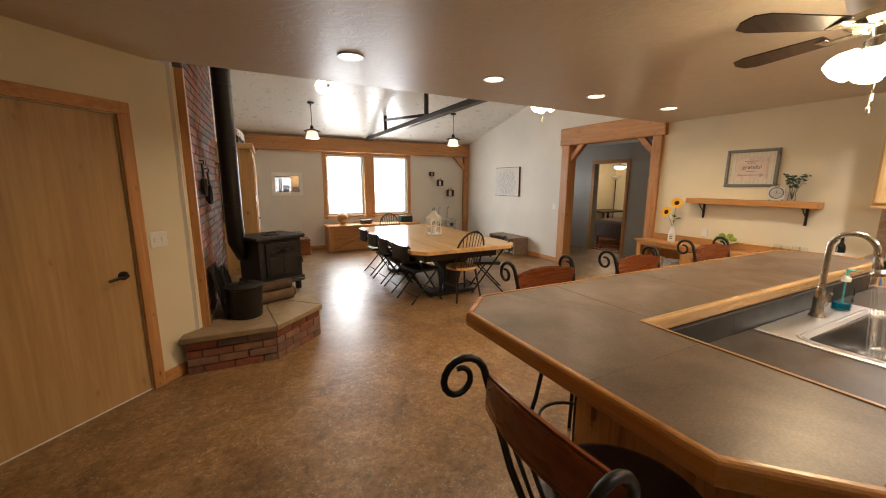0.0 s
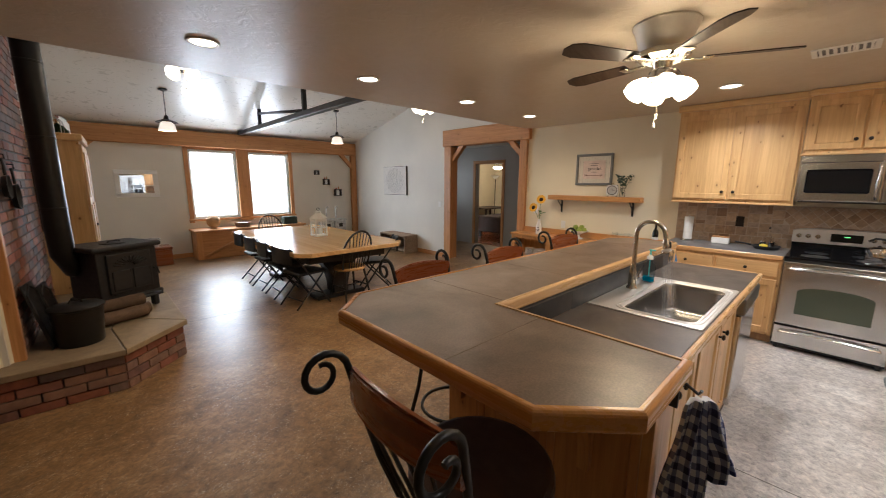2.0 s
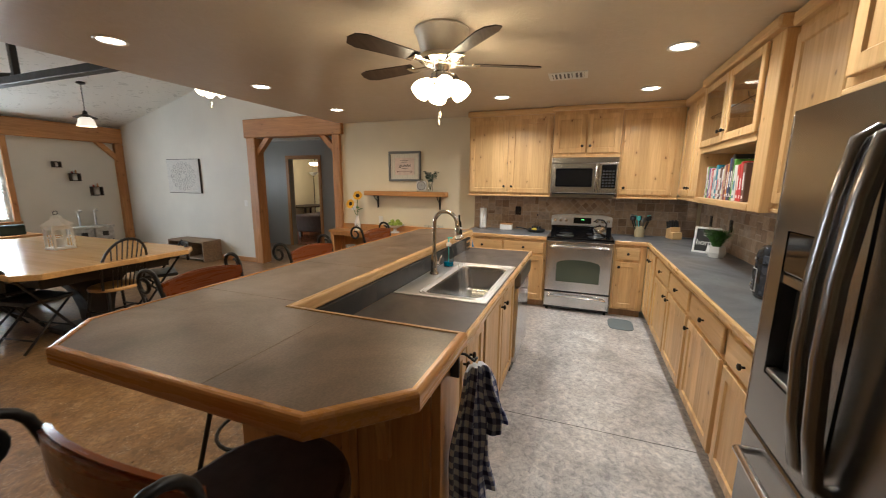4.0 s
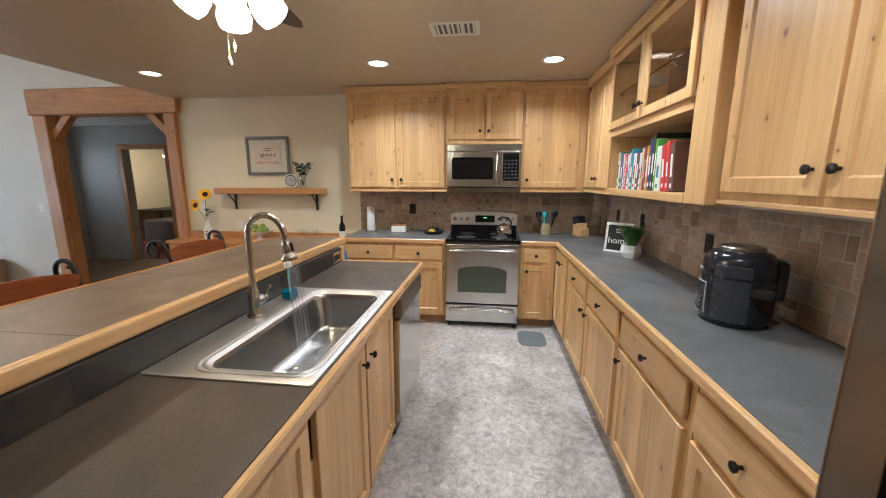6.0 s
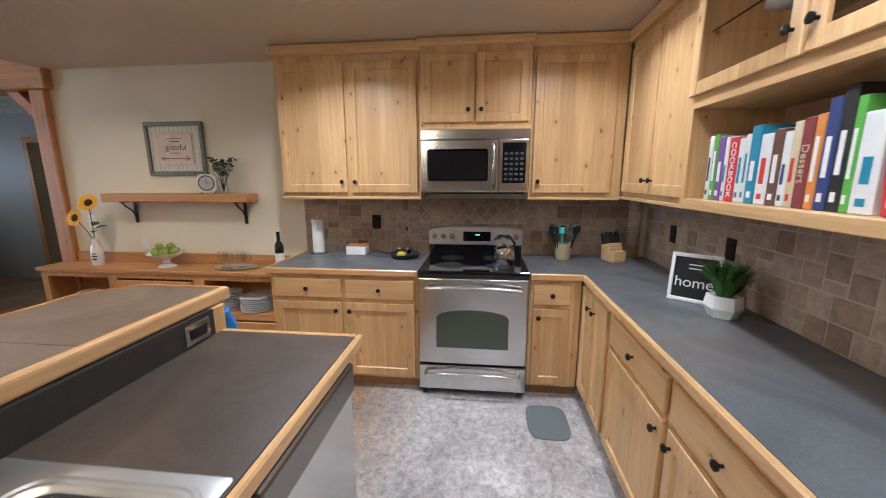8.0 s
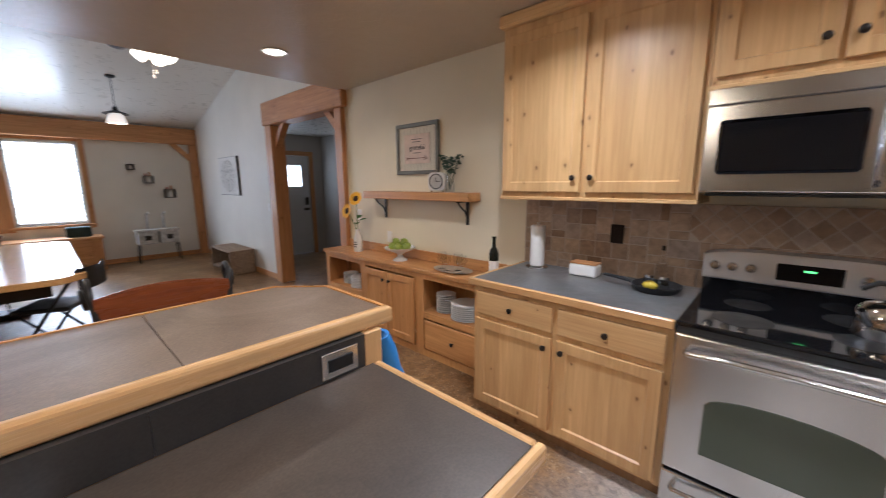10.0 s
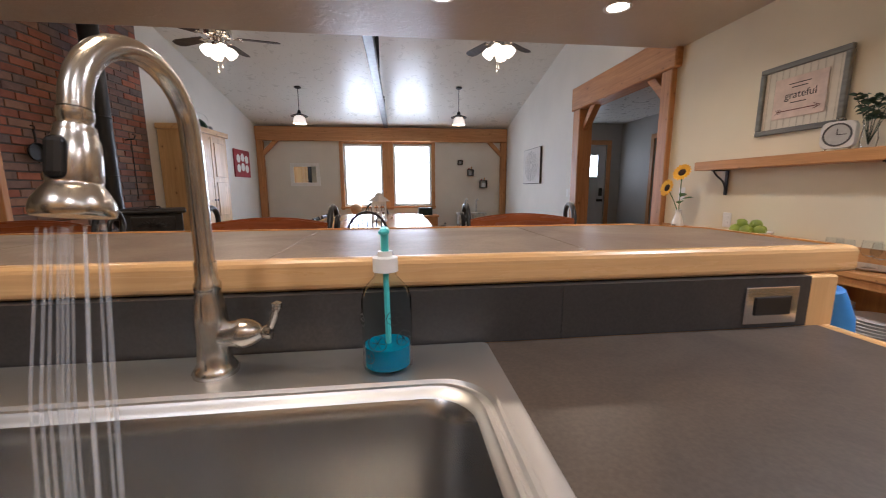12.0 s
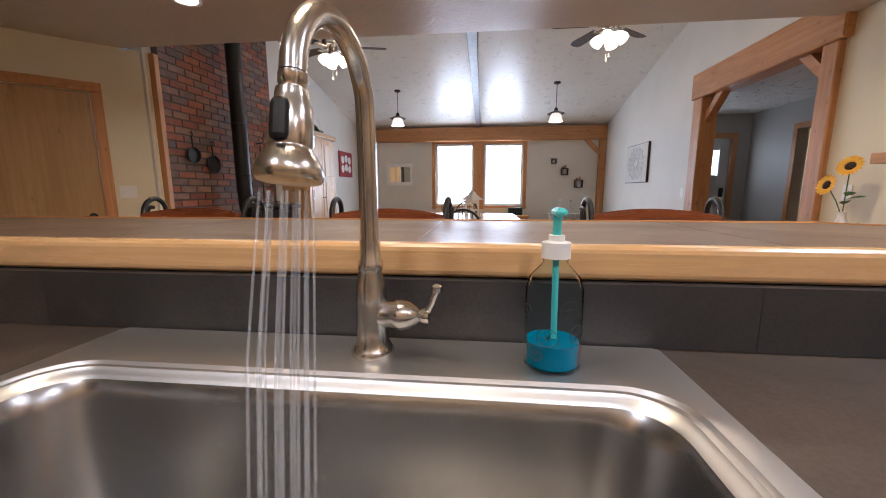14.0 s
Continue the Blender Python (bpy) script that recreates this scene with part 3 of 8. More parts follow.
structure("window_trim", Bm((2.295, YF - 0.03, 0.72, 2.378, YF - 0.001, 2.288), (4.432, YF - 0.03, 0.72, 4.515, YF - 0.001, 2.288), (3.282, YF - 0.05, 0.72, 3.528, YF - 0.001, 2.288),
                            (2.38, YF - 0.03, 2.242, 3.28, YF - 0.001, 2.288), (3.53, YF - 0.03, 2.242, 4.43, YF - 0.001, 2.288), bevel=0.004), fir_z, "knotty fir window casing", "trim")
structure("window_sill", Bm((2.28, YF - 0.06, 0.755, 4.53, YF + 0.045, 0.798), bevel=0.006), fir_x, "knotty fir window sill", "sill")
single("backdrop", Bm((0.5, 12.0, -0.5, 6.5, 12.05, 4.5)), sky_glow, "bright white daylight outside the windows", "sky", kind="structure")

# hall and bedroom behind the opening
HX, HY = 8.10, 8.30
structure("wall_hall_end", Bm((6.4, HY, 0, 6.88, HY + 0.15, 2.6), (7.80, HY, 0, 8.4, HY + 0.15, 2.6), (6.88, HY, 2.05, 7.80, HY + 0.15, 2.6)), blue_wall, "grey hall wall round the front door")
BD0, BD1 = 6.45, 7.30
structure("wall_hall_side", Bm((HX, 3.8, 0, HX + 0.14, BD0, 2.6), (HX, BD1, 0, HX + 0.14, HY, 2.6), (HX, BD0, 2.05, HX + 0.14, BD1, 2.6)), blue_wall, "grey hall wall with a bedroom doorway")
structure("wall_hall_near", Bm((6.4, 3.7, 0, 8.4, 3.8, 2.6)), blue_wall, "grey hall wall")
structure("ceiling_hall", Bm((6.4, 3.7, 2.46, 8.24, 8.45, 2.6)), ceiling_vault, "white textured hall ceiling", "ceiling")
structure("wall_bedroom", Bm((8.24, 9.4, 0, 11.6, 9.5, 2.6), (11.5, 4.6, 0, 11.6, 9.4, 2.6), (8.24, 4.6, 0, 11.5, 4.7, 2.6)), cream, "cream bedroom walls")
structure("ceiling_bedroom", Bm((8.24, 4.6, 2.46, 11.6, 9.5, 2.6)), ceiling_vault, "white bedroom ceiling", "ceiling")
structure("floor_bedroom", Bm((8.2, 4.7, 0.002, 11.5, 9.4, 0.012)), cherry, "red-brown wooden bedroom floor", "floor")
d = thing("door_frame", pose(HX, (BD0 + BD1) / 2, 0), "fir casing round the bedroom doorway", "door frame", kind="structure")
hw = (BD1 - BD0) / 2
part("trim", Bm((-0.02, -hw - 0.08, 0, 0.0, -hw, 2.05), bevel=0.003), fir_z, d)
part("trim", Bm((-0.02, hw, 0, 0.0, hw + 0.08, 2.05), bevel=0.003), fir_z, d)
part("trim", Bm((-0.02, -hw - 0.08, 2.05, 0.0, hw + 0.08, 2.13), bevel=0.003), fir_y, d)
d = thing("door_2", pose(7.34, HY, 0), "pale grey front door with four small bright panes, closed", "door", kind="structure")
part("door_leaf", Bm((-0.455, 0.03, 0.01, -0.30, 0.075, 2.04), (0.30, 0.03, 0.01, 0.455, 0.075, 2.04), (-0.30, 0.03, 0.01, 0.30, 0.075, 1.42), (-0.30, 0.03, 1.86, 0.30, 0.075, 2.04), bevel=0.003), painted("pale_grey_door_paint", (0.60, 0.60, 0.60), 0.4), d)
for i in (-1, 1):
    for j in (0, 1):
        part("pane", Bm((0.0 if i > 0 else -0.295, 0.05, 1.43 + j * 0.215, 0.295 if i > 0 else 0.0, 0.056, 1.63 + j * 0.215)), sky_glow, d, "bright small window pane")
part("muntin", Bm((-0.012, 0.035, 1.42, 0.012, 0.06, 1.86), (-0.30, 0.036, 1.63, 0.30, 0.059, 1.65)), white_paint, d)
part("trim", Bm((-0.545, -0.02, 0, -0.46, 0.0, 2.05), bevel=0.003), fir_z, d)
part("trim", Bm((0.46, -0.02, 0, 0.545, 0.0, 2.05), bevel=0.003), fir_z, d)
part("trim", Bm((-0.545, -0.021, 2.052, 0.545, 0.0, 2.135), bevel=0.003), fir_x, d)
part("lock", Bm((0.34, 0.0, 1.04, 0.41, 0.03, 1.2), (0.30, -0.03, 0.93, 0.41, 0.03, 0.98), bevel=0.008), black_plastic, d, "black keypad lock and lever")
lamp("bedroom_light", "POINT", pose(10.2, 8.26, 1.82), 34, WARM, 0.12)
lamp("hall_light", "AREA", look((7.34, 8.2, 1.64), (7.3, 5, 1.2)), 2.5, DAY, 0.55, 0.42)


# ---- lamps of the kitchen ceiling ----
def can_light(x, y, strength):
    t = thing("recessed_light", pose(x, y, ZC), "round white recessed ceiling light, lit", "ceiling light", "recessed kitchen lights")
    bm = bmesh.new()
    lathe(bm, [(0.073, -0.001), (0.095, -0.001), (0.098, -0.006), (0.093, -0.010), (0.078, -0.008), (0.073, -0.001)], seg=28)
    part("ring", bm, white_plastic, t)
    bm = bmesh.new()
    lathe(bm, [(0.073, -0.004), (0.05, -0.009), (0.0001, -0.010)], seg=28)
    part("lens", bm, can_glow, t, "glowing lens")
    lamp("recessed_lamp", "AREA", pose(x, y, ZC - 0.03), CAN_W * strength, WARM if y > 2 else (1.0, 0.95, 0.89), 0.13, spread=radians(146))


for x, y, strength in ((1.44, 3.74, 1.0), (2.67, 3.74, 1.0), (3.95, 3.77, 1.0), (5.21, 3.80, 0.85), (5.16, 1.62, 1.9), (5.22, 0.17, 1.15), (4.02, 0.16, 1.05), (2.7, 0.3, 1.05)):
    can_light(x, y, strength)


satin_nickel = plain("satin_nickel", (0.80, 0.75, 0.66), 0.42, 0.45, 0.05)
kitchen_glow = glow("bright_frosted_shade", (1.0, 0.80, 0.52), 36.0)


def ceiling_fan(x, y, zc, drop, label, watts, turn, blade_mat, shade_mat, hugger=False):
    """A five-blade fan with four frosted shades; drop is the length from the ceiling to the motor."""
    t = thing("ceiling_fan", pose(x, y, zc, 0, 0, turn), label, "ceiling fan", "ceiling fans")
    z = -drop
    if hugger:
        bm = lathe(bmesh.new(), [(0.168, 0.0), (0.17, -0.010), (0.160, -0.018), (0.126, -0.135), (0.118, -0.142)], seg=36)
        part("housing", bm, satin_nickel, t, "tapered satin nickel housing against the ceiling")
        bm = lathe(bmesh.new(), [(0.118, -0.140), (0.138, -0.146), (0.140, -0.176), (0.112, -0.192), (0.055, -0.200), (0.046, -0.235), (0.066, -0.250), (0.066, -0.285), (0.03, -0.296)], seg=36)
        part("motor", bm, nickel, t)
        for i in range(24):
            a = 2 * math.pi * i / 24
            part("cooling_fin", tube(bmesh.new(), [(0.062 * math.cos(a), 0.062 * math.sin(a), -0.2005), (0.108 * math.cos(a), 0.108 * math.sin(a), -0.1945)], 0.003, 5), satin_nickel, t)
    else:
        bm = bmesh.new()
        lathe(bm, [(0.0001, 0.01), (0.07, 0.01), (0.075, -0.02), (0.05, -0.06), (0.016, -0.07), (0.016, -drop)], seg=24)
        part("canopy", bm, nickel, t)
        bm = bmesh.new()
        lathe(bm, [(0.03, z + 0.015), (0.10, z + 0.005), (0.135, z - 0.02), (0.14, z - 0.075), (0.125, z - 0.10), (0.06, z - 0.115), (0.045, z - 0.15), (0.07, z - 0.165), (0.07, z - 0.195), (0.03, z - 0.205)], seg=30)
        part("motor", bm, nickel, t)
    for i in range(5):
        a = 2 * math.pi * i / 5
        m = Matrix.Rotation(a, 4, "Z")
        bm = Bm((0.09, -0.022, z - 0.112, 0.22, 0.022, z - 0.104), bevel=0.003)
        box(bm, 0.19, -0.045, z - 0.110, 0.24, 0.045, z - 0.104, bevel=0.003)
        bm.transform(m)
        part("bracket", bm, nickel, t)
        out = [(0.20, -0.05), (0.56, -0.068), (0.62, -0.05), (0.64, 0.0), (0.62, 0.05), (0.56, 0.068), (0.20, 0.05)]
        bm = slab(bmesh.new(), out, -0.003, 0.003)
        bm.transform(m @ Matrix.Translation((0, 0, z - 0.098)) @ Matrix.Rotation(radians(11), 4, "X"))
        part("blade", bm, blade_mat, t)
    for i in range(4):
        a = 2 * math.pi * i / 4 + 0.4
        m = Matrix.Rotation(a, 4, "Z") @ Matrix.Translation((0.07, 0, z - 0.20)) @ Matrix.Rotation(radians(-42), 4, "Y")
        bm = lathe(bmesh.new(), [(0.022, 0.0), (0.032, -0.012), (0.055, -0.05), (0.062, -0.085), (0.056, -0.115), (0.03, -0.125), (0.0001, -0.127)], seg=18)
        bm.transform(m)
        part("shade", bm, shade_mat, t, "glowing frosted glass shade")
    for dx, l in ((0.02, 0.10), (-0.025, 0.16)):
        bm = tube(bmesh.new(), [(dx, 0.01, z - 0.2), (dx, 0.01, z - 0.28 - l)], 0.0018, 5)
        lathe(bm, [(0.0001, 0), (0.006, -0.006), (0.007, -0.03), (0.0001, -0.036)], (dx, 0.01, z - 0.28 - l), 10)
        part("pull_chain", bm, nickel, t)
    lamp("fan_lamp", "POINT", pose(x, y, zc - drop - 0.42), watts, WARM, 0.09)
    return t


dark_blade = wood("dark_fan_blade", (0.045, 0.03, 0.022), (0.025, 0.016, 0.012), "x", 0.4, 0)
ceiling_fan(3.25, 1.60, ZC, 0.09, "brushed nickel ceiling fan with dark blades and four lit shades", FAN_W, 8, dark_blade, kitchen_glow, True)
for x, y, turn in ((1.68, 5.80, 12), (4.80, 5.50, 40)):
    zc = Z0 + RISE * (YF - y)
    ceiling_fan(x, y, zc, zc - 2.98, "nickel ceiling fan on a long rod with dark blades, lit", GFAN_W, turn, dark_blade, shade_glow)

v = thing("ceiling_vent", pose(4.51, 0.91, ZC), "white metal ceiling air vent", "vent")
part("frame", Bm((-0.11, -0.16, -0.008, 0.11, -0.13, 0), (-0.11, 0.13, -0.008, 0.11, 0.16, 0), (-0.11, -0.13, -0.008, -0.085, 0.13, 0), (0.085, -0.13, -0.008, 0.11, 0.13, 0), (-0.085, -0.045, -0.008, 0.085, -0.035, 0), (-0.085, 0.035, -0.008, 0.085, 0.045, 0), bevel=0.002), white_plastic, v)
part("backing", Bm((-0.085, -0.13, -0.001, 0.085, 0.13, 0)), plain("grey_duct", (0.16, 0.16, 0.16), 0.7), v)
for i in range(8):
    part("slat", Bm((-0.085, -0.128 + i * 0.0335, -0.007, 0.085, -0.113 + i * 0.0335, -0.005)), white_plastic, v)


# ---- cabinets: local x to the right of the front, y into the wall, z up ----
def knob(parent, x, z, y=-0.022):
    bm = lathe(bmesh.new(), [(0.006, 0.0), (0.006, -0.014), (0.015, -0.018), (0.016, -0.026), (0.009, -0.031), (0.0001, -0.032)], (x, y, z), 12, "y")
    part("knob", bm, bronze, parent, "dark bronze knob")


def cab_door(parent, x0, x1, z0, z1, knob_at=None, name="door", mat=None, pane=None):
    """A frame-and-panel door (or drawer front) standing 22 mm proud of the case."""
    m = mat or alder_z
    s = min(0.055, (x1 - x0) * 0.22, (z1 - z0) * 0.3)
    bm = bmesh.new()
    if pane:
        box(bm, x0, -0.022, z0, x0 + s, -0.001, z1, 0.004)
        box(bm, x1 - s, -0.022, z0, x1, -0.001, z1, 0.004)
        box(bm, x0 + s, -0.021, z0, x1 - s, -0.001, z0 + s, 0.003)
        box(bm, x0 + s, -0.021, z1 - s, x1 - s, -0.001, z1, 0.003)
    else:
        box(bm, x0, -0.022, z0, x1, -0.001, z1)
        bm.normal_update()
        front = min(bm.faces, key=lambda q: q.calc_center_median().y)
        rim = list(front.edges)
        bmesh.ops.inset_individual(bm, faces=[front], thickness=s, use_even_offset=True)
        bmesh.ops.inset_individual(bm, faces=[front], thickness=0.007, depth=-0.010, use_even_offset=True)
        bmesh.ops.bevel(bm, geom=rim, offset=0.004, segments=2, affect="EDGES", profile=0.5)
    d = part(name, bm, m, parent)
    if pane:
        p = part("pane", Bm((x0 + s, -0.013, z0 + s, x1 - s, -0.009, z1 - s)), pane, d, "clear glass pane")
        p.visible_shadow = False
    if knob_at:
        knob(d, *knob_at)
    return d


def drawer_front(parent, x0, x1, z0, z1, mat=None):
    bm = Bm((x0, -0.021, z0, x1, -0.001, z1), bevel=0.007, seg=2)
    d = part("drawer", bm, mat or alder_x, parent)
    knob(d, (x0 + x1) / 2, (z0 + z1) / 2)


def base_cabinet(m, width, units, depth=0.6, label="", high=0.868):
    """units: rows of (x0, x1, kind), kind D for a drawer over a door, d for a full door; a sign gives the knob's side."""
    t = thing("base_cabinet", m, label or "knotty alder base cabinet with dark knobs", "cabinet", "base cabinets")
    part("body", Bm((0, 0, 0.09, width, depth, high)), alder_z, t)
    part("toe_kick", Bm((0.005, 0.06, 0, width - 0.005, depth, 0.09)), alder_shade, t)
    for x0, x1, kind in units:
        side = x1 - 0.035 if kind[1] == ">" else x0 + 0.035
        if kind[0] == "D":
            drawer_front(t, x0, x1, high - 0.175, high - 0.03)
            cab_door(t, x0, x1, 0.115, high - 0.205, (side, high - 0.26))
        elif kind[0] == "d":
            cab_door(t, x0, x1, 0.115, high - 0.03, (side, high - 0.12))
        elif kind[0] == "4":
            for i in range(4):
                drawer_front(t, x0, x1, 0.115 + i * 0.185, 0.285 + i * 0.185)
    return t


def upper_cabinet(m, width, doors, z0, z1, depth=0.33, label="", knob_low=True):
    t = thing("wall_cabinet", m, label or "knotty alder wall cabinet with dark knobs", "cabinet", "wall cabinets")
    part("body", Bm((0, 0, z0, width, depth, z1)), alder_z, t)
    part("rail", Bm((-0.004, -0.012, z0 - 0.02, width + 0.004, depth, z0 - 0.0005), bevel=0.003), alder_x, t)
    for x0, x1, side in doors:
        kx = x1 - 0.035 if side == ">" else x0 + 0.035
        cab_door(t, x0, x1, z0 + 0.03, z1 - 0.05, (kx, z0 + 0.11))
    part("crown", Bm((-0.02, -0.045, z1, width + 0.02, depth, ZC - 0.003), bevel=0.012), alder_x, t)
    return t


R_X = 5.62    # face of the base cabinets on the range wall
N_Y = -0.03   # face of the base cabinets on the long run


def on_range_wall(y, z=0.0, x=R_X):
    return pose(x, y, z, 0, 0, -90)


def on_run(x, z=0.0, y=N_Y):
    return pose(x, y, z, 0, 0, 180)


base_cabinet(on_range_wall(2.185), 1.085, [(0.03, 0.53, "D>"), (0.56, 1.06, "D<")], label="knotty alder base cabinet with two drawers and two doors")
base_cabinet(on_range_wall(0.335), 0.34, [(0.025, 0.27, "D<")], label="narrow knotty alder base cabinet with a drawer and a door")
base_cabinet(on_run(5.625), 0.555, [(0.02, 0.255, "d>"), (0.275, 0.51, "d<")], label="knotty alder corner cabinet with two tall doors")
base_cabinet(on_run(5.06), 1.26, [(0.02, 0.61, "D>"), (0.65, 1.24, "D<")], label="knotty alder base cabinet with two drawers over two doors")
base_cabinet(on_run(3.79), 0.69, [(0.03, 0.66, "D<")], label="wide knotty alder base cabinet with a drawer and a door")
base_cabinet(on_run(3.09), 0.52, [(0.02, 0.50, "D>")], label="knotty alder base cabinet beside the fridge")

# worktops with slate-grey tile and wood nosing
w = thing("worktop", pose(0, 0, 0), "dark grey tile worktop with a maple edge", "worktop")
part("top", Bm((R_X - 0.005, 1.10, 0.868, XR - 0.001, 2.19, 0.908)), tile_run_lit, w)
part("edge", Bm((R_X - 0.03, 1.10, 0.866, R_X - 0.005, 2.215, 0.911), bevel=0.006), edge_y, w, "pale maple nosing")
part("edge", Bm((R_X - 0.005, 2.19, 0.866, XR - 0.002, 2.215, 0.911), bevel=0.006), edge_x, w, "pale maple nosing")
w = thing("worktop", pose(0, 0, 0), "long dark grey tile worktop with a maple edge, turning the corner", "worktop")
part("top", Bm((2.57, YK + 0.001, 0.868, XR - 0.001, N_Y + 0.005, 0.908), (R_X - 0.005, N_Y + 0.005, 0.868, XR - 0.001, 0.335, 0.908)), tile_run_lit, w)
part("edge", Bm((2.57, N_Y + 0.005, 0.866, R_X - 0.03, N_Y + 0.03, 0.911), bevel=0.006), edge_x, w, "pale maple nosing")
part("edge", Bm((R_X - 0.03, N_Y + 0.005, 0.866, R_X - 0.005, 0.335, 0.911), bevel=0.006), edge_y, w, "pale maple nosing")

# wall cabinets
U_X = XR - 0.33
upper_cabinet(on_range_wall(2.20, 0, U_X), 1.08, [(0.02, 0.525, ">"), (0.555, 1.06, "<")], 1.40, 2.40, label="tall knotty alder wall cabinet with two doors")
upper_cabinet(on_range_wall(1.112, 0, U_X - 0.03), 0.77, [(0.02, 0.375, ">"), (0.395, 0.75, "<")], 1.89, 2.42, 0.36, "short knotty alder cabinet above the microwave")
upper_cabinet(on_range_wall(0.335, 0, U_X), 0.63, [(0.02, 0.56, "<")], 1.40, 2.40, label="knotty alder wall cabinet with one door")
V_Y = YK + 0.33
upper_cabinet(on_run(5.905, 0, V_Y), 0.90, [(0.03, 0.44, ">"), (0.46, 0.88, "<")], 1.41, 2.40, label="knotty alder wall cabinet in the corner with two doors")
upper_cabinet(on_run(3.62, 0, V_Y), 1.04, [(0.03, 0.51, ">"), (0.53, 1.02, "<")], 1.43, 2.40, label="knotty alder wall cabinet beside the open bookshelf")

# glazed cabinet with an open bookshelf below
GX0, GY = 5.00, -0.25
GW, GD = 1.375, GY - YK
g = thing("display_cabinet", on_run(GX0, 0, GY), "knotty alder cabinet with glass doors above an open bookshelf", "cabinet", "wall cabinets")
part("side", Bm((0, 0, 1.40, 0.03, GD, 2.40)), alder_z, g)
part("side", Bm((GW - 0.17, 0, 1.40, GW, GD, 2.40), bevel=0.004), alder_z, g)
part("back", Bm((0.03, GD - 0.02, 1.44, GW - 0.17, GD - 0.001, 2.40)), alder_shade, g)
part("bottom", Bm((0.03, -0.004, 1.40, GW - 0.17, GD, 1.445), bevel=0.003), alder_x, g)
part("shelf", Bm((0.03, -0.002, 1.83, GW - 0.17, GD - 0.02, 1.885)), alder_x, g)
part("top", Bm((0.03, 0, 2.36, GW - 0.17, GD - 0.02, 2.40)), alder_x, g)
part("crown", Bm((-0.02, -0.045, 2.40, GW + 0.02, GD, ZC - 0.003), bevel=0.012), alder_x, g)
part("glass_shelf", Bm((0.035, 0.03, 2.13, GW - 0.175, GD - 0.03, 2.136)), clear_glass, g, "thin glass shelf")
cab_door(g, 0.015, 0.60, 1.88, 2.385, (0.565, 1.96), pane=thin_glass)
cab_door(g, 0.615, 1.21, 1.88, 2.385, (0.65, 1.96), pane=thin_glass)


# ---- island with a raised bar ----
isl = thing("kitchen_island", pose(3.2, 1.5, 0), "alder kitchen island with raised tiled bar and sink counter", "kitchen island")


def ip(name, bm, mat, label="", parent=None):
    bm.transform(Matrix.Translation((-3.2, -1.5, 0)))
    return part(name, bm, mat, parent or isl, label)


for b in ((2.12, 1.19, 0.09, 2.80, 1.80, 0.868), (2.80, 1.19, 0.09, 3.76, 1.80, 0.66), (3.76, 1.19, 0.09, 3.79, 1.80, 0.868), (4.42, 1.19, 0.0, 4.47, 1.80, 0.868)):
    ip("carcass", Bm(b), alder_z)
ip("toe_kick", Bm((2.14, 1.25, 0, 3.79, 1.80, 0.09)), alder_shade)
ip("knee_wall", Bm((1.95, 1.815, 0, 4.50, 1.985, 1.020)), panel_z, "honey-stained wood panel")
ip("end_panel", Bm((1.95, 1.10, 0, 2.115, 1.815, 1.020)), panel_z, "honey-stained wood panel")
for y0, y1 in ((1.16, 1.42), (1.48, 1.76)):
    ip("panel_frame", Bm((1.937, y0 - 0.03, 0.12, 1.95, y0, 0.95), (1.937, y1, 0.12, 1.95, y1 + 0.03, 0.95), (1.937, y0, 0.12, 1.95, y1, 0.17), (1.937, y0, 0.90, 1.95, y1, 0.95), bevel=0.003), panel_z)
for x in (2.35, 3.15, 3.95):
    ip("panel_frame", Bm((x - 0.03, 1.985, 0.12, x, 1.998, 0.95), (x + 0.5, 1.985, 0.12, x + 0.53, 1.998, 0.95), (x, 1.985, 0.12, x + 0.5, 1.998, 0.17), (x, 1.985, 0.9, x + 0.5, 1.998, 0.95), bevel=0.003), panel_z)
# curved brackets under the overhangs
for px, py, dx, dy in ((1.95, 1.30, -1, 0), (1.95, 1.90, -1, 0), (2.6, 1.985, 0, 1), (3.6, 1.985, 0, 1), (4.3, 1.985, 0, 1)):
    prof = [(0, 0.62), (0.03, 0.62)] + [(0.03 + 0.22 * (1 - math.cos(radians(a))), 0.66 + 0.30 * math.sin(radians(a))) for a in range(0, 91, 10)] + [(0.25, 1.01), (0, 1.01)]
    bm = bmesh.new()
    lo = [bm.verts.new((px + dx * u - dy * 0.02, py + dy * u - abs(dx) * 0.02, z)) for u, z in prof]
    hi = [bm.verts.new((px + dx * u + dy * 0.02, py + dy * u + abs(dx) * 0.02, z)) for u, z in prof]
    bm.faces.new(lo), bm.faces.new(hi[::-1])
    for i in range(len(prof)):
        j = (i + 1) % len(prof)
        bm.faces.new((lo[i], hi[i], hi[j], lo[j]))
    ip("bracket", bm, panel_z)

BAR = [(1.48, 1.235), (1.665, 1.045), (2.052, 1.045), (2.052, 1.762), (4.615, 1.762), (4.615, 2.16), (4.46, 2.325), (1.665, 2.345), (1.48, 2.165)]


def inset(outline, d):
    """The outline moved inwards by d; the corners run counter-clockwise."""
    out = []
    n = len(outline)
    for i in range(n):
        p0, p1, p2 = Vector(outline[i - 1]), Vector(outline[i]), Vector(outline[(i + 1) % n])
        a, b = (p1 - p0).normalized(), (p2 - p1).normalized()
        na, nb = Vector((-a.y, a.x)), Vector((-b.y, b.x))
        k = d / (1 + na.dot(nb))
        out.append(tuple(p1 + (na + nb) * k))
    return out


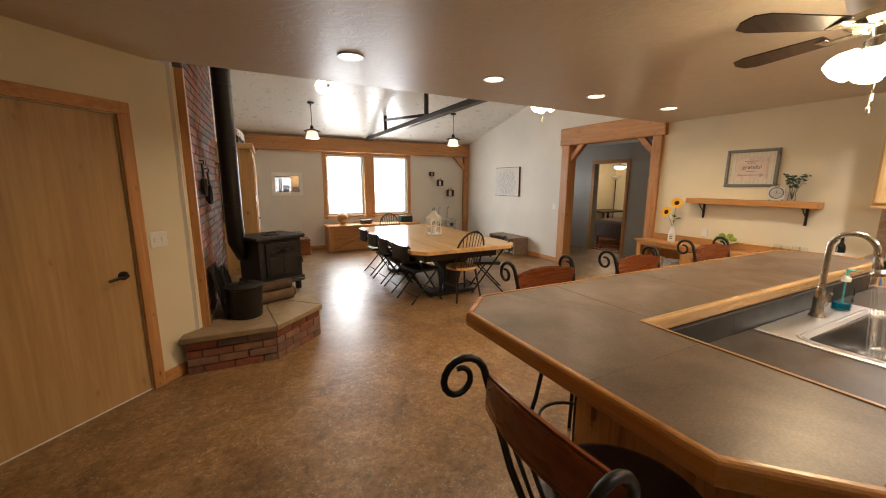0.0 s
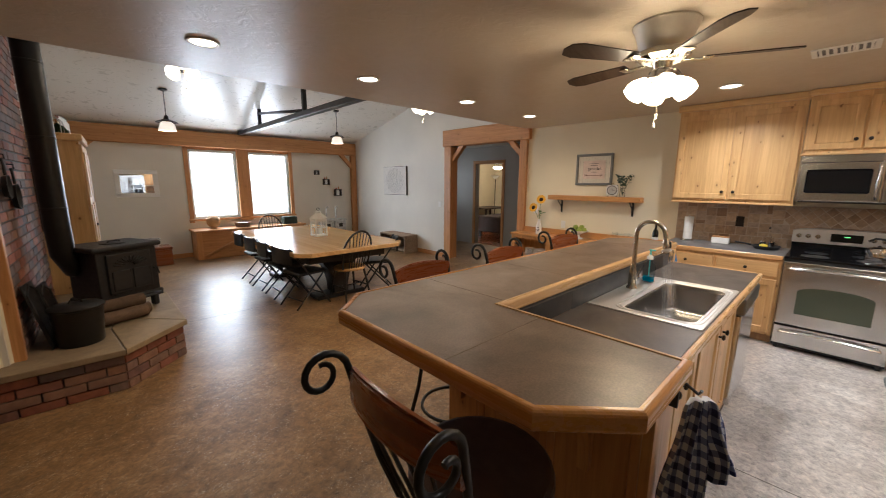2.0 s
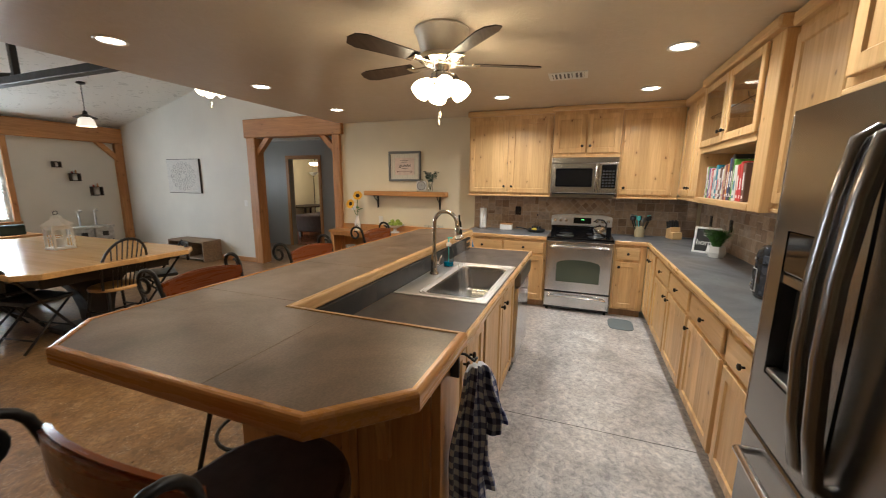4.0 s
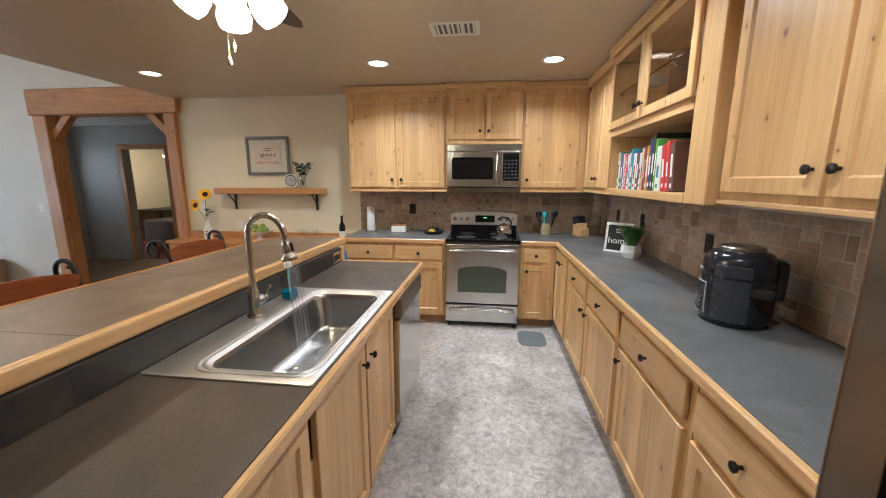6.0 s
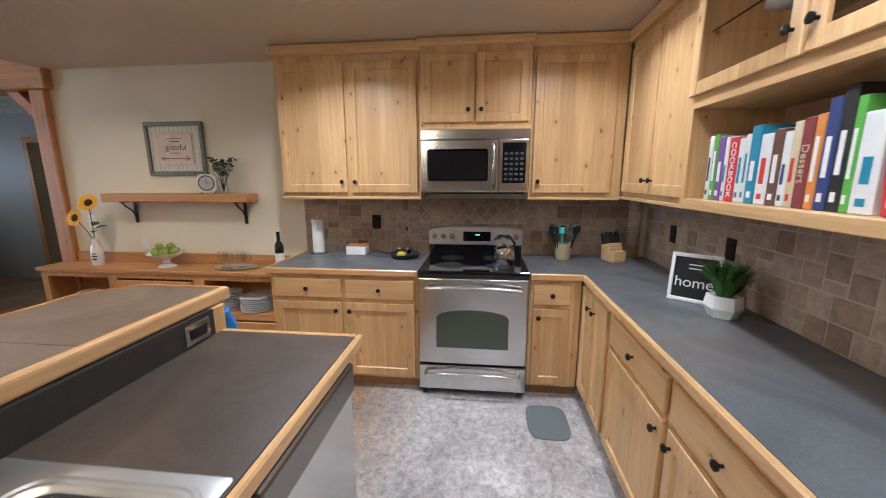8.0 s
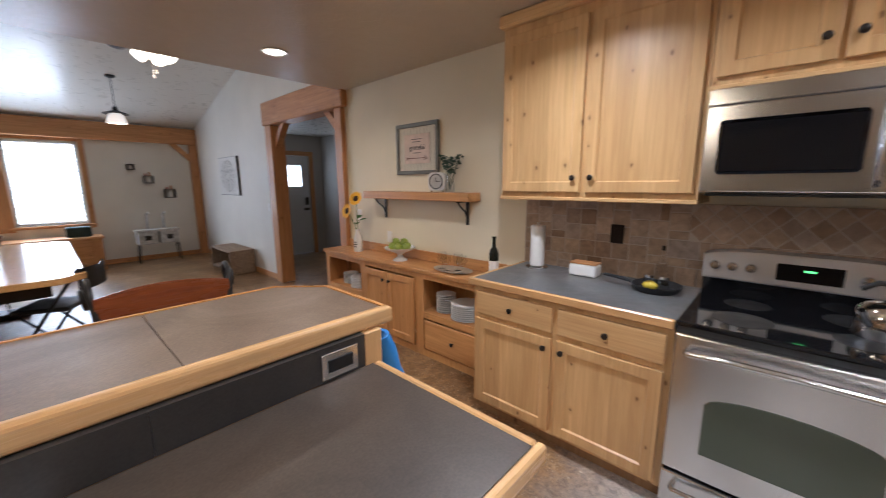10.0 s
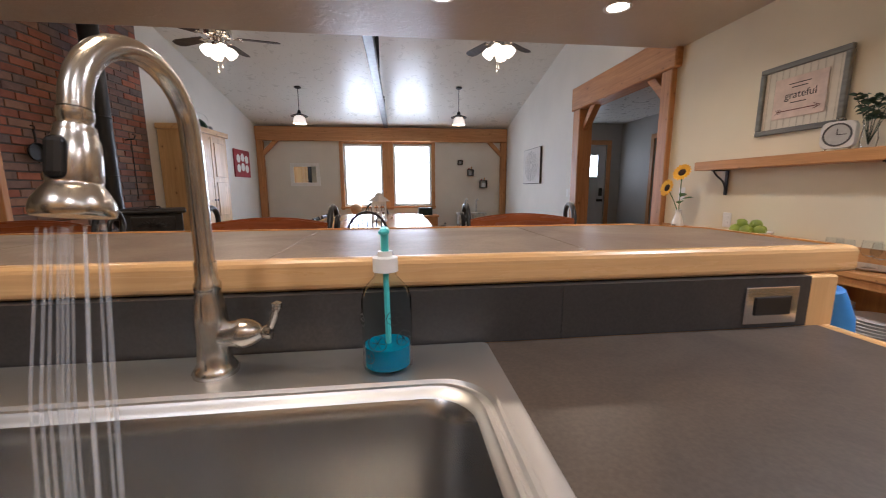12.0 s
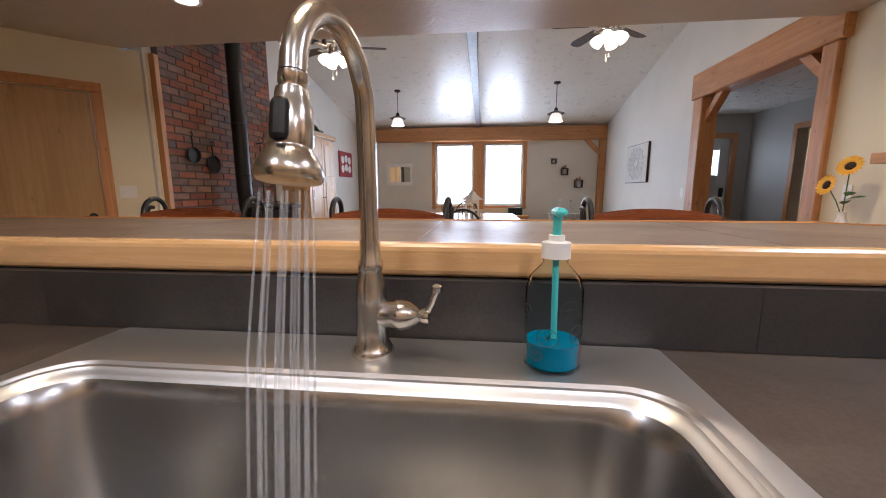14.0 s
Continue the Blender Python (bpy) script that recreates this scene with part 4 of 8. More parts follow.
inner = inset(BAR, 0.024)
ip("bar_deck", slab(bmesh.new(), inset(BAR, 0.025), 1.021, 1.070), grout)
# nosing strips, one for each side
for i in range(len(BAR)):
    j = (i + 1) % len(BAR)
    bm = bmesh.new()
    q = [BAR[i], BAR[j], inner[j], inner[i]]
    lo = [bm.verts.new((x, y, 1.018)) for x, y in q]
    hi = [bm.verts.new((x, y, 1.078)) for x, y in q]
    fs = [bm.faces.new(lo[::-1]), bm.faces.new(hi)] + [bm.faces.new((lo[a], lo[(a + 1) % 4], hi[(a + 1) % 4], hi[a])) for a in range(4)]
    e = [x for x in bm.edges if {x.verts[0], x.verts[1]} in ({hi[0], hi[1]}, {lo[0], lo[1]})]
    bmesh.ops.bevel(bm, geom=e, offset=0.013, segments=3, affect="EDGES", profile=0.5)
    along_x = abs(q[1][0] - q[0][0]) > abs(q[1][1] - q[0][1])
    if i in (2, 3):
        ip("nosing", bm, edge_x if along_x else edge_y, "rounded pale maple nosing")
    else:
        ip("nosing", bm, amber_x if along_x else amber_y, "rounded amber maple nosing")
# big tiles of the bar
XS = [1.504, 2.10, 2.74, 3.38, 4.02, 4.591]
T = 0.0009
in2 = inset(BAR, 0.0255)
tiles = [[(in2[0]), (in2[1]), (in2[2]), (in2[2][0], 1.56 - T), (in2[0][0], 1.56 - T)],
         [(in2[0][0], 1.56 + T), (in2[2][0], 1.56 + T), (in2[3][0], in2[3][1]), (2.10 - T, in2[3][1]), (2.10 - T, in2[7][1]), in2[7], in2[8]]]
for a, b in zip(XS[1:], XS[2:]):
    y1 = in2[7][1] - (in2[7][1] - in2[6][1]) * (a - in2[7][0]) / (in2[6][0] - in2[7][0])
    if b > 4.5:
        tiles.append([(a + T, in2[4][1]), in2[4], in2[5], in2[6], (a + T, y1 - 0.001)])
    else:
        tiles.append([(a + T, in2[4][1]), (b - T, in2[4][1]), (b - T, y1 - 0.004), (a + T, y1 - 0.001)])
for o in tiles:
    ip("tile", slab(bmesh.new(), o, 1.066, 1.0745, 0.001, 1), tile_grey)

# lower counter round the sink
SX0, SX1, SY0, SY1 = 2.832, 3.788, 1.172, 1.742
LX0, LX1, LY0, LY1 = 2.055, 4.52, 1.165, 1.748
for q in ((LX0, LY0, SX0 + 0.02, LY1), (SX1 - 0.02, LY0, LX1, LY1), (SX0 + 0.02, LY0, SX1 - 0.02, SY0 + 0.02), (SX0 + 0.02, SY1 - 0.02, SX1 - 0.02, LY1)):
    ip("counter", Bm((q[0], q[1], 0.868, q[2], q[3], 0.908)), tile_counter_shade, "grey tile sink counter")
ip("nosing", Bm((LX0, LY0 - 0.025, 0.864, LX1 + 0.025, LY0, 0.911), bevel=0.006), edge_x, "pale maple nosing")
ip("nosing", Bm((LX1, LY0, 0.864, LX1 + 0.025, LY1, 0.911), bevel=0.006), edge_y, "pale maple nosing")
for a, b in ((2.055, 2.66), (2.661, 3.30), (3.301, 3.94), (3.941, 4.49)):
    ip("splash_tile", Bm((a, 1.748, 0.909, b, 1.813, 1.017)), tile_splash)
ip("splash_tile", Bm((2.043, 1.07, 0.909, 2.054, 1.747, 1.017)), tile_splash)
ip("end_post", Bm((4.49, 1.750, 0.0, 4.56, 1.99, 1.017), bevel=0.004), alder_z, "alder end post")
for x0, x1, s in ((2.16, 2.46, ">"), (2.48, 2.79, "<"), (2.84, 3.29, ">"), (3.31, 3.75, "<")):
    d = cab_door(isl, x0 - 3.2, x1 - 3.2, 0.12, 0.845, ((x1 if s == ">" else x0) + (-0.04 if s == ">" else 0.04) - 3.2, 0.76))
    d.location = (0, 1.19 - 1.5, 0)

# dishwasher under the counter
d = thing("dishwasher", pose(3.80, 1.165, 0), "stainless steel dishwasher set into the island", "dishwasher")
part("door", Bm((0.005, -0.02, 0.10, 0.605, 0.02, 0.74), bevel=0.006), steel, d)
part("control_panel", Bm((0.005, -0.035, 0.745, 0.605, 0.02, 0.86), bevel=0.012, seg=2), steel_dark, d)
part("body", Bm((0.01, 0.02, 0.02, 0.60, 0.58, 0.862)), black_plastic, d)

# sink
s = thing("sink", pose((SX0 + SX1) / 2, (SY0 + SY1) / 2, 0.909), "wide stainless steel drop-in sink with one bowl", "sink")
sw, sd = (SX1 - SX0) / 2, (SY1 - SY0) / 2


def rrect(hx, hy0, hy1, r, n=6):
    return arc(hx - r, hy1 - r, r, 0, 90, n) + arc(-hx + r, hy1 - r, r, 90, 180, n) + arc(-hx + r, hy0 + r, r, 180, 270, n) + arc(hx - r, hy0 + r, r, 270, 360, n)


B0, B1, BX = 0.014, 0.130, 0.028


def ring_mesh(rows, closed=False):
    bm = bmesh.new()
    rings = [[bm.verts.new((x, y, z)) for x, y in rrect(sw - dx, -sd + y0, sd - y1, r)] for dx, y0, y1, r, z in rows]
    for a, b in zip(rings, rings[1:]):
        k = len(a)
        for i in range(k):
            f = bm.faces.new((a[i], a[(i + 1) % k], b[(i + 1) % k], b[i]))
            f.smooth = True
    if closed:
        bm.faces.new(rings[-1])
    return bm


rim = [(0, 0, 0, 0.012, 0.0), (0, 0, 0, 0.012, 0.004), (0.004, 0.004, 0.004, 0.014, 0.006)]
for d, z in ((0.0, 0.006), (0.003, 0.010), (0.009, 0.010), (0.012, 0.004), (0.017, 0.004), (0.020, 0.009), (0.026, 0.009), (0.029, 0.004), (0.034, 0.002), (0.038, -0.004)):
    rim.append((BX + d, B0 + d, B1 + d, 0.075 - d * 0.3, z))
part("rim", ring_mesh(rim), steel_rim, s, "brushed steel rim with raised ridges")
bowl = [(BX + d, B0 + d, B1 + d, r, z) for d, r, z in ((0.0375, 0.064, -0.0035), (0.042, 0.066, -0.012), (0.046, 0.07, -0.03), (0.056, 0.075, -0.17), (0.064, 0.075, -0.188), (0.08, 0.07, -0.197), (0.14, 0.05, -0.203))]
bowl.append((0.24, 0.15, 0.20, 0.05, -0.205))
part("basin", ring_mesh(bowl, True), steel_basin_shade, s)
bm = lathe(bmesh.new(), [(0.060, 0.001), (0.058, 0.005), (0.046, 0.004), (0.041, -0.001), (0.038, -0.001)], (-0.075, 0.0, -0.199), 28)
drain = part("drain", bm, chrome, s, "round chrome drain")
bm = lathe(bmesh.new(), [(0.0375, -0.001), (0.034, -0.0015), (0.0001, -0.002)], (-0.075, 0.0, -0.199), 24)
part("drain_cup", bm, black_plastic, drain, "dark strainer opening")
for q in range(6):
    a = radians(60 * q)
    part("strainer_rib", tube(bmesh.new(), [(-0.075 + 0.008 * math.cos(a), 0.008 * math.sin(a), -0.1995), (-0.075 + 0.034 * math.cos(a), 0.034 * math.sin(a), -0.1995)], 0.0022, 6), chrome, drain)

# faucet
FX, FY = 3.332, 1.676
f = thing("faucet", pose(FX, FY, 0.915), "brushed nickel gooseneck faucet with pull-down head, running", "faucet")
part("base", lathe(bmesh.new(), [(0.0001, 0), (0.033, 0), (0.034, 0.006), (0.030, 0.012), (0.0255, 0.02), (0.0235, 0.05), (0.0240, 0.085), (0.0225, 0.112), (0.0175, 0.132), (0.0190, 0.138), (0.0190, 0.146), (0.0155, 0.152), (0.0155, 0.18)], seg=24), nickel, f)
dv = Vector((-0.10, -0.995, 0)).normalized()
pts = [Vector((0, 0, 0.17)), Vector((0, 0, 0.25)), Vector((0, 0, 0.34))]
Rg = 0.087
for i in range(1, 15):
    a = radians(180 - i * 12.6)
    pts.append(Vector((0, 0, 0.362)) + dv * (Rg + Rg * math.cos(a)) + Vector((0, 0, Rg * math.sin(a))) * 1.0)
part("spout", tube(bmesh.new(), pts, 0.0135, 14), nickel, f)
hp = pts[-1]
hd = (pts[-1] - pts[-2]).normalized()
hm = Matrix.Translation(hp) @ hd.to_track_quat("Z", "Y").to_matrix().to_4x4()
bm = lathe(bmesh.new(), [(0.0135, 0.0), (0.016, 0.002), (0.016, 0.012), (0.0145, 0.014), (0.0145, 0.018), (0.0175, 0.020), (0.0185, 0.026), (0.0185, 0.030), (0.0215, 0.036), (0.0235, 0.055), (0.0245, 0.078), (0.0235, 0.081), (0.0235, 0.084), (0.027, 0.088), (0.034, 0.100), (0.036, 0.108), (0.036, 0.114), (0.034, 0.118), (0.0001, 0.119)], seg=24)
bm.transform(hm @ Matrix.Scale(0.90, 4))
head = part("spray_head", bm, nickel, f)
bm = Bm((-0.009, -0.027, 0.033, 0.009, -0.017, 0.073), bevel=0.006, seg=2)
fz = hd
fx = Vector((1, 0, 0)) - hd * hd.x
fx.normalize()
fy = fz.cross(fx)
if fy.y < 0:
    fx, fy = -fx, -fy
bm.transform(Matrix.Translation(hp) @ Matrix((fx, fy, fz)).transposed().to_4x4())
part("button", bm, black_plastic, head, "black spray button")
bm = lathe(bmesh.new(), [(0.0001, 0.0), (0.020, 0.0), (0.0205, 0.022), (0.0235, 0.026), (0.0235, 0.034), (0.021, 0.046), (0.014, 0.058), (0.009, 0.062), (0.012, 0.068), (0.012, 0.076), (0.0001, 0.080)], (0.013, 0, 0.064), 20, "x")
tube(bm, [(0.084, 0, 0.066), (0.094, -0.006, 0.085), (0.102, -0.010, 0.106)], 0.0055, 8)
lathe(bm, [(0.0001, 0), (0.008, 0.003), (0.008, 0.012), (0.0001, 0.016)], (0.103, -0.011, 0.102), 10)
part("lever", bm, nickel, f)
stream = thing("water_stream", pose(FX, FY, 0.915), "clear water running from the spray head", "water")
hc = hp + hd * 0.115
for i in range(13):
    a, r = 2.4 * i, 0.008 + 0.018 * math.sqrt(i / 12)
    o = Vector((r * math.cos(a), r * math.sin(a), 0))
    p0 = hc + o
    part("jet", tube(bmesh.new(), [p0, p0 + o * 0.25 + Vector((-0.004, -0.022, -0.16)), Vector((p0.x - 0.01, p0.y - 0.045, -0.20)) + o * 0.3], 0.0013, 6, 0.0016), water, stream)

# soap bottle
b = thing("soap_bottle", pose(3.604, 1.664, 0.915), "clear glass soap bottle with blue soap and a teal pump", "soap dispenser")
o = part("bottle", lathe(bmesh.new(), [(0.0001, 0), (0.032, 0), (0.035, 0.004), (0.035, 0.115), (0.031, 0.132), (0.020, 0.146), (0.015, 0.152), (0.015, 0.164), (0.0135, 0.164), (0.0135, 0.152), (0.019, 0.143), (0.029, 0.13), (0.033, 0.114), (0.033, 0.006), (0.0001, 0.004)], seg=24), bottle_clear, b)
o.visible_shadow = False
part("soap", lathe(bmesh.new(), [(0.0001, 0.0045), (0.0325, 0.0065), (0.0325, 0.04), (0.0001, 0.04)], seg=24), blue_soap, b, "blue liquid soap")
teal = plain("teal_plastic", (0.10, 0.55, 0.54), 0.3, 0, 0.04)
b.scale = (1.14, 1.14, 1.0)
part("collar", lathe(bmesh.new(), [(0.0001, 0.160), (0.0175, 0.160), (0.0175, 0.182), (0.010, 0.184), (0.010, 0.192), (0.0001, 0.192)], seg=18), white_plastic, b, "white pump collar")
bm = tube(bmesh.new(), [(0, 0, 0.19), (0, 0, 0.222)], 0.0055, 10)
box(bm, -0.007, -0.028, 0.219, 0.007, 0.009, 0.230, 0.004)
tube(bm, [(0, 0, 0.19), (0.002, 0.0, 0.008)], 0.004, 8)
part("pump", bm, teal, b, "teal pump head and tube")
for k, (zz, aa, rr) in enumerate(((0.055, 250, 0.013), (0.085, 200, 0.010), (0.095, 290, 0.012), (0.06, 310, 0.012), (0.03, 225, 0.011))):
    n3 = Vector((math.cos(radians(aa)), math.sin(radians(aa)), 0))
    u3 = Vector((-n3.y, n3.x, 0))
    bm = bmesh.new()
    tube(bm, [Vector((0, 0, zz)) + n3 * 0.0352 + u3 * rr * math.cos(radians(q)) + Vector((0, 0, rr * math.sin(radians(q)))) for q in range(0, 361, 30)], 0.0006, 4)
    for q in range(0, 180, 60):
        e3 = u3 * rr * 0.8 * math.cos(radians(q)) + Vector((0, 0, rr * 0.8 * math.sin(radians(q))))
        tube(bm, [Vector((0, 0, zz)) + n3 * 0.0352 - e3, Vector((0, 0, zz)) + n3 * 0.0352 + e3], 0.0005, 4)
    part("printed_slice", bm, black_plastic, b, "printed citrus slice outline")

# outlet in the bar's splash
o = thing("outlet", pose(4.398, 1.748, 0.958), "steel double outlet plate in the island splash", "outlet")
part("plate", Bm((-0.062, -0.005, -0.04, 0.062, -0.0003, 0.04), bevel=0.002), steel, o)
part("socket", Bm((-0.042, -0.008, -0.020, 0.042, -0.005, 0.020), bevel=0.002), black_plastic, o, "black sockets")

# range
R0, R1 = 0.343, 1.093
r = thing("range", on_range_wall(R1, 0, 5.565), "stainless steel electric range with black glass top", "stove")
RW = R1 - R0
part("body", Bm((0.0, 0.03, 0.03, RW, 0.66, 0.895)), black_paint, r)
part("cooktop", Bm((-0.002, 0.02, 0.896, RW + 0.002, 0.60, 0.918), bevel=0.005), black_gloss, r, "glossy black glass cooktop")
for bx, by, br in ((0.2, 0.2, 0.10), (0.55, 0.2, 0.085), (0.2, 0.46, 0.085), (0.55, 0.46, 0.10)):
    part("burner_ring", lathe(bmesh.new(), [(br, 0.9185), (br + 0.003, 0.9187), (br + 0.003, 0.9184)], (bx, by, 0), 32), black_plastic, r, "faint burner ring")
door = part("oven_door", Bm((0.004, -0.012, 0.26, RW - 0.004, 0.028, 0.875), bevel=0.008, seg=2), steel, r)
win = [(0.13, 0.38), (RW - 0.13, 0.38), (RW - 0.13, 0.60)] + [(RW / 2 + 0.245 * math.cos(radians(a)), 0.60 + 0.055 * math.sin(radians(a))) for a in range(20, 161, 14)] + [(0.13, 0.60)]
bm = slab(bmesh.new(), win, 0, 0.004)
bm.transform(Matrix.Rotation(radians(90), 4, "X"))
bm.transform(Matrix.Translation((0, -0.0125, 0)))
part("oven_window", bm, green_oven, door, "greenish tinted oven window")
bar_pts = [(0.05, -0.02, 0.80), (0.06, -0.055, 0.812), (0.2, -0.062, 0.822), (RW / 2, -0.064, 0.826), (RW - 0.2, -0.062, 0.822), (RW - 0.06, -0.055, 0.812), (RW - 0.05, -0.02, 0.80)]
part("handle", tube(bmesh.new(), bar_pts, 0.013, 10), steel, door, "steel bar handle")
dr = part("drawer", Bm((0.004, -0.012, 0.06, RW - 0.004, 0.028, 0.245), bevel=0.008, seg=2), steel, r)
part("handle", tube(bmesh.new(), [(x, y, z - 0.62) for x, y, z in bar_pts], 0.012, 10), steel, dr, "steel bar handle")
part("backguard_base", Bm((0.004, 0.565, 0.918, RW - 0.004, 0.66, 1.004)), black_gloss, r, "glossy black strip below the controls")
top_z = [(RW / 2 + (RW / 2) * k / 10, 1.125 + 0.028 * (1 - (k / 10) ** 4)) for k in range(10, -11, -1)]
bm = slab(bmesh.new(), [(0.0, 1.004), (RW, 1.004)] + top_z, -0.66, -0.548, 0.008, 2)
bm.transform(Matrix(((1, 0, 0, 0), (0, 0, -1, 0), (0, 1, 0, 0), (0, 0, 0, 1))))
part("backguard", bm, steel_rim, r)
part("control_display", Bm((0.28, 0.546, 1.035, 0.50, 0.551, 1.115), bevel=0.003), black_gloss, r, "black control panel")
part("clock", Bm((0.374, 0.5445, 1.084, 0.412, 0.5462, 1.093)), clock_glow, r, "green clock digits")
for kx in (0.05, 0.12, 0.19, 0.565, 0.635, 0.70):
    part("knob", lathe(bmesh.new(), [(0.022, 0.55), (0.022, 0.536), (0.017, 0.530), (0.0001, 0.529)], (kx, 0, 1.075), 16, "y"), steel, r, "steel control knob")
for kx in (0.04, RW - 0.04):
    part("foot", Bm((kx - 0.015, 0.03, 0, kx + 0.015, 0.08, 0.03)), black_plastic, r)

# microwave
mw = thing("microwave", on_range_wall(1.105, 0, 5.845), "stainless over-range microwave with a dark window", "microwave")
part("body", Bm((0, 0.02, 1.435, 0.755, 0.40, 1.866)), steel_dark, mw)
part("vent_strip", Bm((0, -0.012, 1.80, 0.755, 0.022, 1.866), bevel=0.004), steel, mw)
dd = part("door", Bm((0.0, -0.015, 1.44, 0.545, 0.02, 1.797), bevel=0.006, seg=2), steel, mw)
part("window", Bm((0.05, -0.0175, 1.515, 0.475, -0.0145, 1.735), bevel=0.012), black_gloss, dd, "dark glass window")
part("handle", tube(bmesh.new(), [(0.515, -0.015, 1.47), (0.515, -0.045, 1.49), (0.515, -0.048, 1.62), (0.515, -0.045, 1.755), (0.515, -0.015, 1.775)], 0.011, 10), steel, dd, "vertical steel handle")
cp = part("control_panel", Bm((0.548, -0.014, 1.44, 0.755, 0.02, 1.797), bevel=0.006, seg=2), steel, mw)
part("keypad", Bm((0.575, -0.0165, 1.50, 0.735, -0.0135, 1.775), bevel=0.003), black_gloss, cp, "black keypad")
for i in range(4):
    for j in range(6):
        part("key", Bm((0.588 + i * 0.036, -0.0175, 1.52 + j * 0.035, 0.610 + i * 0.036, -0.0163, 1.535 + j * 0.035)), plain("grey_key", (0.05, 0.05, 0.05), 0.5) if (i, j) == (0, 0) else bpy.data.materials["grey_key"], cp)
part("underside", Bm((0.02, 0.0, 1.424, 0.735, 0.38, 1.434)), black_plastic, mw)

# fridge
fr = thing("fridge", pose(2.52, 0.045, 0, 0, 0, 180), "stainless french-door fridge with a dark water dispenser", "fridge")
part("body", Bm((0.0, 0.03, 0.03, 0.91, 0.67, 1.77)), steel_dark, fr)
bm = Bm((0.0, -0.045, 0.72, 0.452, 0.028, 0.93), (0.0, -0.045, 1.42, 0.452, 0.028, 1.80), (0.0, -0.045, 0.93, 0.085, 0.028, 1.42), (0.345, -0.045, 0.93, 0.452, 0.028, 1.42))
dl = part("door", bm, fridge_steel, fr)
disp = part("dispenser", Bm((0.085, 0.005, 0.93, 0.345, 0.027, 1.42)), black_plastic, dl, "black recessed water dispenser")
part("dispenser_panel", Bm((0.087, -0.043, 1.285, 0.343, 0.004, 1.418), bevel=0.006, seg=2), black_gloss, disp, "glossy black control panel")
part("dispenser_bar", Bm((0.087, -0.040, 1.245, 0.343, 0.0, 1.282), bevel=0.006), fridge_steel, disp, "steel bar")
part("dispenser_lever", Bm((0.19, -0.012, 1.05, 0.24, 0.004, 1.24), bevel=0.006), black_gloss, disp)
part("dispenser_tray", Bm((0.09, -0.043, 0.932, 0.34, 0.004, 0.952), bevel=0.004), steel_dark, disp)
part("door_edge", Bm((-0.004, -0.047, 0.73, 0.004, 0.0, 1.79), bevel=0.003), steel, dl)
part("handle", tube(bmesh.new(), [(0.415, -0.045, 0.80), (0.415, -0.078, 0.82), (0.414, -0.098, 0.95), (0.412, -0.112, 1.15), (0.412, -0.112, 1.35), (0.414, -0.098, 1.54), (0.415, -0.078, 1.67), (0.415, -0.045, 1.69)], 0.021, 12), fridge_steel, dl, "long curved handle")
dl = part("door", Bm((0.458, -0.045, 0.72, 0.91, 0.028, 1.80), bevel=0.012, seg=2), fridge_steel, fr)
part("handle", tube(bmesh.new(), [(0.495, -0.045, 0.80), (0.495, -0.078, 0.82), (0.496, -0.098, 0.95), (0.498, -0.112, 1.15), (0.498, -0.112, 1.35), (0.496, -0.098, 1.54), (0.495, -0.078, 1.67), (0.495, -0.045, 1.69)], 0.021, 12), fridge_steel, dl, "long curved handle")
dl = part("freezer_drawer", Bm((0.0, -0.045, 0.06, 0.91, 0.028, 0.71), bevel=0.012, seg=2), fridge_steel, fr)
part("handle", tube(bmesh.new(), [(0.08, -0.045, 0.62), (0.10, -0.09, 0.63), (0.455, -0.10, 0.64), (0.81, -0.09, 0.63), (0.83, -0.045, 0.62)], 0.014, 10), steel, dl, "curved steel handle")
upper_cabinet(pose(2.52, -0.03, 0, 0, 0, 180), 0.93, [(0.02, 0.455, ">"), (0.475, 0.91, "<")], 1.86, 2.40, 0.60, "knotty alder cabinet above the fridge")
part("side_panel", Bm((-0.042, 0.03, 0, -0.015, 0.68, 1.83)), alder_z, fr, "tall alder side panel")


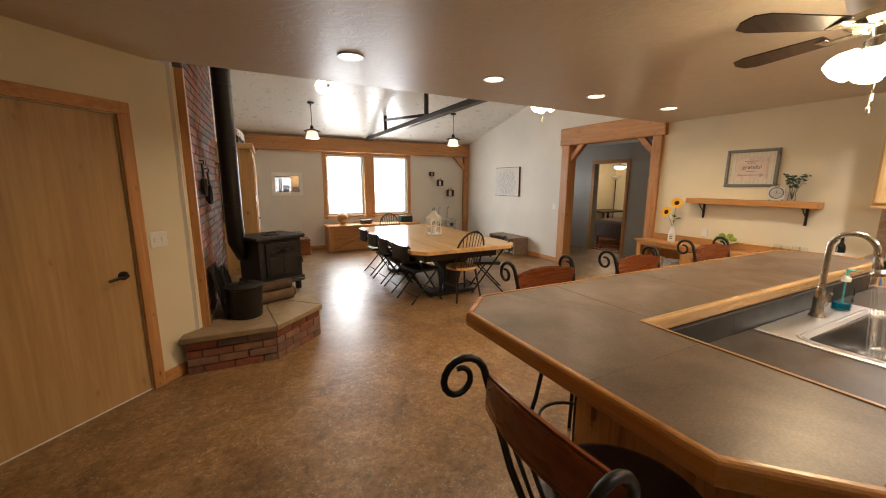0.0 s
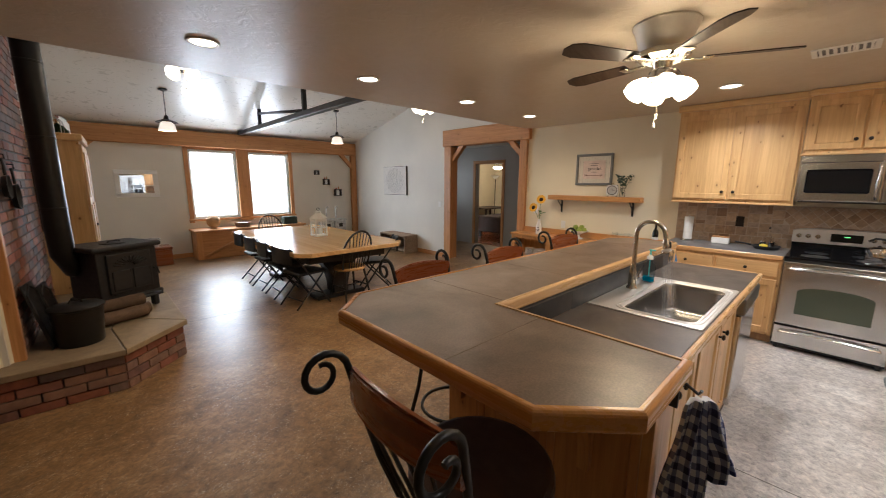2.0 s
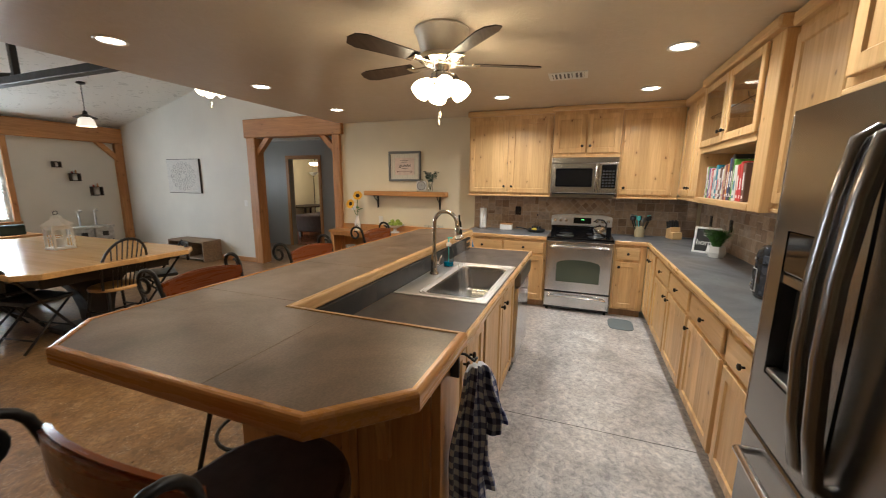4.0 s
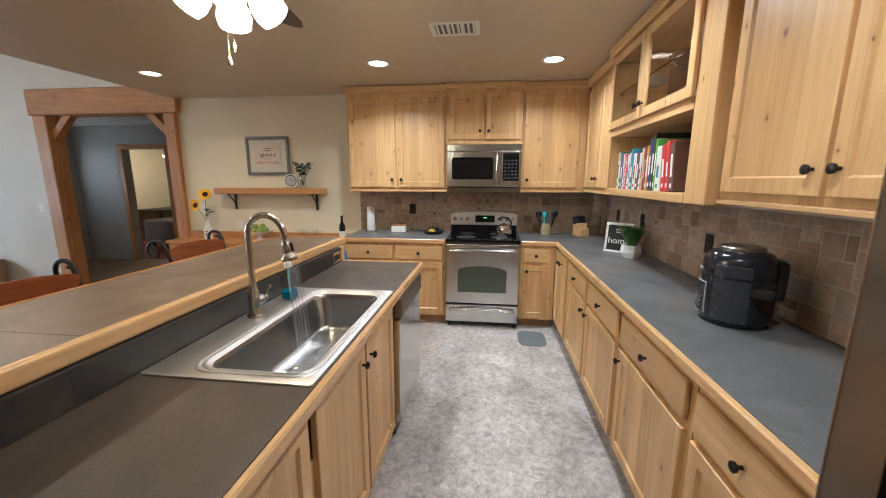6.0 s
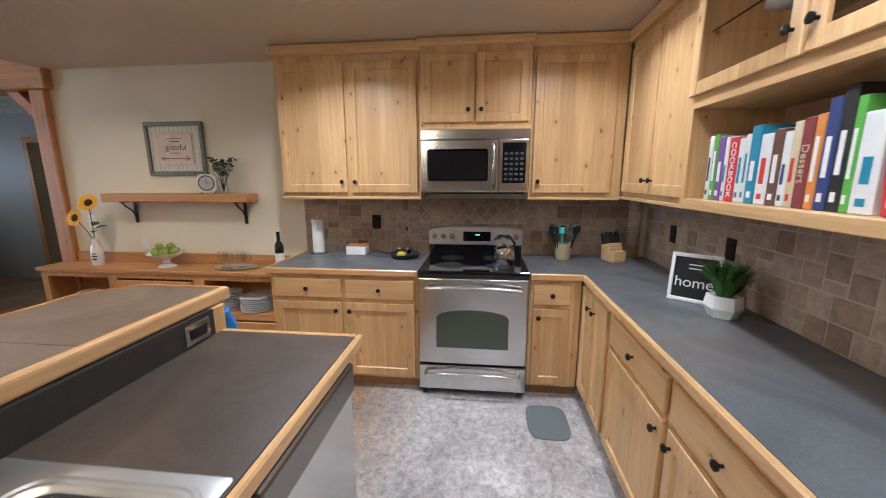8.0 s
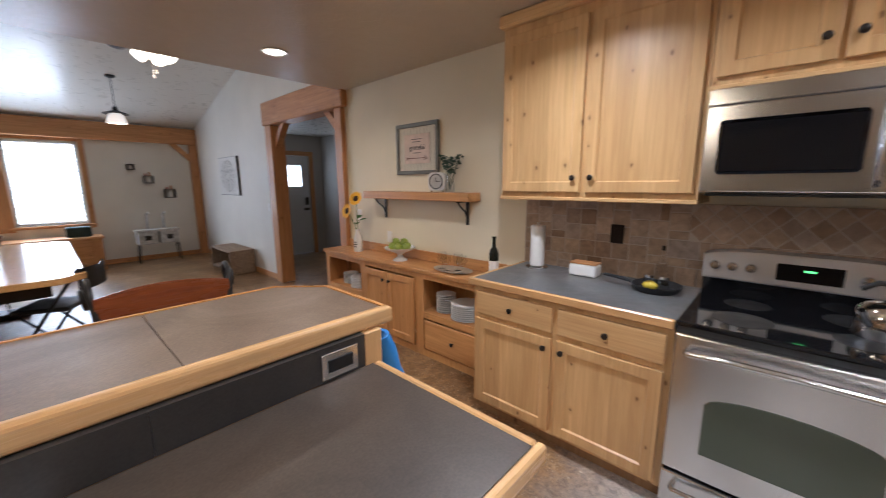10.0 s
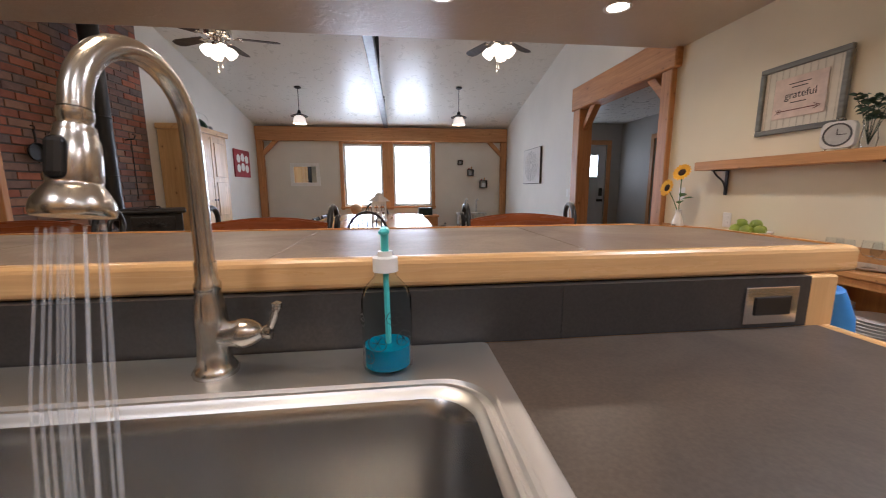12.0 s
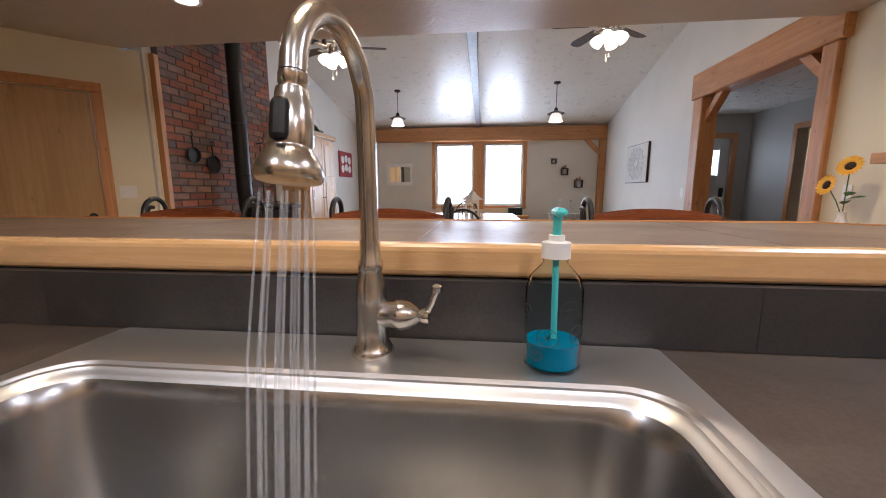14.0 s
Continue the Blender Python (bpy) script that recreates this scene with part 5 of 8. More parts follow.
# ---- bar stools ----
def bar_stool(m, label):
    t = thing("bar_stool", m, label, "bar stool", "bar stools")
    seat = [(0.235 * math.cos(radians(a)) * (1 if math.sin(radians(a)) > 0 else 0.95), 0.04 + 0.235 * math.sin(radians(a))) for a in range(0, 360, 12)]
    part("seat", slab(bmesh.new(), seat, 0.66, 0.735, 0.03, 3), leather, t, "dark brown leather seat")
    part("seat_ring", slab(bmesh.new(), [(x * 0.9, y * 0.9) for x, y in seat], 0.62, 0.66), black_iron, t)
    for s in (-1, 1):
        top = Vector((s * 0.228, -0.285, 1.075))
        pts = [Vector((s * 0.15, -0.17, 0.63)), Vector((s * 0.19, -0.215, 0.78)), Vector((s * 0.215, -0.255, 0.95)), top]
        cy, cz, r0 = top.y - 0.072, top.z - 0.004, 0.072
        for i in range(1, 22):
            a = radians(i * 22)
            r = r0 * (1 - 0.032 * i)
            pts.append(Vector((s * (0.228 + 0.0012 * i), cy + r * math.cos(a), cz + r * math.sin(a))))
        part("scroll_arm", tube(bmesh.new(), pts, 0.0115, 10, 0.008), black_iron, t, "black iron upright ending in a scroll")
    bm = bmesh.new()
    rows = []
    for i in range(13):
        u = -1 + 2 * i / 12
        y = -0.275 - 0.035 * (1 - u * u)
        hi = 1.075 + 0.022 * (1 - u * u)
        rows.append([bm.verts.new((u * 0.222, y + dy, z)) for dy, z in ((0.011, 0.965), (0.011, hi), (-0.011, hi), (-0.011, 0.965))])
    for a, b in zip(rows, rows[1:]):
        for k in range(4):
            bm.faces.new((a[k], a[(k + 1) % 4], b[(k + 1) % 4], b[k]))
    bm.faces.new(rows[0]), bm.faces.new(rows[-1])
    bmesh.ops.bevel(bm, geom=[e for e in bm.edges if abs(e.verts[0].co.x - e.verts[1].co.x) > 0.01], offset=0.006, segments=2, affect="EDGES")
    part("crest_rail", bm, cherry, t, "curved cherry crest rail")
    for i in range(5):
        u = -0.66 + 0.33 * i
        part("spindle", tube(bmesh.new(), [(u * 0.16, -0.185, 0.65), (u * 0.2, -0.25, 0.82), (u * 0.215, -0.275 - 0.035 * (1 - u * u), 0.97)], 0.006, 8), black_iron, t)
    for sx in (-1, 1):
        for sy in (-1, 1):
            part("leg", tube(bmesh.new(), [(sx * 0.12, sy * 0.12, 0.62), (sx * 0.15, sy * 0.15, 0.35), (sx * 0.21, sy * 0.21, 0.0)], 0.0125, 10), black_iron, t)
    ring = [(0.19 * math.cos(radians(a)), 0.19 * math.sin(radians(a)), 0.24) for a in range(0, 361, 15)]
    part("foot_ring", tube(bmesh.new(), ring, 0.010, 8), black_iron, t)
    return t


stool = bar_stool(pose(1.56, 1.49, 0, 0, 0, -90), "scroll-backed iron bar stool with cherry rail at the island's end")
for x, y, r in ((2.29, 2.30, 180), (3.13, 2.29, 180), (4.13, 2.34, 176)):
    s2 = copy_thing(stool, pose(x, y, 0, 0, 0, r))
    tagged(s2, "scroll-backed iron bar stool with cherry rail along the bar")

# checked towel on the island
w = thing("dish_towel", pose(2.10, 1.03, 0.94, 0, 0, -42), "blue and white checked dish towel hanging on the island", "towel")
check = material("blue_checked_cotton", (0.7, 0.7, 0.72), 0.9)
n = Nodes(check)
uvn = n.tree.nodes.new("ShaderNodeUVMap")
sx = n.add("ShaderNodeSeparateXYZ", Vector=uvn.outputs[0])


def stripe(sock):
    a = n.add("ShaderNodeMath", i0=sock, i1=1.0)
    a.operation = "FRACT"
    b_ = n.add("ShaderNodeMath", i0=a.outputs[0], i1=0.5)
    b_.operation = "GREATER_THAN"
    return b_.outputs[0]


both = n.add("ShaderNodeMath", i0=stripe(sx.outputs["X"]), i1=stripe(sx.outputs["Y"]))
both.operation = "ADD"
half = n.add("ShaderNodeMath", i0=both.outputs[0], i1=0.5)
half.operation = "MULTIPLY"
n.color(n.ramp(half.outputs[0], (0.0, (0.66, 0.66, 0.68)), (0.5, (0.18, 0.20, 0.33)), (1.0, (0.025, 0.032, 0.10))))
n.bump(n.noise(n.co, 300, 2), 0.2, 0.001)


def drape(name, top, low, length, folds, depth, cloth, phase):
    """A gathered cloth: a pleated front sheet closed by a flatter back one, widening as it falls."""
    bm = bmesh.new()
    uv = bm.loops.layers.uv.new("UVMap")
    NU, NV = 56, 30
    grid = []
    for j in range(NV + 1):
        v = j / NV
        k = v ** 0.65
        x0, x1 = top[0] + (low[0] - top[0]) * k, top[1] + (low[1] - top[1]) * k
        row = []
        for i in range(2 * NU):
            u = i / NU if i < NU else (2 * NU - i) / NU
            x = x0 + (x1 - x0) * u + 0.010 * math.sin(7 * v + phase) * v + 0.006 * math.sin(5.0 * u + 9 * v)
            fold = math.sin(2 * math.pi * folds * u + phase + 1.6 * v) + 0.45 * math.sin(2 * math.pi * folds * 1.9 * u + 2.2 * phase - v)
            belly = math.sin(math.pi * u) ** 0.6
            y = -depth * (0.5 + 0.5 * k) * belly - 0.016 * fold * (0.45 + 0.55 * k) if i < NU else 0.012 * math.sin(math.pi * u) - 0.004 * fold
            z = -length * v * (1 + 0.05 * math.sin(3.4 * u + phase) * v) - 0.018 * (1 - v) * (2 * u - 1) ** 2
            row.append(bm.verts.new((x, y, z)))
        grid.append(row)
    for j in range(NV):
        for i in range(2 * NU):
            i2 = (i + 1) % (2 * NU)
            f = bm.faces.new((grid[j][i], grid[j][i2], grid[j + 1][i2], grid[j + 1][i]))
            f.smooth = True
            for lp, (u, v) in zip(f.loops, ((i, j), (i + 1, j), (i + 1, j + 1), (i, j + 1))):
                lp[uv].uv = (u / NU * cloth / 0.046, v / NV * length / 0.046)
    bm.faces.new(grid[0])
    bm.faces.new(grid[-1][::-1])
    part(name, bm, check, w)


drape("long_fall", (-0.042, 0.038), (-0.115, 0.085), 0.53, 3.0, 0.040, 0.36, 0.4)
drape("short_fall", (0.000, 0.060), (0.030, 0.135), 0.27, 1.6, 0.045, 0.20, 2.1)
part("hook", tube(bmesh.new(), [(-0.05, 0.060, 0.03), (-0.02, 0.03, 0.028), (0.0, 0.0, 0.012), (0.0, -0.012, 0.03)], 0.005, 8), black_iron, w, "black iron towel hook")
g = thing("cleaning_glove", pose(4.585, 1.80, 0.875, 0, -16, 0), "blue rubber glove hanging at the island's end", "glove")
rubber = plain("blue_rubber", (0.04, 0.21, 0.55), 0.5)
bm = bmesh.new()
lathe(bm, [(0.0001, 0.03), (0.035, 0.02), (0.045, -0.03), (0.04, -0.09), (0.05, -0.13), (0.045, -0.17), (0.02, -0.19), (0.0001, -0.195)], (0.03, 0.0, 0.05), 14)
bm.transform(Matrix.Diagonal((0.6, 1, 1, 1)))
g.scale = (1.5, 1.25, 1.35)
part("palm", bm, rubber, g)
part("hook", tube(bmesh.new(), [(-0.022, 0, 0.07), (0.012, 0, 0.066), (0.02, 0, 0.078)], 0.004, 6), black_iron, g, "small iron hook")
for k in range(4):
    part("finger", tube(bmesh.new(), [(0.02, -0.035 + 0.022 * k, -0.11), (0.02, -0.045 + 0.026 * k, -0.16), (0.025, -0.05 + 0.028 * k, -0.19 - 0.01 * (k % 2))], 0.011, 8, 0.008), rubber, g)

# ---- brick chimney, hearth and stove ----
ch = thing("chimney", pose(XW(4.70), 4.70, 0, 0, 0, -2.5), "red and brown brick chimney wall behind the stove", "chimney", kind="structure")
CH_L, CH_H = 1.83, 3.9
part("core", Bm((-0.02, 0.0, 0, 0.055, CH_L, CH_H)), mortar, ch)
part("corner_trim", Bm((-0.03, -0.055, 0.33, 0.075, -0.001, ZC - 0.002), bevel=0.004), fir_z, ch, "knotty fir corner trim")
hearth_out = [(0.16, 4.44), (0.85, 4.42), (1.29, 4.84), (1.29, 6.02), (0.93, 6.62), (0.36, 6.66)]
he = thing("hearth", pose(0, 0, 0), "raised brick hearth with a flagstone top", "hearth")
part("core", slab(bmesh.new(), inset(hearth_out, 0.03), 0.0, 0.283), mortar, he)

st = thing("wood_stove", pose(0.90, 5.62, 0.335, 0, 0, 28), "black cast-iron wood stove with a long stovepipe", "wood stove")
part("leg", Bm((-0.25, -0.20, 0, -0.19, -0.14, 0.12), bevel=0.012), cast_iron, st)
part("leg", Bm((0.19, -0.20, 0, 0.25, -0.14, 0.12), bevel=0.012), cast_iron, st)
part("leg", Bm((-0.25, 0.14, 0, -0.19, 0.20, 0.12), bevel=0.012), cast_iron, st)
part("leg", Bm((0.19, 0.14, 0, 0.25, 0.20, 0.12), bevel=0.012), cast_iron, st)
bm = Bm((-0.28, -0.23, 0.12, 0.28, 0.23, 0.17), bevel=0.015, seg=2)
box(bm, -0.26, -0.21, 0.16, 0.26, 0.21, 0.62, 0.01, 2)
part("body", bm, cast_iron, st)
part("top_plate", Bm((-0.30, -0.25, 0.62, 0.30, 0.25, 0.665), bevel=0.018, seg=3), cast_iron, st)
part("ash_lip", Bm((-0.22, -0.32, 0.13, 0.22, -0.22, 0.155), bevel=0.01), cast_iron, st)
d = part("stove_door", Bm((-0.19, -0.235, 0.21, 0.19, -0.208, 0.59), bevel=0.01, seg=2), cast_iron, st)
for x0, x1 in ((-0.165, -0.01), (0.01, 0.165)):
    part("door_panel", Bm((x0, -0.245, 0.24, x1, -0.234, 0.43), bevel=0.008, seg=2), cast_iron, d)
for a in range(15, 166, 15):
    part("sunray", tube(bmesh.new(), [(0.03 * math.cos(radians(a)), -0.24, 0.46 + 0.03 * math.sin(radians(a))), (0.15 * math.cos(radians(a)), -0.24, 0.46 + 0.10 * math.sin(radians(a)))], 0.006, 6), cast_iron, d)
part("latch", tube(bmesh.new(), [(0.20, -0.235, 0.40), (0.215, -0.27, 0.40), (0.215, -0.29, 0.34)], 0.008, 8), cast_iron, d)
part("top_handle", tube(bmesh.new(), [(-0.05, -0.02, 0.666), (-0.03, -0.02, 0.69), (0.05, -0.02, 0.69), (0.07, -0.02, 0.666)], 0.008, 8), cast_iron, st)
part("cooking_lid", lathe(bmesh.new(), [(0.10, 0.664), (0.10, 0.672), (0.085, 0.675), (0.0001, 0.675)], (0.0, -0.02, 0), 24), cast_iron, st)
inv = (pose(0.90, 5.62, 0.335, 0, 0, 28)).inverted()
bm = tube(bmesh.new(), [inv @ Vector(p) for p in ((0.72, 5.70, 0.75), (0.62, 5.60, 0.80), (0.565, 5.54, 0.95), (0.56, 5.53, 1.2), (0.56, 5.53, 3.85))], 0.088, 20)
for zz in (1.02, 1.62, 2.22, 2.85):
    lathe(bm, [(0.086, zz - 0.012), (0.092, zz - 0.006), (0.092, zz + 0.006), (0.086, zz + 0.012)], tuple(inv @ Vector((0.56, 5.53, 0.335))), 20)
part("stovepipe", bm, black_iron, st, "matt black stovepipe")

k = thing("ash_bucket", pose(0.62, 4.80, 0.335), "black metal ash bucket with a lid and bail", "bucket")
part("pail", lathe(bmesh.new(), [(0.0001, 0), (0.135, 0), (0.14, 0.01), (0.158, 0.28), (0.166, 0.285), (0.166, 0.292)], seg=28), black_iron, k)
part("lid", lathe(bmesh.new(), [(0.168, 0.286), (0.17, 0.30), (0.15, 0.312), (0.05, 0.325), (0.0001, 0.326)], seg=28), black_iron, k)
part("lid_handle", tube(bmesh.new(), [(-0.04, 0, 0.32), (-0.03, 0, 0.345), (0.03, 0, 0.345), (0.04, 0, 0.32)], 0.006, 8), black_iron, k)
for x, y, z, l, r in ((0.88, 5.14, 0.395, 0.40, 0.06), (0.90, 5.23, 0.39, 0.42, 0.055), (0.87, 5.19, 0.495, 0.40, 0.058)):
    bark = bpy.data.materials.get("split_log_bark") or stone("split_log_bark", [(0.10, 0.06, 0.035), (0.14, 0.085, 0.05)], 0.85, 12, 0.8, 40)
    t = thing("firewood_log", pose(x, y, z, 0, 0, 20), "brown split firewood log on the hearth", "log", "firewood")
    part("bark", lathe(bmesh.new(), [(0.0001, -l / 2), (r * 0.95, -l / 2), (r, -l / 4), (r * 0.93, 0.0), (r * 1.02, l / 4), (r * 0.95, l / 2), (0.0001, l / 2)], seg=12, axis="x"), bark, t)
    part("cut_end", lathe(bmesh.new(), [(r * 0.86, l / 2 + 0.001), (0.0001, l / 2 + 0.002)], seg=12, axis="x"), alder_x, t, "pale sawn end")
for x, y, h, lean in ((0.385, 4.86, 0.52, 12), (0.42, 5.08, 0.46, 11)):
    t = thing("grate_panel", pose(x + 0.10, y, 0.335, 0, -lean, -10), "black iron grate panel leaning on the brick", "grate")
    part("frame", Bm((-0.012, -0.11, 0, 0.0, 0.11, h), bevel=0.004), black_iron, t)
    part("rim", tube(bmesh.new(), [(0.004, -0.10, 0.02), (0.004, -0.10, h - 0.08), (0.004, 0, h - 0.015), (0.004, 0.10, h - 0.08), (0.004, 0.10, 0.02)], 0.008, 8), black_iron, t)


def skillet(y, z, r, label):
    m = pose(XW(y) + 0.078, y, z, 0, 0, -2.5)
    t = thing("skillet", m, label, "pan", "hanging pans")
    part("pan", lathe(bmesh.new(), [(0.0001, 0.0), (r * 0.86, 0.0), (r, 0.03), (r * 1.03, 0.032), (r * 0.99, 0.034), (r * 0.84, 0.006), (0.0001, 0.006)], seg=24, axis="x"), cast_iron, t)
    part("handle", tube(bmesh.new(), [(0.02, 0, r), (0.02, 0, r + 0.06), (0.015, 0, r + 0.12)], 0.009, 8), cast_iron, t)
    part("hook", tube(bmesh.new(), [(-0.005, 0, r + 0.15), (0.03, 0, r + 0.145), (0.03, 0, r + 0.115)], 0.005, 6), black_iron, t)


skillet(4.98, 1.55, 0.085, "small cast-iron skillet hanging on the brick")
skillet(5.26, 1.47, 0.10, "cast-iron skillet hanging on the brick")
t = thing("iron_trivet", pose(XW(6.1) + 0.075, 6.10, 1.80, 0, 0, -2.5), "black iron bracket with a hanging poker on the brick", "fire tool")
part("bracket", tube(bmesh.new(), [(0, 0, 0), (0.10, 0, 0.01), (0.12, 0, 0.05), (0.09, 0, 0.07)], 0.008, 8), black_iron, t)
part("poker", tube(bmesh.new(), [(0.03, 0.05, 0), (0.03, 0.05, -0.7)], 0.006, 8), black_iron, t)

# ---- dining table and chairs ----
TX0, TX1, TY0, TY1, TZ = 2.47, 4.04, 4.99, 7.85, 0.76
ch_ = 0.15
tb = thing("dining_table", pose((TX0 + TX1) / 2, (TY0 + TY1) / 2, 0), "large pale wooden table with clipped corners and black pedestals", "table")
hx, hy = (TX1 - TX0) / 2, (TY1 - TY0) / 2
part("tabletop", slab(bmesh.new(), [(-hx + ch_, -hy), (hx - ch_, -hy), (hx, -hy + ch_), (hx, hy - ch_), (hx - ch_, hy), (-hx + ch_, hy), (-hx, hy - ch_), (-hx, -hy + ch_)], TZ - 0.055, TZ, 0.008, 2), table_wood, tb)
part("apron", Bm((-hx + 0.22, -hy + 0.25, TZ - 0.19, hx - 0.22, hy - 0.25, TZ - 0.056), bevel=0.004), black_paint, tb)
for sy in (-1, 1):
    y0 = sy * 0.80
    for sx in (-1, 1):
        # a curved trestle leg that narrows from the apron to the foot
        prof = [(0.10, 0.06)] + [(0.10 + 0.30 * (1 - math.cos(radians(a))), 0.06 + 0.51 * math.sin(radians(a))) for a in range(15, 91, 15)] + [(0.16, TZ - 0.19), (0.0, TZ - 0.25), (0.0, 0.06)]
        bm = bmesh.new()
        lo = [bm.verts.new((sx * u, y0 - 0.11, z)) for u, z in prof]
        hi = [bm.verts.new((sx * u, y0 + 0.11, z)) for u, z in prof]
        bm.faces.new(lo), bm.faces.new(hi[::-1])
        for i in range(len(prof)):
            j = (i + 1) % len(prof)
            bm.faces.new((lo[i], hi[i], hi[j], lo[j]))
        part("pedestal", bm, black_paint, tb)
    part("foot", Bm((-0.36, y0 - 0.14, 0, 0.36, y0 + 0.14, 0.06), bevel=0.01), black_paint, tb)

la = thing("lantern", pose(3.36, 6.35, TZ), "white openwork metal lantern on the table", "lantern")
part("base", Bm((-0.10, -0.10, 0, 0.10, 0.10, 0.025), bevel=0.005), white_paint, la)
for sx in (-1, 1):
    for sy in (-1, 1):
        part("post", Bm((sx * 0.085 - 0.01, sy * 0.085 - 0.01, 0.025, sx * 0.085 + 0.01, sy * 0.085 + 0.01, 0.27)), white_paint, la)
for a in range(4):
    m = Matrix.Rotation(a * math.pi / 2, 4, "Z")
    bm = Bm((-0.09, -0.089, 0.235, 0.09, -0.083, 0.275), (-0.004, -0.088, 0.025, 0.004, -0.084, 0.24), (-0.08, -0.088, 0.13, 0.08, -0.084, 0.14))
    tube(bm, [(-0.04 + 0.035 * math.cos(radians(q)), -0.086, 0.19 + 0.045 * math.sin(radians(q))) for q in range(0, 181, 30)], 0.004, 5)
    tube(bm, [(0.04 + 0.035 * math.cos(radians(q)), -0.086, 0.19 + 0.045 * math.sin(radians(q))) for q in range(0, 181, 30)], 0.004, 5)
    bm.transform(m)
    part("window_frame", bm, white_paint, la)
part("roof", lathe(bmesh.new(), [(0.15, 0.275), (0.145, 0.285), (0.06, 0.345), (0.05, 0.36), (0.055, 0.375), (0.02, 0.39), (0.0001, 0.395)], seg=4), white_paint, la)
part("ring", tube(bmesh.new(), [(0.022 * math.cos(radians(a)), 0, 0.415 + 0.022 * math.sin(radians(a))) for a in range(0, 361, 30)], 0.004, 6), black_iron, la)
part("candle", lathe(bmesh.new(), [(0.0001, 0.026), (0.035, 0.026), (0.035, 0.12), (0.0001, 0.12)], seg=14), white_plastic, la)


def windsor(m, label):
    t = thing("windsor_chair", m, label, "chair", "chairs round the table")
    seat = [(0.22 * math.cos(radians(a)), 0.205 * math.sin(radians(a))) for a in range(0, 360, 15)]
    part("seat", slab(bmesh.new(), seat, 0.43, 0.465, 0.01, 2), table_wood, t, "natural wood seat")
    hoop = [(-0.19, -0.14, 0.46)] + [(0.215 * math.cos(radians(a)), -0.16 - 0.10 * max(0.0, math.sin(radians(a))) - 0.04, 0.70 + 0.27 * math.sin(radians(a))) for a in range(180, -1, -15)] + [(0.19, -0.14, 0.46)]
    part("hoop", tube(bmesh.new(), hoop, 0.013, 8), black_paint, t, "black bent hoop back")
    for i in range(7):
        u = -0.75 + 0.25 * i
        zt = 0.70 + 0.27 * math.sqrt(max(0, 1 - (u * 0.93) ** 2))
        part("spindle", tube(bmesh.new(), [(u * 0.15, -0.165, 0.46), (u * 0.2, -0.20 - 0.10 * (zt - 0.7) / 0.27, zt)], 0.006, 6), black_paint, t)
    for sx in (-1, 1):
        for sy in (-1, 1):
            part("leg", tube(bmesh.new(), [(sx * 0.14, sy * 0.13, 0.435), (sx * 0.17, sy * 0.165, 0.22), (sx * 0.20, sy * 0.20, 0.0)], 0.016, 8, 0.012), black_paint, t)
        part("stretcher", tube(bmesh.new(), [(sx * 0.172, -0.168, 0.2), (sx * 0.172, 0.168, 0.2)], 0.010, 6), black_paint, t)
    part("stretcher", tube(bmesh.new(), [(-0.172, 0, 0.2), (0.172, 0, 0.2)], 0.010, 6), black_paint, t)
    return t


wc = windsor(pose(3.28, 5.30, 0, 0, 0, 4), "black hoop-back chair with a natural wood seat")
for x, y, r in ((3.22, 7.86, 180),):
    copy_thing(wc, pose(x, y, 0, 0, 0, r))


def folding_chair(m, label):
    t = thing("folding_chair", m, label, "chair", "chairs round the table")
    bm = Bm((-0.20, -0.19, 0.425, 0.20, 0.20, 0.465), bevel=0.018, seg=3)
    part("seat", bm, black_plastic, t, "padded black vinyl seat")
    bm = bmesh.new()
    rows = []
    for i in range(9):
        u = -1 + i / 4
        y = -0.30 - 0.03 * (1 - u * u)
        rows.append([bm.verts.new((u * 0.2, y + dy, z)) for dy, z in ((0.012, 0.60), (0.012, 0.78), (-0.012, 0.79), (-0.012, 0.60))])
    for a, b in zip(rows, rows[1:]):
        for q in range(4):
            bm.faces.new((a[q], a[(q + 1) % 4], b[(q + 1) % 4], b[q]))
    bm.faces.new(rows[0]), bm.faces.new(rows[-1])
    part("backrest", bm, black_plastic, t, "padded black backrest")
    for s in (-1, 1):
        part("front_leg", tube(bmesh.new(), [(s * 0.21, 0.23, 0), (s * 0.21, -0.05, 0.42), (s * 0.21, -0.29, 0.77), (s * 0.19, -0.305, 0.795)], 0.0125, 8), black_paint, t)
        part("rear_leg", tube(bmesh.new(), [(s * 0.19, -0.25, 0), (s * 0.19, 0.16, 0.43)], 0.0115, 8), black_paint, t)
    part("crossbar", tube(bmesh.new(), [(-0.21, 0.13, 0.15), (0.21, 0.13, 0.15)], 0.009, 6), black_paint, t)
    part("crossbar", tube(bmesh.new(), [(-0.19, -0.16, 0.095), (0.19, -0.16, 0.095)], 0.009, 6), black_paint, t)
    return t


fc = folding_chair(pose(2.74, 5.52, 0, 0, 0, -80), "black folding chair with padded seat")
for x, y, r in ((2.73, 6.12, -92), (2.73, 6.68, -88), (2.74, 7.26, -90), (3.82, 5.48, 62)):
    copy_thing(fc, pose(x, y, 0, 0, 0, r))

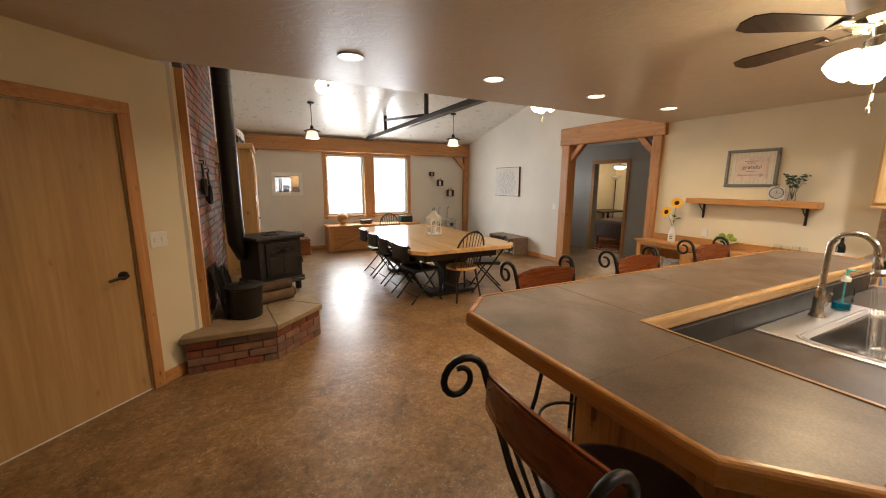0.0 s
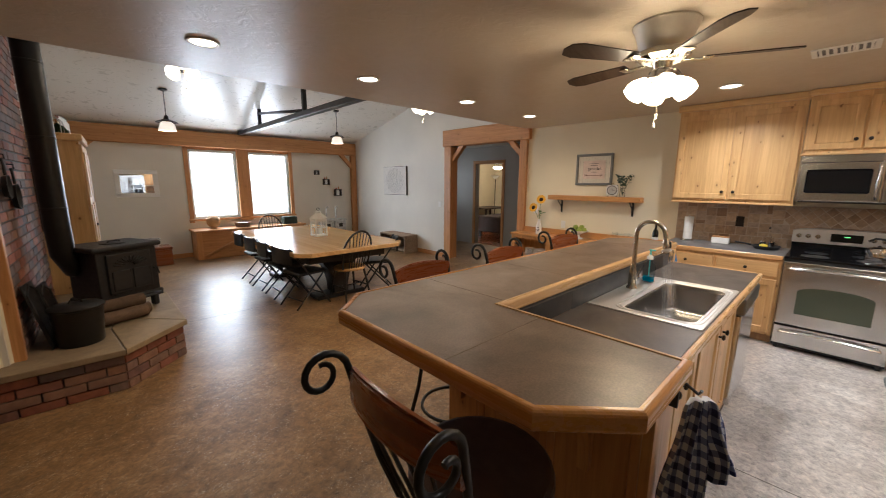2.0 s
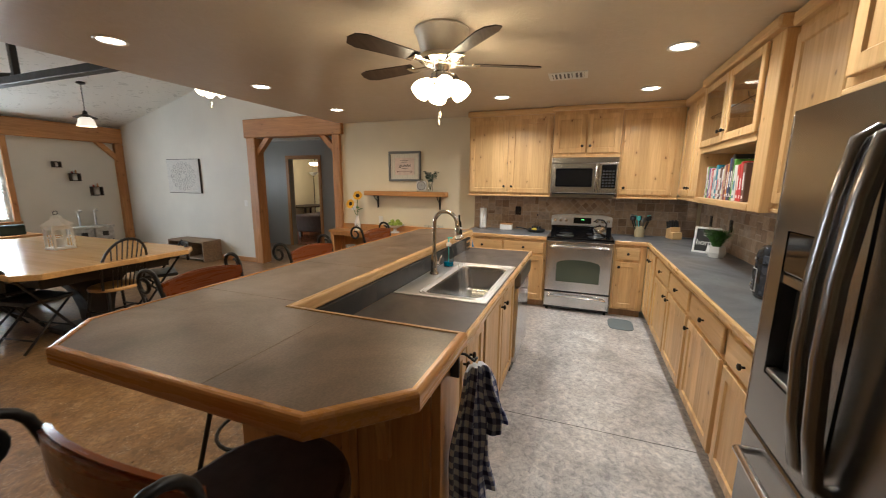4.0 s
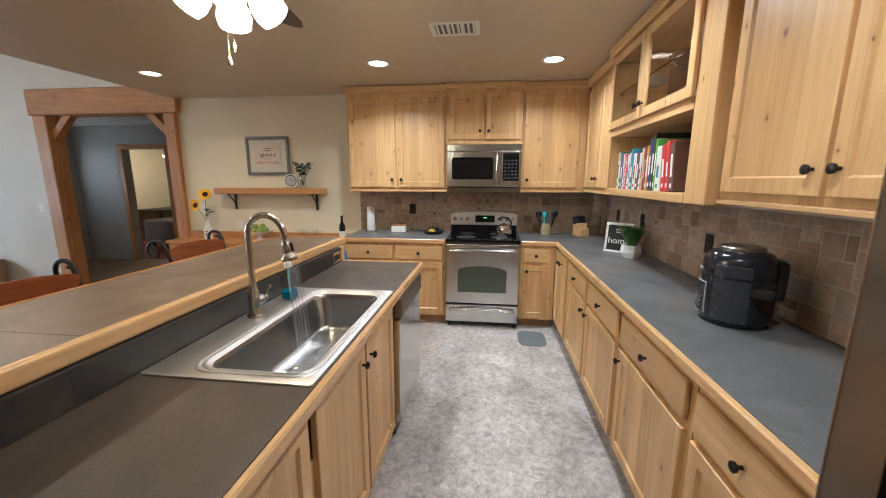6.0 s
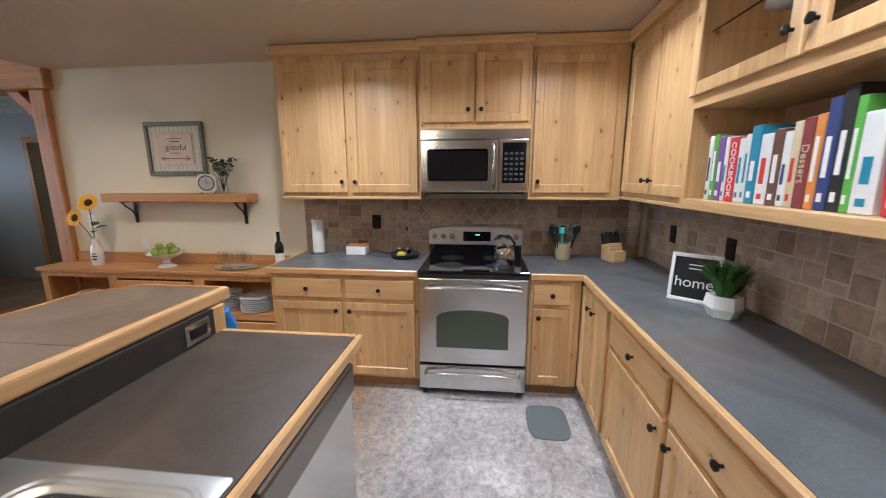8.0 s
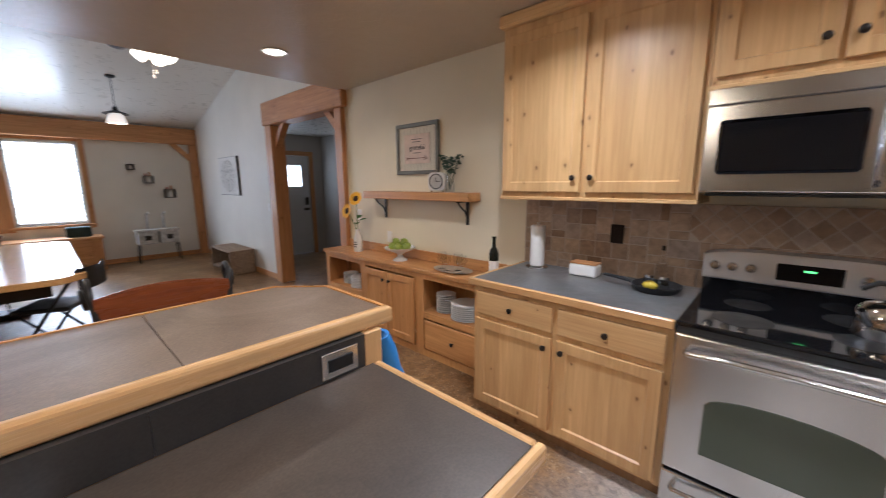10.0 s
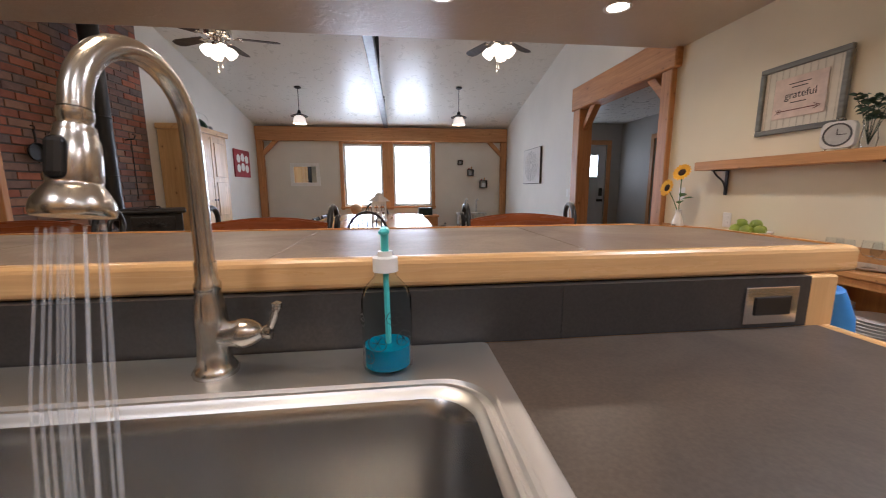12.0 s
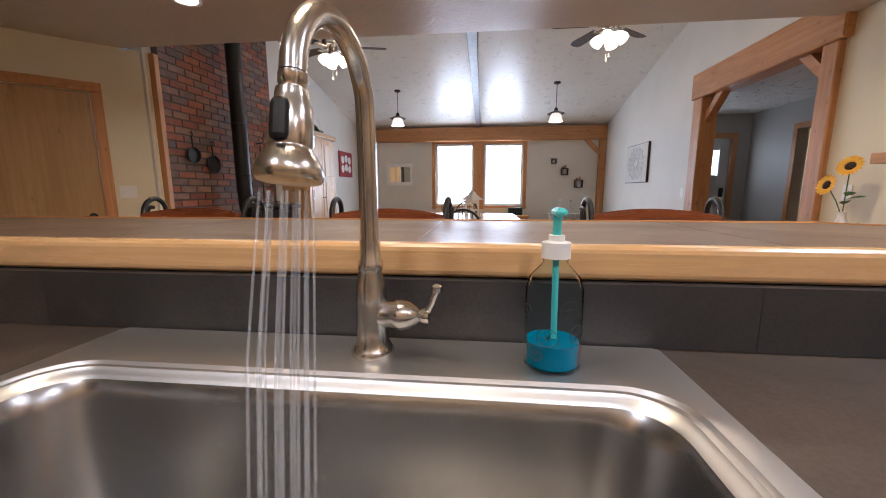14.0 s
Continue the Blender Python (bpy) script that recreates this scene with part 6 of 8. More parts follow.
# ---- steel truss and pendants ----
tr = thing("roof_truss", pose(3.38, 7.2, 0), "black steel truss under the sloped ceiling", "truss")
zc = lambda y: Z0 + RISE * (YF - y)
part("bottom_chord", Bm((-0.05, YE + 0.02 - 7.2, 2.585, 0.05, YF - 0.12 - 7.2, 2.665), bevel=0.004), black_paint, tr)
for y in (8.72, 6.67, 5.2):
    part("post", Bm((-0.03, y - 7.2 - 0.03, 2.665, 0.03, y - 7.2 + 0.03, zc(y) - 0.002), bevel=0.003), black_paint, tr)
for ya, yb in ((8.69, 6.70), (6.64, 5.23)):
    part("diagonal", tube(bmesh.new(), [(0, ya - 7.2, zc(ya) - 0.10), (0, yb - 7.2, 2.68)], 0.03, 4), black_paint, tr)


def pendant(x, y):
    z = zc(y)
    t = thing("pendant_lamp", pose(x, y, z), "black pendant lamp with a ribbed glass shade, lit", "pendant lamp", "pendant lamps")
    part("canopy", lathe(bmesh.new(), [(0.0001, 0.01), (0.06, 0.01), (0.06, -0.015), (0.02, -0.03), (0.0001, -0.03)], seg=18), black_iron, t)
    d = z - 2.62
    part("rod", tube(bmesh.new(), [(0, 0, 0), (0, 0, -d)], 0.006, 6), black_iron, t)
    part("cap", lathe(bmesh.new(), [(0.012, -d + 0.02), (0.03, -d), (0.035, -d - 0.04), (0.15, -d - 0.085), (0.153, -d - 0.095), (0.09, -d - 0.09), (0.04, -d - 0.07)], seg=24), black_iron, t)
    bm = lathe(bmesh.new(), [(0.06, -d - 0.085), (0.092, -d - 0.11), (0.125, -d - 0.225), (0.122, -d - 0.225), (0.089, -d - 0.112), (0.057, -d - 0.088)], seg=24)
    part("shade", bm, shade_pend, t, "glowing ribbed glass shade")
    part("bulb", lathe(bmesh.new(), [(0.012, -d - 0.07), (0.018, -d - 0.10), (0.034, -d - 0.145), (0.022, -d - 0.18), (0.0001, -d - 0.185)], seg=14), pend_glow, t, "glowing bulb")
    lamp("pendant_bulb", "POINT", pose(x, y, 2.40), 3.0, WARM, 0.04)


pendant(1.86, 8.46)
pendant(4.80, 8.34)

# ---- window bench and far-wall things ----
be = thing("window_bench", pose(3.40, 9.62, 0), "built-in knotty fir bench under the windows", "bench")
part("front", Bm((-1.12, 0.0, 0, 1.12, 0.025, 0.56), bevel=0.003), fir_x, be)
part("side", Bm((-1.12, 0.025, 0, -1.095, 0.51, 0.56)), fir_z, be)
part("side", Bm((1.095, 0.025, 0, 1.12, 0.51, 0.56)), fir_z, be)
part("seat_board", Bm((-1.15, -0.03, 0.56, 1.15, 0.515, 0.60), bevel=0.006), fir_x, be)
for x in (-1.07, -0.02, 1.03):
    part("stile", Bm((x - 0.05, -0.02, 0.0, x + 0.05, -0.0005, 0.56), bevel=0.003), fir_z, be)
for s in (-1, 1):
    part("cross_brace", tube(bmesh.new(), [(s * 1.0, -0.012, 0.06), (s * 0.05, -0.012, 0.50)], 0.03, 4), fir_x, be)
t = thing("globe_lamp", pose(2.66, 9.85, 0.60), "round tan ball ornament on the bench", "ornament")
part("ball", lathe(bmesh.new(), [(0.0001, 0.03)] + [(0.13 * math.sin(radians(a)), 0.15 - 0.13 * math.cos(radians(a))) for a in range(20, 180, 16)] + [(0.0001, 0.28)], seg=24), stone("cork_skin", [(0.45, 0.27, 0.12), (0.5, 0.31, 0.15)], 0.7, 16, 0.3, 30), t)
part("stand", lathe(bmesh.new(), [(0.0001, 0), (0.07, 0), (0.07, 0.015), (0.04, 0.035), (0.0001, 0.035)], seg=18), fir_z, t)
t = thing("basket", pose(3.22, 9.85, 0.60), "low dark woven basket on the bench", "basket")
part("bowl", lathe(bmesh.new(), [(0.0001, 0), (0.13, 0), (0.17, 0.10), (0.165, 0.10), (0.125, 0.012), (0.0001, 0.012)], seg=20), plain("dark_wicker", (0.12, 0.07, 0.04), 0.8, 0, 0.4, 60, 0.5), t)
part("cloth", lathe(bmesh.new(), [(0.0001, 0.09), (0.10, 0.09), (0.16, 0.085)], seg=20), white_plastic, t, "pale cloth lining")
t = thing("storage_bin", pose(4.25, 9.85, 0.60), "dark green fabric bin on the bench", "bin")
part("body", Bm((-0.16, -0.11, 0, 0.16, 0.11, 0.17), bevel=0.02, seg=2), plain("dark_green_cloth", (0.02, 0.035, 0.028), 0.9), t)

mi = thing("mirror", pose(1.51, YF, 1.54), "wall mirror in a wide white frame", "mirror")
part("frame", Bm((-0.33, -0.03, -0.26, 0.33, -0.001, -0.18), (-0.33, -0.03, 0.18, 0.33, -0.001, 0.26), (-0.33, -0.03, -0.18, -0.25, -0.001, 0.18), (0.25, -0.03, -0.18, 0.33, -0.001, 0.18), bevel=0.006), white_paint, mi)
part("glass", Bm((-0.25, -0.014, -0.18, 0.25, -0.01, 0.18)), material("mirror_silver", (0.85, 0.85, 0.85), 0.02, 1.0), mi, "silvered mirror glass")
espresso = plain("espresso_wood", (0.03, 0.018, 0.012), 0.5)
for x, z, h in ((5.12, 1.82, 0.055), (5.37, 1.585, 0.075), (5.69, 1.31, 0.09)):
    t = thing("shadow_box", pose(x, YF, z), "small dark square box shelf with little ornaments", "shelf", "square box shelves")
    part("frame", Bm((-h, -0.10, -h, h, -0.001, -h + 0.015), (-h, -0.10, h - 0.015, h, -0.001, h), (-h, -0.10, -h + 0.015, -h + 0.015, -0.001, h - 0.015), (h - 0.015, -0.10, -h + 0.015, h, -0.001, h - 0.015)), espresso, t)
    part("ornament", Bm((-h * 0.4, -0.06, -h + 0.016, h * 0.4, -0.04, h * 0.4), bevel=0.004), white_ceramic, t, "small pale ornament")
    if h > 0.06:
        part("figurine", lathe(bmesh.new(), [(0.0001, 0), (0.018, 0), (0.012, 0.03), (0.016, 0.05), (0.0001, 0.075)], (h * 0.3, -0.05, h), 10), fir_z, t)
        part("figurine", lathe(bmesh.new(), [(0.0001, 0), (0.015, 0), (0.017, 0.02), (0.0001, 0.05)], (-h * 0.5, -0.05, h), 10), plain("red_paint", (0.4, 0.05, 0.03), 0.5), t)
co = thing("washtub_stand", pose(5.34, 9.80, 0), "pale box planter stand with thin legs and bottles", "stand")
galv = plain("pale_galvanised", (0.55, 0.55, 0.54), 0.5, 0.4, 0.25, 18)
part("shelf", Bm((-0.34, -0.14, 0.60, 0.34, 0.14, 0.64), bevel=0.004), galv, co)
for s in (-1, 1):
    part("tub", Bm((s * 0.17 - 0.155, -0.13, 0.36, s * 0.17 + 0.155, 0.13, 0.60), bevel=0.012), galv, co)
    part("label_plate", Bm((s * 0.17 - 0.05, -0.135, 0.44, s * 0.17 + 0.05, -0.1305, 0.53)), black_plastic, co)
    part("spout", tube(bmesh.new(), [(s * 0.13, 0.05, 0.64), (s * 0.13, 0.05, 0.93), (s * 0.13 + 0.03, 0.03, 0.96), (s * 0.13 + 0.03, 0.01, 0.93)], 0.018, 8), galv, co)
    for yy in (-0.11, 0.11):
        part("leg", tube(bmesh.new(), [(s * 0.30, yy, 0.36), (s * 0.33, yy, 0.0)], 0.012, 8), black_iron, co)
ct = thing("wooden_crate", pose(6.03, 7.88, 0), "weathered grey-brown wooden crate bench by the wall", "crate")
crate_wood = wood("weathered_crate", (0.36, 0.27, 0.19), (0.2, 0.14, 0.1), "y", 0.7, 0.4)
part("top", Bm((-0.19, -0.48, 0.37, 0.2, 0.48, 0.40), bevel=0.004), crate_wood, ct)
part("end", Bm((-0.19, -0.48, 0, 0.2, -0.455, 0.37), bevel=0.003), crate_wood, ct)
part("end", Bm((-0.19, 0.455, 0, 0.2, 0.48, 0.37), bevel=0.003), crate_wood, ct)
part("divider", Bm((-0.18, -0.012, 0.05, 0.2, 0.012, 0.37)), crate_wood, ct)
part("back", Bm((0.185, -0.455, 0.05, 0.2, 0.455, 0.37)), crate_wood, ct)
part("bottom", Bm((-0.18, -0.455, 0.05, 0.185, 0.455, 0.075)), crate_wood, ct)

pl = thing("wall_plaque", pose(XR, 8.24, 1.625, 0, 0, -90), "square carved white wall panel in a dark frame", "wall art")
part("panel", Bm((-0.46, -0.035, -0.335, 0.46, -0.002, 0.335), bevel=0.004), espresso, pl)
part("face", Bm((-0.45, -0.040, -0.325, 0.45, -0.0352, 0.325)), plain("whitewashed_board", (0.66, 0.64, 0.60), 0.7, 0, 0.15, 30), pl, "whitewashed carved face")
carve = plain("carved_grey", (0.33, 0.32, 0.31), 0.7)
for r_, nn in ((0.09, 8), (0.17, 12), (0.25, 16)):
    for i in range(nn):
        a = 2 * math.pi * i / nn
        part("carved_petal", tube(bmesh.new(), [(1.25 * r_ * math.cos(a) + 0.035 * math.cos(radians(q)), -0.041, r_ * math.sin(a) + 0.035 * math.sin(radians(q))) for q in range(0, 361, 45)], 0.004, 4), carve, pl)

rs = thing("red_sign", pose(XW(9.28), 9.28, 1.73, 0, 0, 87.5), "red framed sign with white shapes", "sign")
part("frame", Bm((-0.34, -0.03, -0.27, 0.34, -0.002, 0.27), bevel=0.006), plain("red_board", (0.30, 0.02, 0.025), 0.6), rs)
for i in range(3):
    for j in range(2):
        part("white_patch", lathe(bmesh.new(), [(0.085, -0.032), (0.0001, -0.034)], (-0.18 + 0.18 * i, 0, -0.10 + 0.19 * j + 0.03 * (i % 2)), 9, "y"), white_paint, rs)

ar = thing("armoire", pose(XW(7.3) + 0.01, 7.28, 0, 0, 0, 87.5), "tall knotty pine cupboard with panelled doors", "cupboard")
part("body", Bm((-0.50, -0.42, 0.08, 0.50, -0.005, 2.03)), alder_z, ar)
part("base", Bm((-0.52, -0.44, 0, 0.52, -0.002, 0.08), bevel=0.006), alder_x, ar)
part("cornice", Bm((-0.54, -0.46, 2.03, 0.54, -0.002, 2.11), bevel=0.015, seg=2), alder_x, ar)
for s in (-1, 1):
    x0, x1 = (-0.47, -0.008) if s < 0 else (0.008, 0.47)
    dd_ = part("door", Bm((x0, -0.442, 0.12, x1, -0.421, 2.0), bevel=0.004), alder_z, ar)
    for z0, z1 in ((0.2, 0.72), (0.80, 1.32), (1.40, 1.92)):
        part("panel", Bm((x0 + 0.07, -0.452, z0, x1 - 0.07, -0.441, z1), bevel=0.009), alder_z, dd_)
    part("knob", lathe(bmesh.new(), [(0.006, -0.442), (0.016, -0.46), (0.0001, -0.468)], (-s * -0.04, 0, 1.05), 10, "y"), bronze, dd_)
t = thing("glass_lantern", pose(0.62, 7.45, 2.11), "glass cloche with greenery on the cupboard", "ornament")
part("cloche", lathe(bmesh.new(), [(0.11, 0.0), (0.11, 0.16), (0.08, 0.23), (0.03, 0.26), (0.0001, 0.265)], seg=20), clear_glass, t)
part("greenery", lathe(bmesh.new(), [(0.0001, 0.0), (0.07, 0.0), (0.085, 0.06), (0.05, 0.13), (0.0001, 0.17)], seg=9), plain("dark_moss", (0.03, 0.06, 0.025), 0.9, 0, 0.5, 40, 0.6), t)
t = thing("wire_basket", pose(0.60, 7.05, 2.11), "small wire house ornament on the cupboard", "ornament")
for i in range(8):
    a = 2 * math.pi * i / 8
    part("wire", tube(bmesh.new(), [(0.08 * math.cos(a), 0.08 * math.sin(a), 0), (0.08 * math.cos(a), 0.08 * math.sin(a), 0.14), (0.0, 0.0, 0.22)], 0.003, 5), galv, t)
t = thing("small_jar", pose(0.64, 7.68, 2.11), "small dark jar on the cupboard", "jar")
part("jar", lathe(bmesh.new(), [(0.0001, 0), (0.045, 0), (0.05, 0.08), (0.03, 0.10), (0.0001, 0.10)], seg=14), steel_dark, t)
t = thing("milk_can", pose(0.93, 9.55, 0), "old grey metal milk can on the floor", "milk can")
part("can", lathe(bmesh.new(), [(0.0001, 0), (0.15, 0), (0.155, 0.02), (0.155, 0.30), (0.14, 0.34), (0.09, 0.40), (0.085, 0.46), (0.115, 0.49), (0.115, 0.51), (0.05, 0.54), (0.0001, 0.545)], seg=22), plain("dull_tin", (0.16, 0.15, 0.14), 0.55, 0.6, 0.3, 9), t)
for s in (-1, 1):
    part("handle", tube(bmesh.new(), [(s * 0.14, 0, 0.33), (s * 0.18, 0, 0.38), (s * 0.11, 0, 0.44)], 0.008, 6), black_iron, t)
t = thing("trunk", pose(1.55, 9.72, 0), "red-brown wooden chest on the floor", "chest")
part("box", Bm((-0.30, -0.22, 0, 0.30, 0.22, 0.30), bevel=0.008), cherry, t)
part("lid", Bm((-0.31, -0.23, 0.302, 0.31, 0.23, 0.35), bevel=0.01), cherry, t)
t = thing("metal_pail", pose(1.55, 9.72, 0.35), "grey metal tub on the chest", "tub")
part("tub", lathe(bmesh.new(), [(0.0001, 0), (0.13, 0), (0.16, 0.15), (0.168, 0.155), (0.155, 0.15), (0.125, 0.01), (0.0001, 0.01)], seg=20), galv, t)

# bedroom glimpsed through the doorway
t = thing("bed", pose(10.0, 7.35, 0.012), "bed with a dark brown cover", "bed")
part("cover", Bm((-0.9, -0.8, 0.15, 0.9, 0.8, 0.62), bevel=0.06, seg=3), plain("brown_bedcover", (0.09, 0.06, 0.05), 0.9), t)
for sx in (-0.8, 0.8):
    for sy in (-0.7, 0.7):
        part("leg", Bm((sx - 0.04, sy - 0.04, 0, sx + 0.04, sy + 0.04, 0.15)), espresso, t)
t = thing("floor_lamp", pose(11.27, 9.2, 0.012), "slim floor lamp with an uplight bowl", "floor lamp")
part("base", lathe(bmesh.new(), [(0.0001, 0), (0.14, 0), (0.14, 0.02), (0.02, 0.04)], seg=18), black_iron, t)
part("pole", tube(bmesh.new(), [(0, 0, 0.03), (0, 0, 1.72)], 0.012, 8), black_iron, t)
part("shade", lathe(bmesh.new(), [(0.02, 1.70), (0.09, 1.74), (0.16, 1.82), (0.155, 1.82), (0.085, 1.75)], seg=18), white_plastic, t)
t = thing("desk", pose(10.62, 8.95, 0.012, 0, 0, 90), "dark desk with small clutter", "desk")
part("top", Bm((-0.4, -0.6, 0.72, 0.4, 0.6, 0.76), bevel=0.004), espresso, t)
for sx in (-0.36, 0.36):
    for sy in (-0.55, 0.55):
        part("leg", Bm((sx - 0.025, sy - 0.025, 0, sx + 0.025, sy + 0.025, 0.72)), espresso, t)
copy_thing(wc, pose(11.18, 8.62, 0.012, 0, 0, 60))
t = thing("hanging_light", pose(10.2, 8.26, 2.46), "white bowl light hanging from the bedroom ceiling, lit", "ceiling light")
part("rod", tube(bmesh.new(), [(0, 0, 0), (0, 0, -0.36)], 0.012, 8), nickel, t)
part("bowl", lathe(bmesh.new(), [(0.16, -0.38), (0.15, -0.43), (0.08, -0.47), (0.0001, -0.48)], seg=20), shade_glow, t)
part("rim", lathe(bmesh.new(), [(0.02, -0.34), (0.165, -0.36), (0.17, -0.38), (0.16, -0.385), (0.15, -0.36)], seg=20), nickel, t)


# ---- buffet and the wall above it ----
bu = thing("buffet", on_range_wall(4.56, 0, 5.97), "low honey-coloured wooden buffet with open shelves and doors", "buffet")
BW, BD = 2.34, 0.278
fir_h = wood("honey_alder", (0.64, 0.345, 0.130), (0.46, 0.225, 0.075), "z", 0.35, 0.5)
fir_hx = wood("honey_alder_long", (0.64, 0.345, 0.130), (0.46, 0.225, 0.075), "x", 0.35, 0.5)
part("top", Bm((-0.03, -0.03, 0.735, BW, BD, 0.77), bevel=0.005), fir_hx, bu)
part("upstand", Bm((0.0, BD - 0.02, 0.7705, BW, BD, 0.86), bevel=0.004), fir_hx, bu)
for x in (0.0, 0.70, 1.50, BW - 0.025):
    part("upright", Bm((x, 0, 0.0, x + 0.025, BD, 0.734)), fir_h, bu)
part("back", Bm((0.025, BD - 0.012, 0.05, BW - 0.025, BD, 0.734)), fir_h, bu)
part("face_frame", Bm((0.0, -0.012, 0.69, BW, -0.0005, 0.734), (0.0, -0.012, 0.0, 0.06, -0.0005, 0.69), (0.66, -0.012, 0.0, 0.74, -0.0005, 0.69), (1.46, -0.012, 0.0, 1.56, -0.0005, 0.69), (BW - 0.1, -0.012, 0.0, BW, -0.0005, 0.69), (0.06, -0.012, 0.0, BW - 0.1, -0.0005, 0.06)), fir_h, bu)
for x0, x1 in ((0.025, 0.70), (1.525, BW - 0.025)):
    part("shelf", Bm((x0, 0, 0.36, x1, BD - 0.012, 0.40)), fir_hx, bu)
    part("bottom", Bm((x0, 0, 0.06, x1, BD - 0.012, 0.08)), fir_hx, bu)
    part("shelf_edge", Bm((x0 + 0.04, -0.012, 0.345, x1 - 0.05, -0.0005, 0.40)), fir_hx, bu)
for x0, x1 in ((0.06, 0.66), (1.58, 2.23)):
    d = part("drawer", Bm((x0, -0.026, 0.08, x1, -0.012, 0.335), bevel=0.006), fir_hx, bu)
    knob(d, (x0 + x1) / 2, 0.21, -0.026)
for x0, x1, s in ((0.745, 1.095, 1), (1.105, 1.455, -1)):
    d = cab_door(bu, x0, x1, 0.08, 0.675, (x1 - 0.04 if s > 0 else x0 + 0.04, 0.60), mat=fir_h)
    d.location.y = -0.012


def plates(x, y, z, r, count, step, label, group):
    t = thing("plate_stack", pose(x, y, z), label, "plates", group)
    me = None
    for i in range(count):
        bm = lathe(bmesh.new(), [(0.0001, 0.002), (r * 0.55, 0.0), (r * 0.62, 0.004), (r, 0.014), (r * 0.99, 0.017), (r * 0.6, 0.008), (0.0001, 0.006)], seg=24)
        if me is None:
            me = mesh(bm, white_ceramic, "plate")
        else:
            bm.free()
        piece("plate", me, t, pose(0.0015 * math.sin(i * 2.3), 0.0015 * math.cos(i * 1.7), i * step))
    return t


plates(6.085, 2.62, 0.40, 0.135, 8, 0.0165, "stack of white dinner plates in the buffet", "plates in the buffet")
plates(6.085, 2.85, 0.40, 0.085, 9, 0.0185, "stack of white bowls in the buffet", "plates in the buffet")
plates(6.085, 4.05, 0.40, 0.130, 7, 0.0165, "stack of white plates in the buffet", "plates in the buffet")
plates(6.085, 4.27, 0.40, 0.08, 9, 0.013, "stack of white saucers in the buffet", "plates in the buffet")

sh = thing("wall_shelf", on_range_wall(3.99, 0, 6.09), "thick fir wall shelf on black iron brackets", "shelf")
part("board", Bm((0, 0, 1.338, 1.37, 0.157, 1.408), bevel=0.005), fir_hx, sh)
for x in (0.17, 1.24):
    bm = Bm((x - 0.013, 0.148, 1.14, x + 0.013, 0.157, 1.337), (x - 0.013, 0.02, 1.329, x + 0.013, 0.148, 1.337))
    tube(bm, [(x, 0.15, 1.19), (x, 0.12, 1.25), (x, 0.06, 1.295), (x, 0.03, 1.33)], 0.007, 8)
    part("bracket", bm, black_iron, sh, "black iron bracket")
fp = thing("framed_print", pose(XR, 3.337, 1.79, 0, 0, -90), "framed sign with cursive lettering and an arrow", "picture")
gframe = wood("grey_washed_frame", (0.25, 0.27, 0.27), (0.15, 0.165, 0.165), "x", 0.6, 0)
fw, fh = 0.275, 0.227
part("frame", Bm((-fw, -0.03, -fh, fw, -0.001, -fh + 0.035), (-fw, -0.03, fh - 0.035, fw, -0.001, fh), (-fw, -0.03, -fh + 0.035, -fw + 0.035, -0.001, fh - 0.035), (fw - 0.035, -0.03, -fh + 0.035, fw, -0.001, fh - 0.035), bevel=0.006), gframe, fp)
mat_board = part("mat_board", Bm((-fw + 0.035, -0.012, -fh + 0.035, fw - 0.035, -0.008, fh - 0.035)), plain("cream_beadboard", (0.68, 0.64, 0.54), 0.8, 0, 0.05), fp, "cream beadboard backing")
# Thin darker strips paint the shadow lines of the beadboard grooves.
for i in range(11):
    part("bead", Bm((-0.215 + i * 0.043, -0.0135, -fh + 0.036, -0.212 + i * 0.043, -0.0119, fh - 0.036)), plain("bead_shadow", (0.5, 0.46, 0.38), 0.8) if i == 0 else bpy.data.materials["bead_shadow"], mat_board)
pp = part("plaque", Bm((-0.165, -0.02, -0.13, 0.165, -0.0137, 0.13), bevel=0.002), plain("pink_cream_board", (0.70, 0.57, 0.49), 0.7), fp, "pinkish cream plaque")
ink = plain("dark_ink", (0.04, 0.03, 0.03), 0.7)


def lettering(text, size, m, mat, parent, name="lettering", label=""):
    cu = bpy.data.curves.new(name, "FONT")
    cu.body, cu.size, cu.extrude = text, size, 0.0006
    cu.align_x, cu.align_y = "CENTER", "CENTER"
    tmp = new(name, cu)
    bpy.context.view_layer.update()
    me = bpy.data.meshes.new_from_object(tmp.evaluated_get(bpy.context.evaluated_depsgraph_get()))
    bpy.data.objects.remove(tmp)
    me.materials.clear()
    me.materials.append(mat)
    ob = new(name, me)
    ob.parent = parent
    ob.matrix_local = m
    return tagged(ob, label) if label else ob


lettering("grateful", 0.066, pose(0.01, -0.0212, 0.012, 90), ink, pp, "lettering", "dark word on the plaque")
for z, w_ in ((0.085, 0.07), (0.062, 0.05), (-0.035, 0.05)):
    part("text_line", Bm((-w_, -0.0208, z - 0.0028, w_, -0.0201, z + 0.0028)), ink, pp)
bm = Bm((-0.13, -0.021, -0.085, 0.12, -0.0201, -0.079))
tube(bm, [(0.10, -0.0206, -0.066), (0.14, -0.0206, -0.082), (0.10, -0.0206, -0.098)], 0.003, 4)
for q in (-0.13, -0.115, -0.10):
    tube(bm, [(q - 0.012, -0.0206, -0.067), (q, -0.0206, -0.082), (q - 0.012, -0.0206, -0.097)], 0.0018, 4)
part("arrow", bm, plain("brown_ink", (0.14, 0.04, 0.03), 0.7), pp)

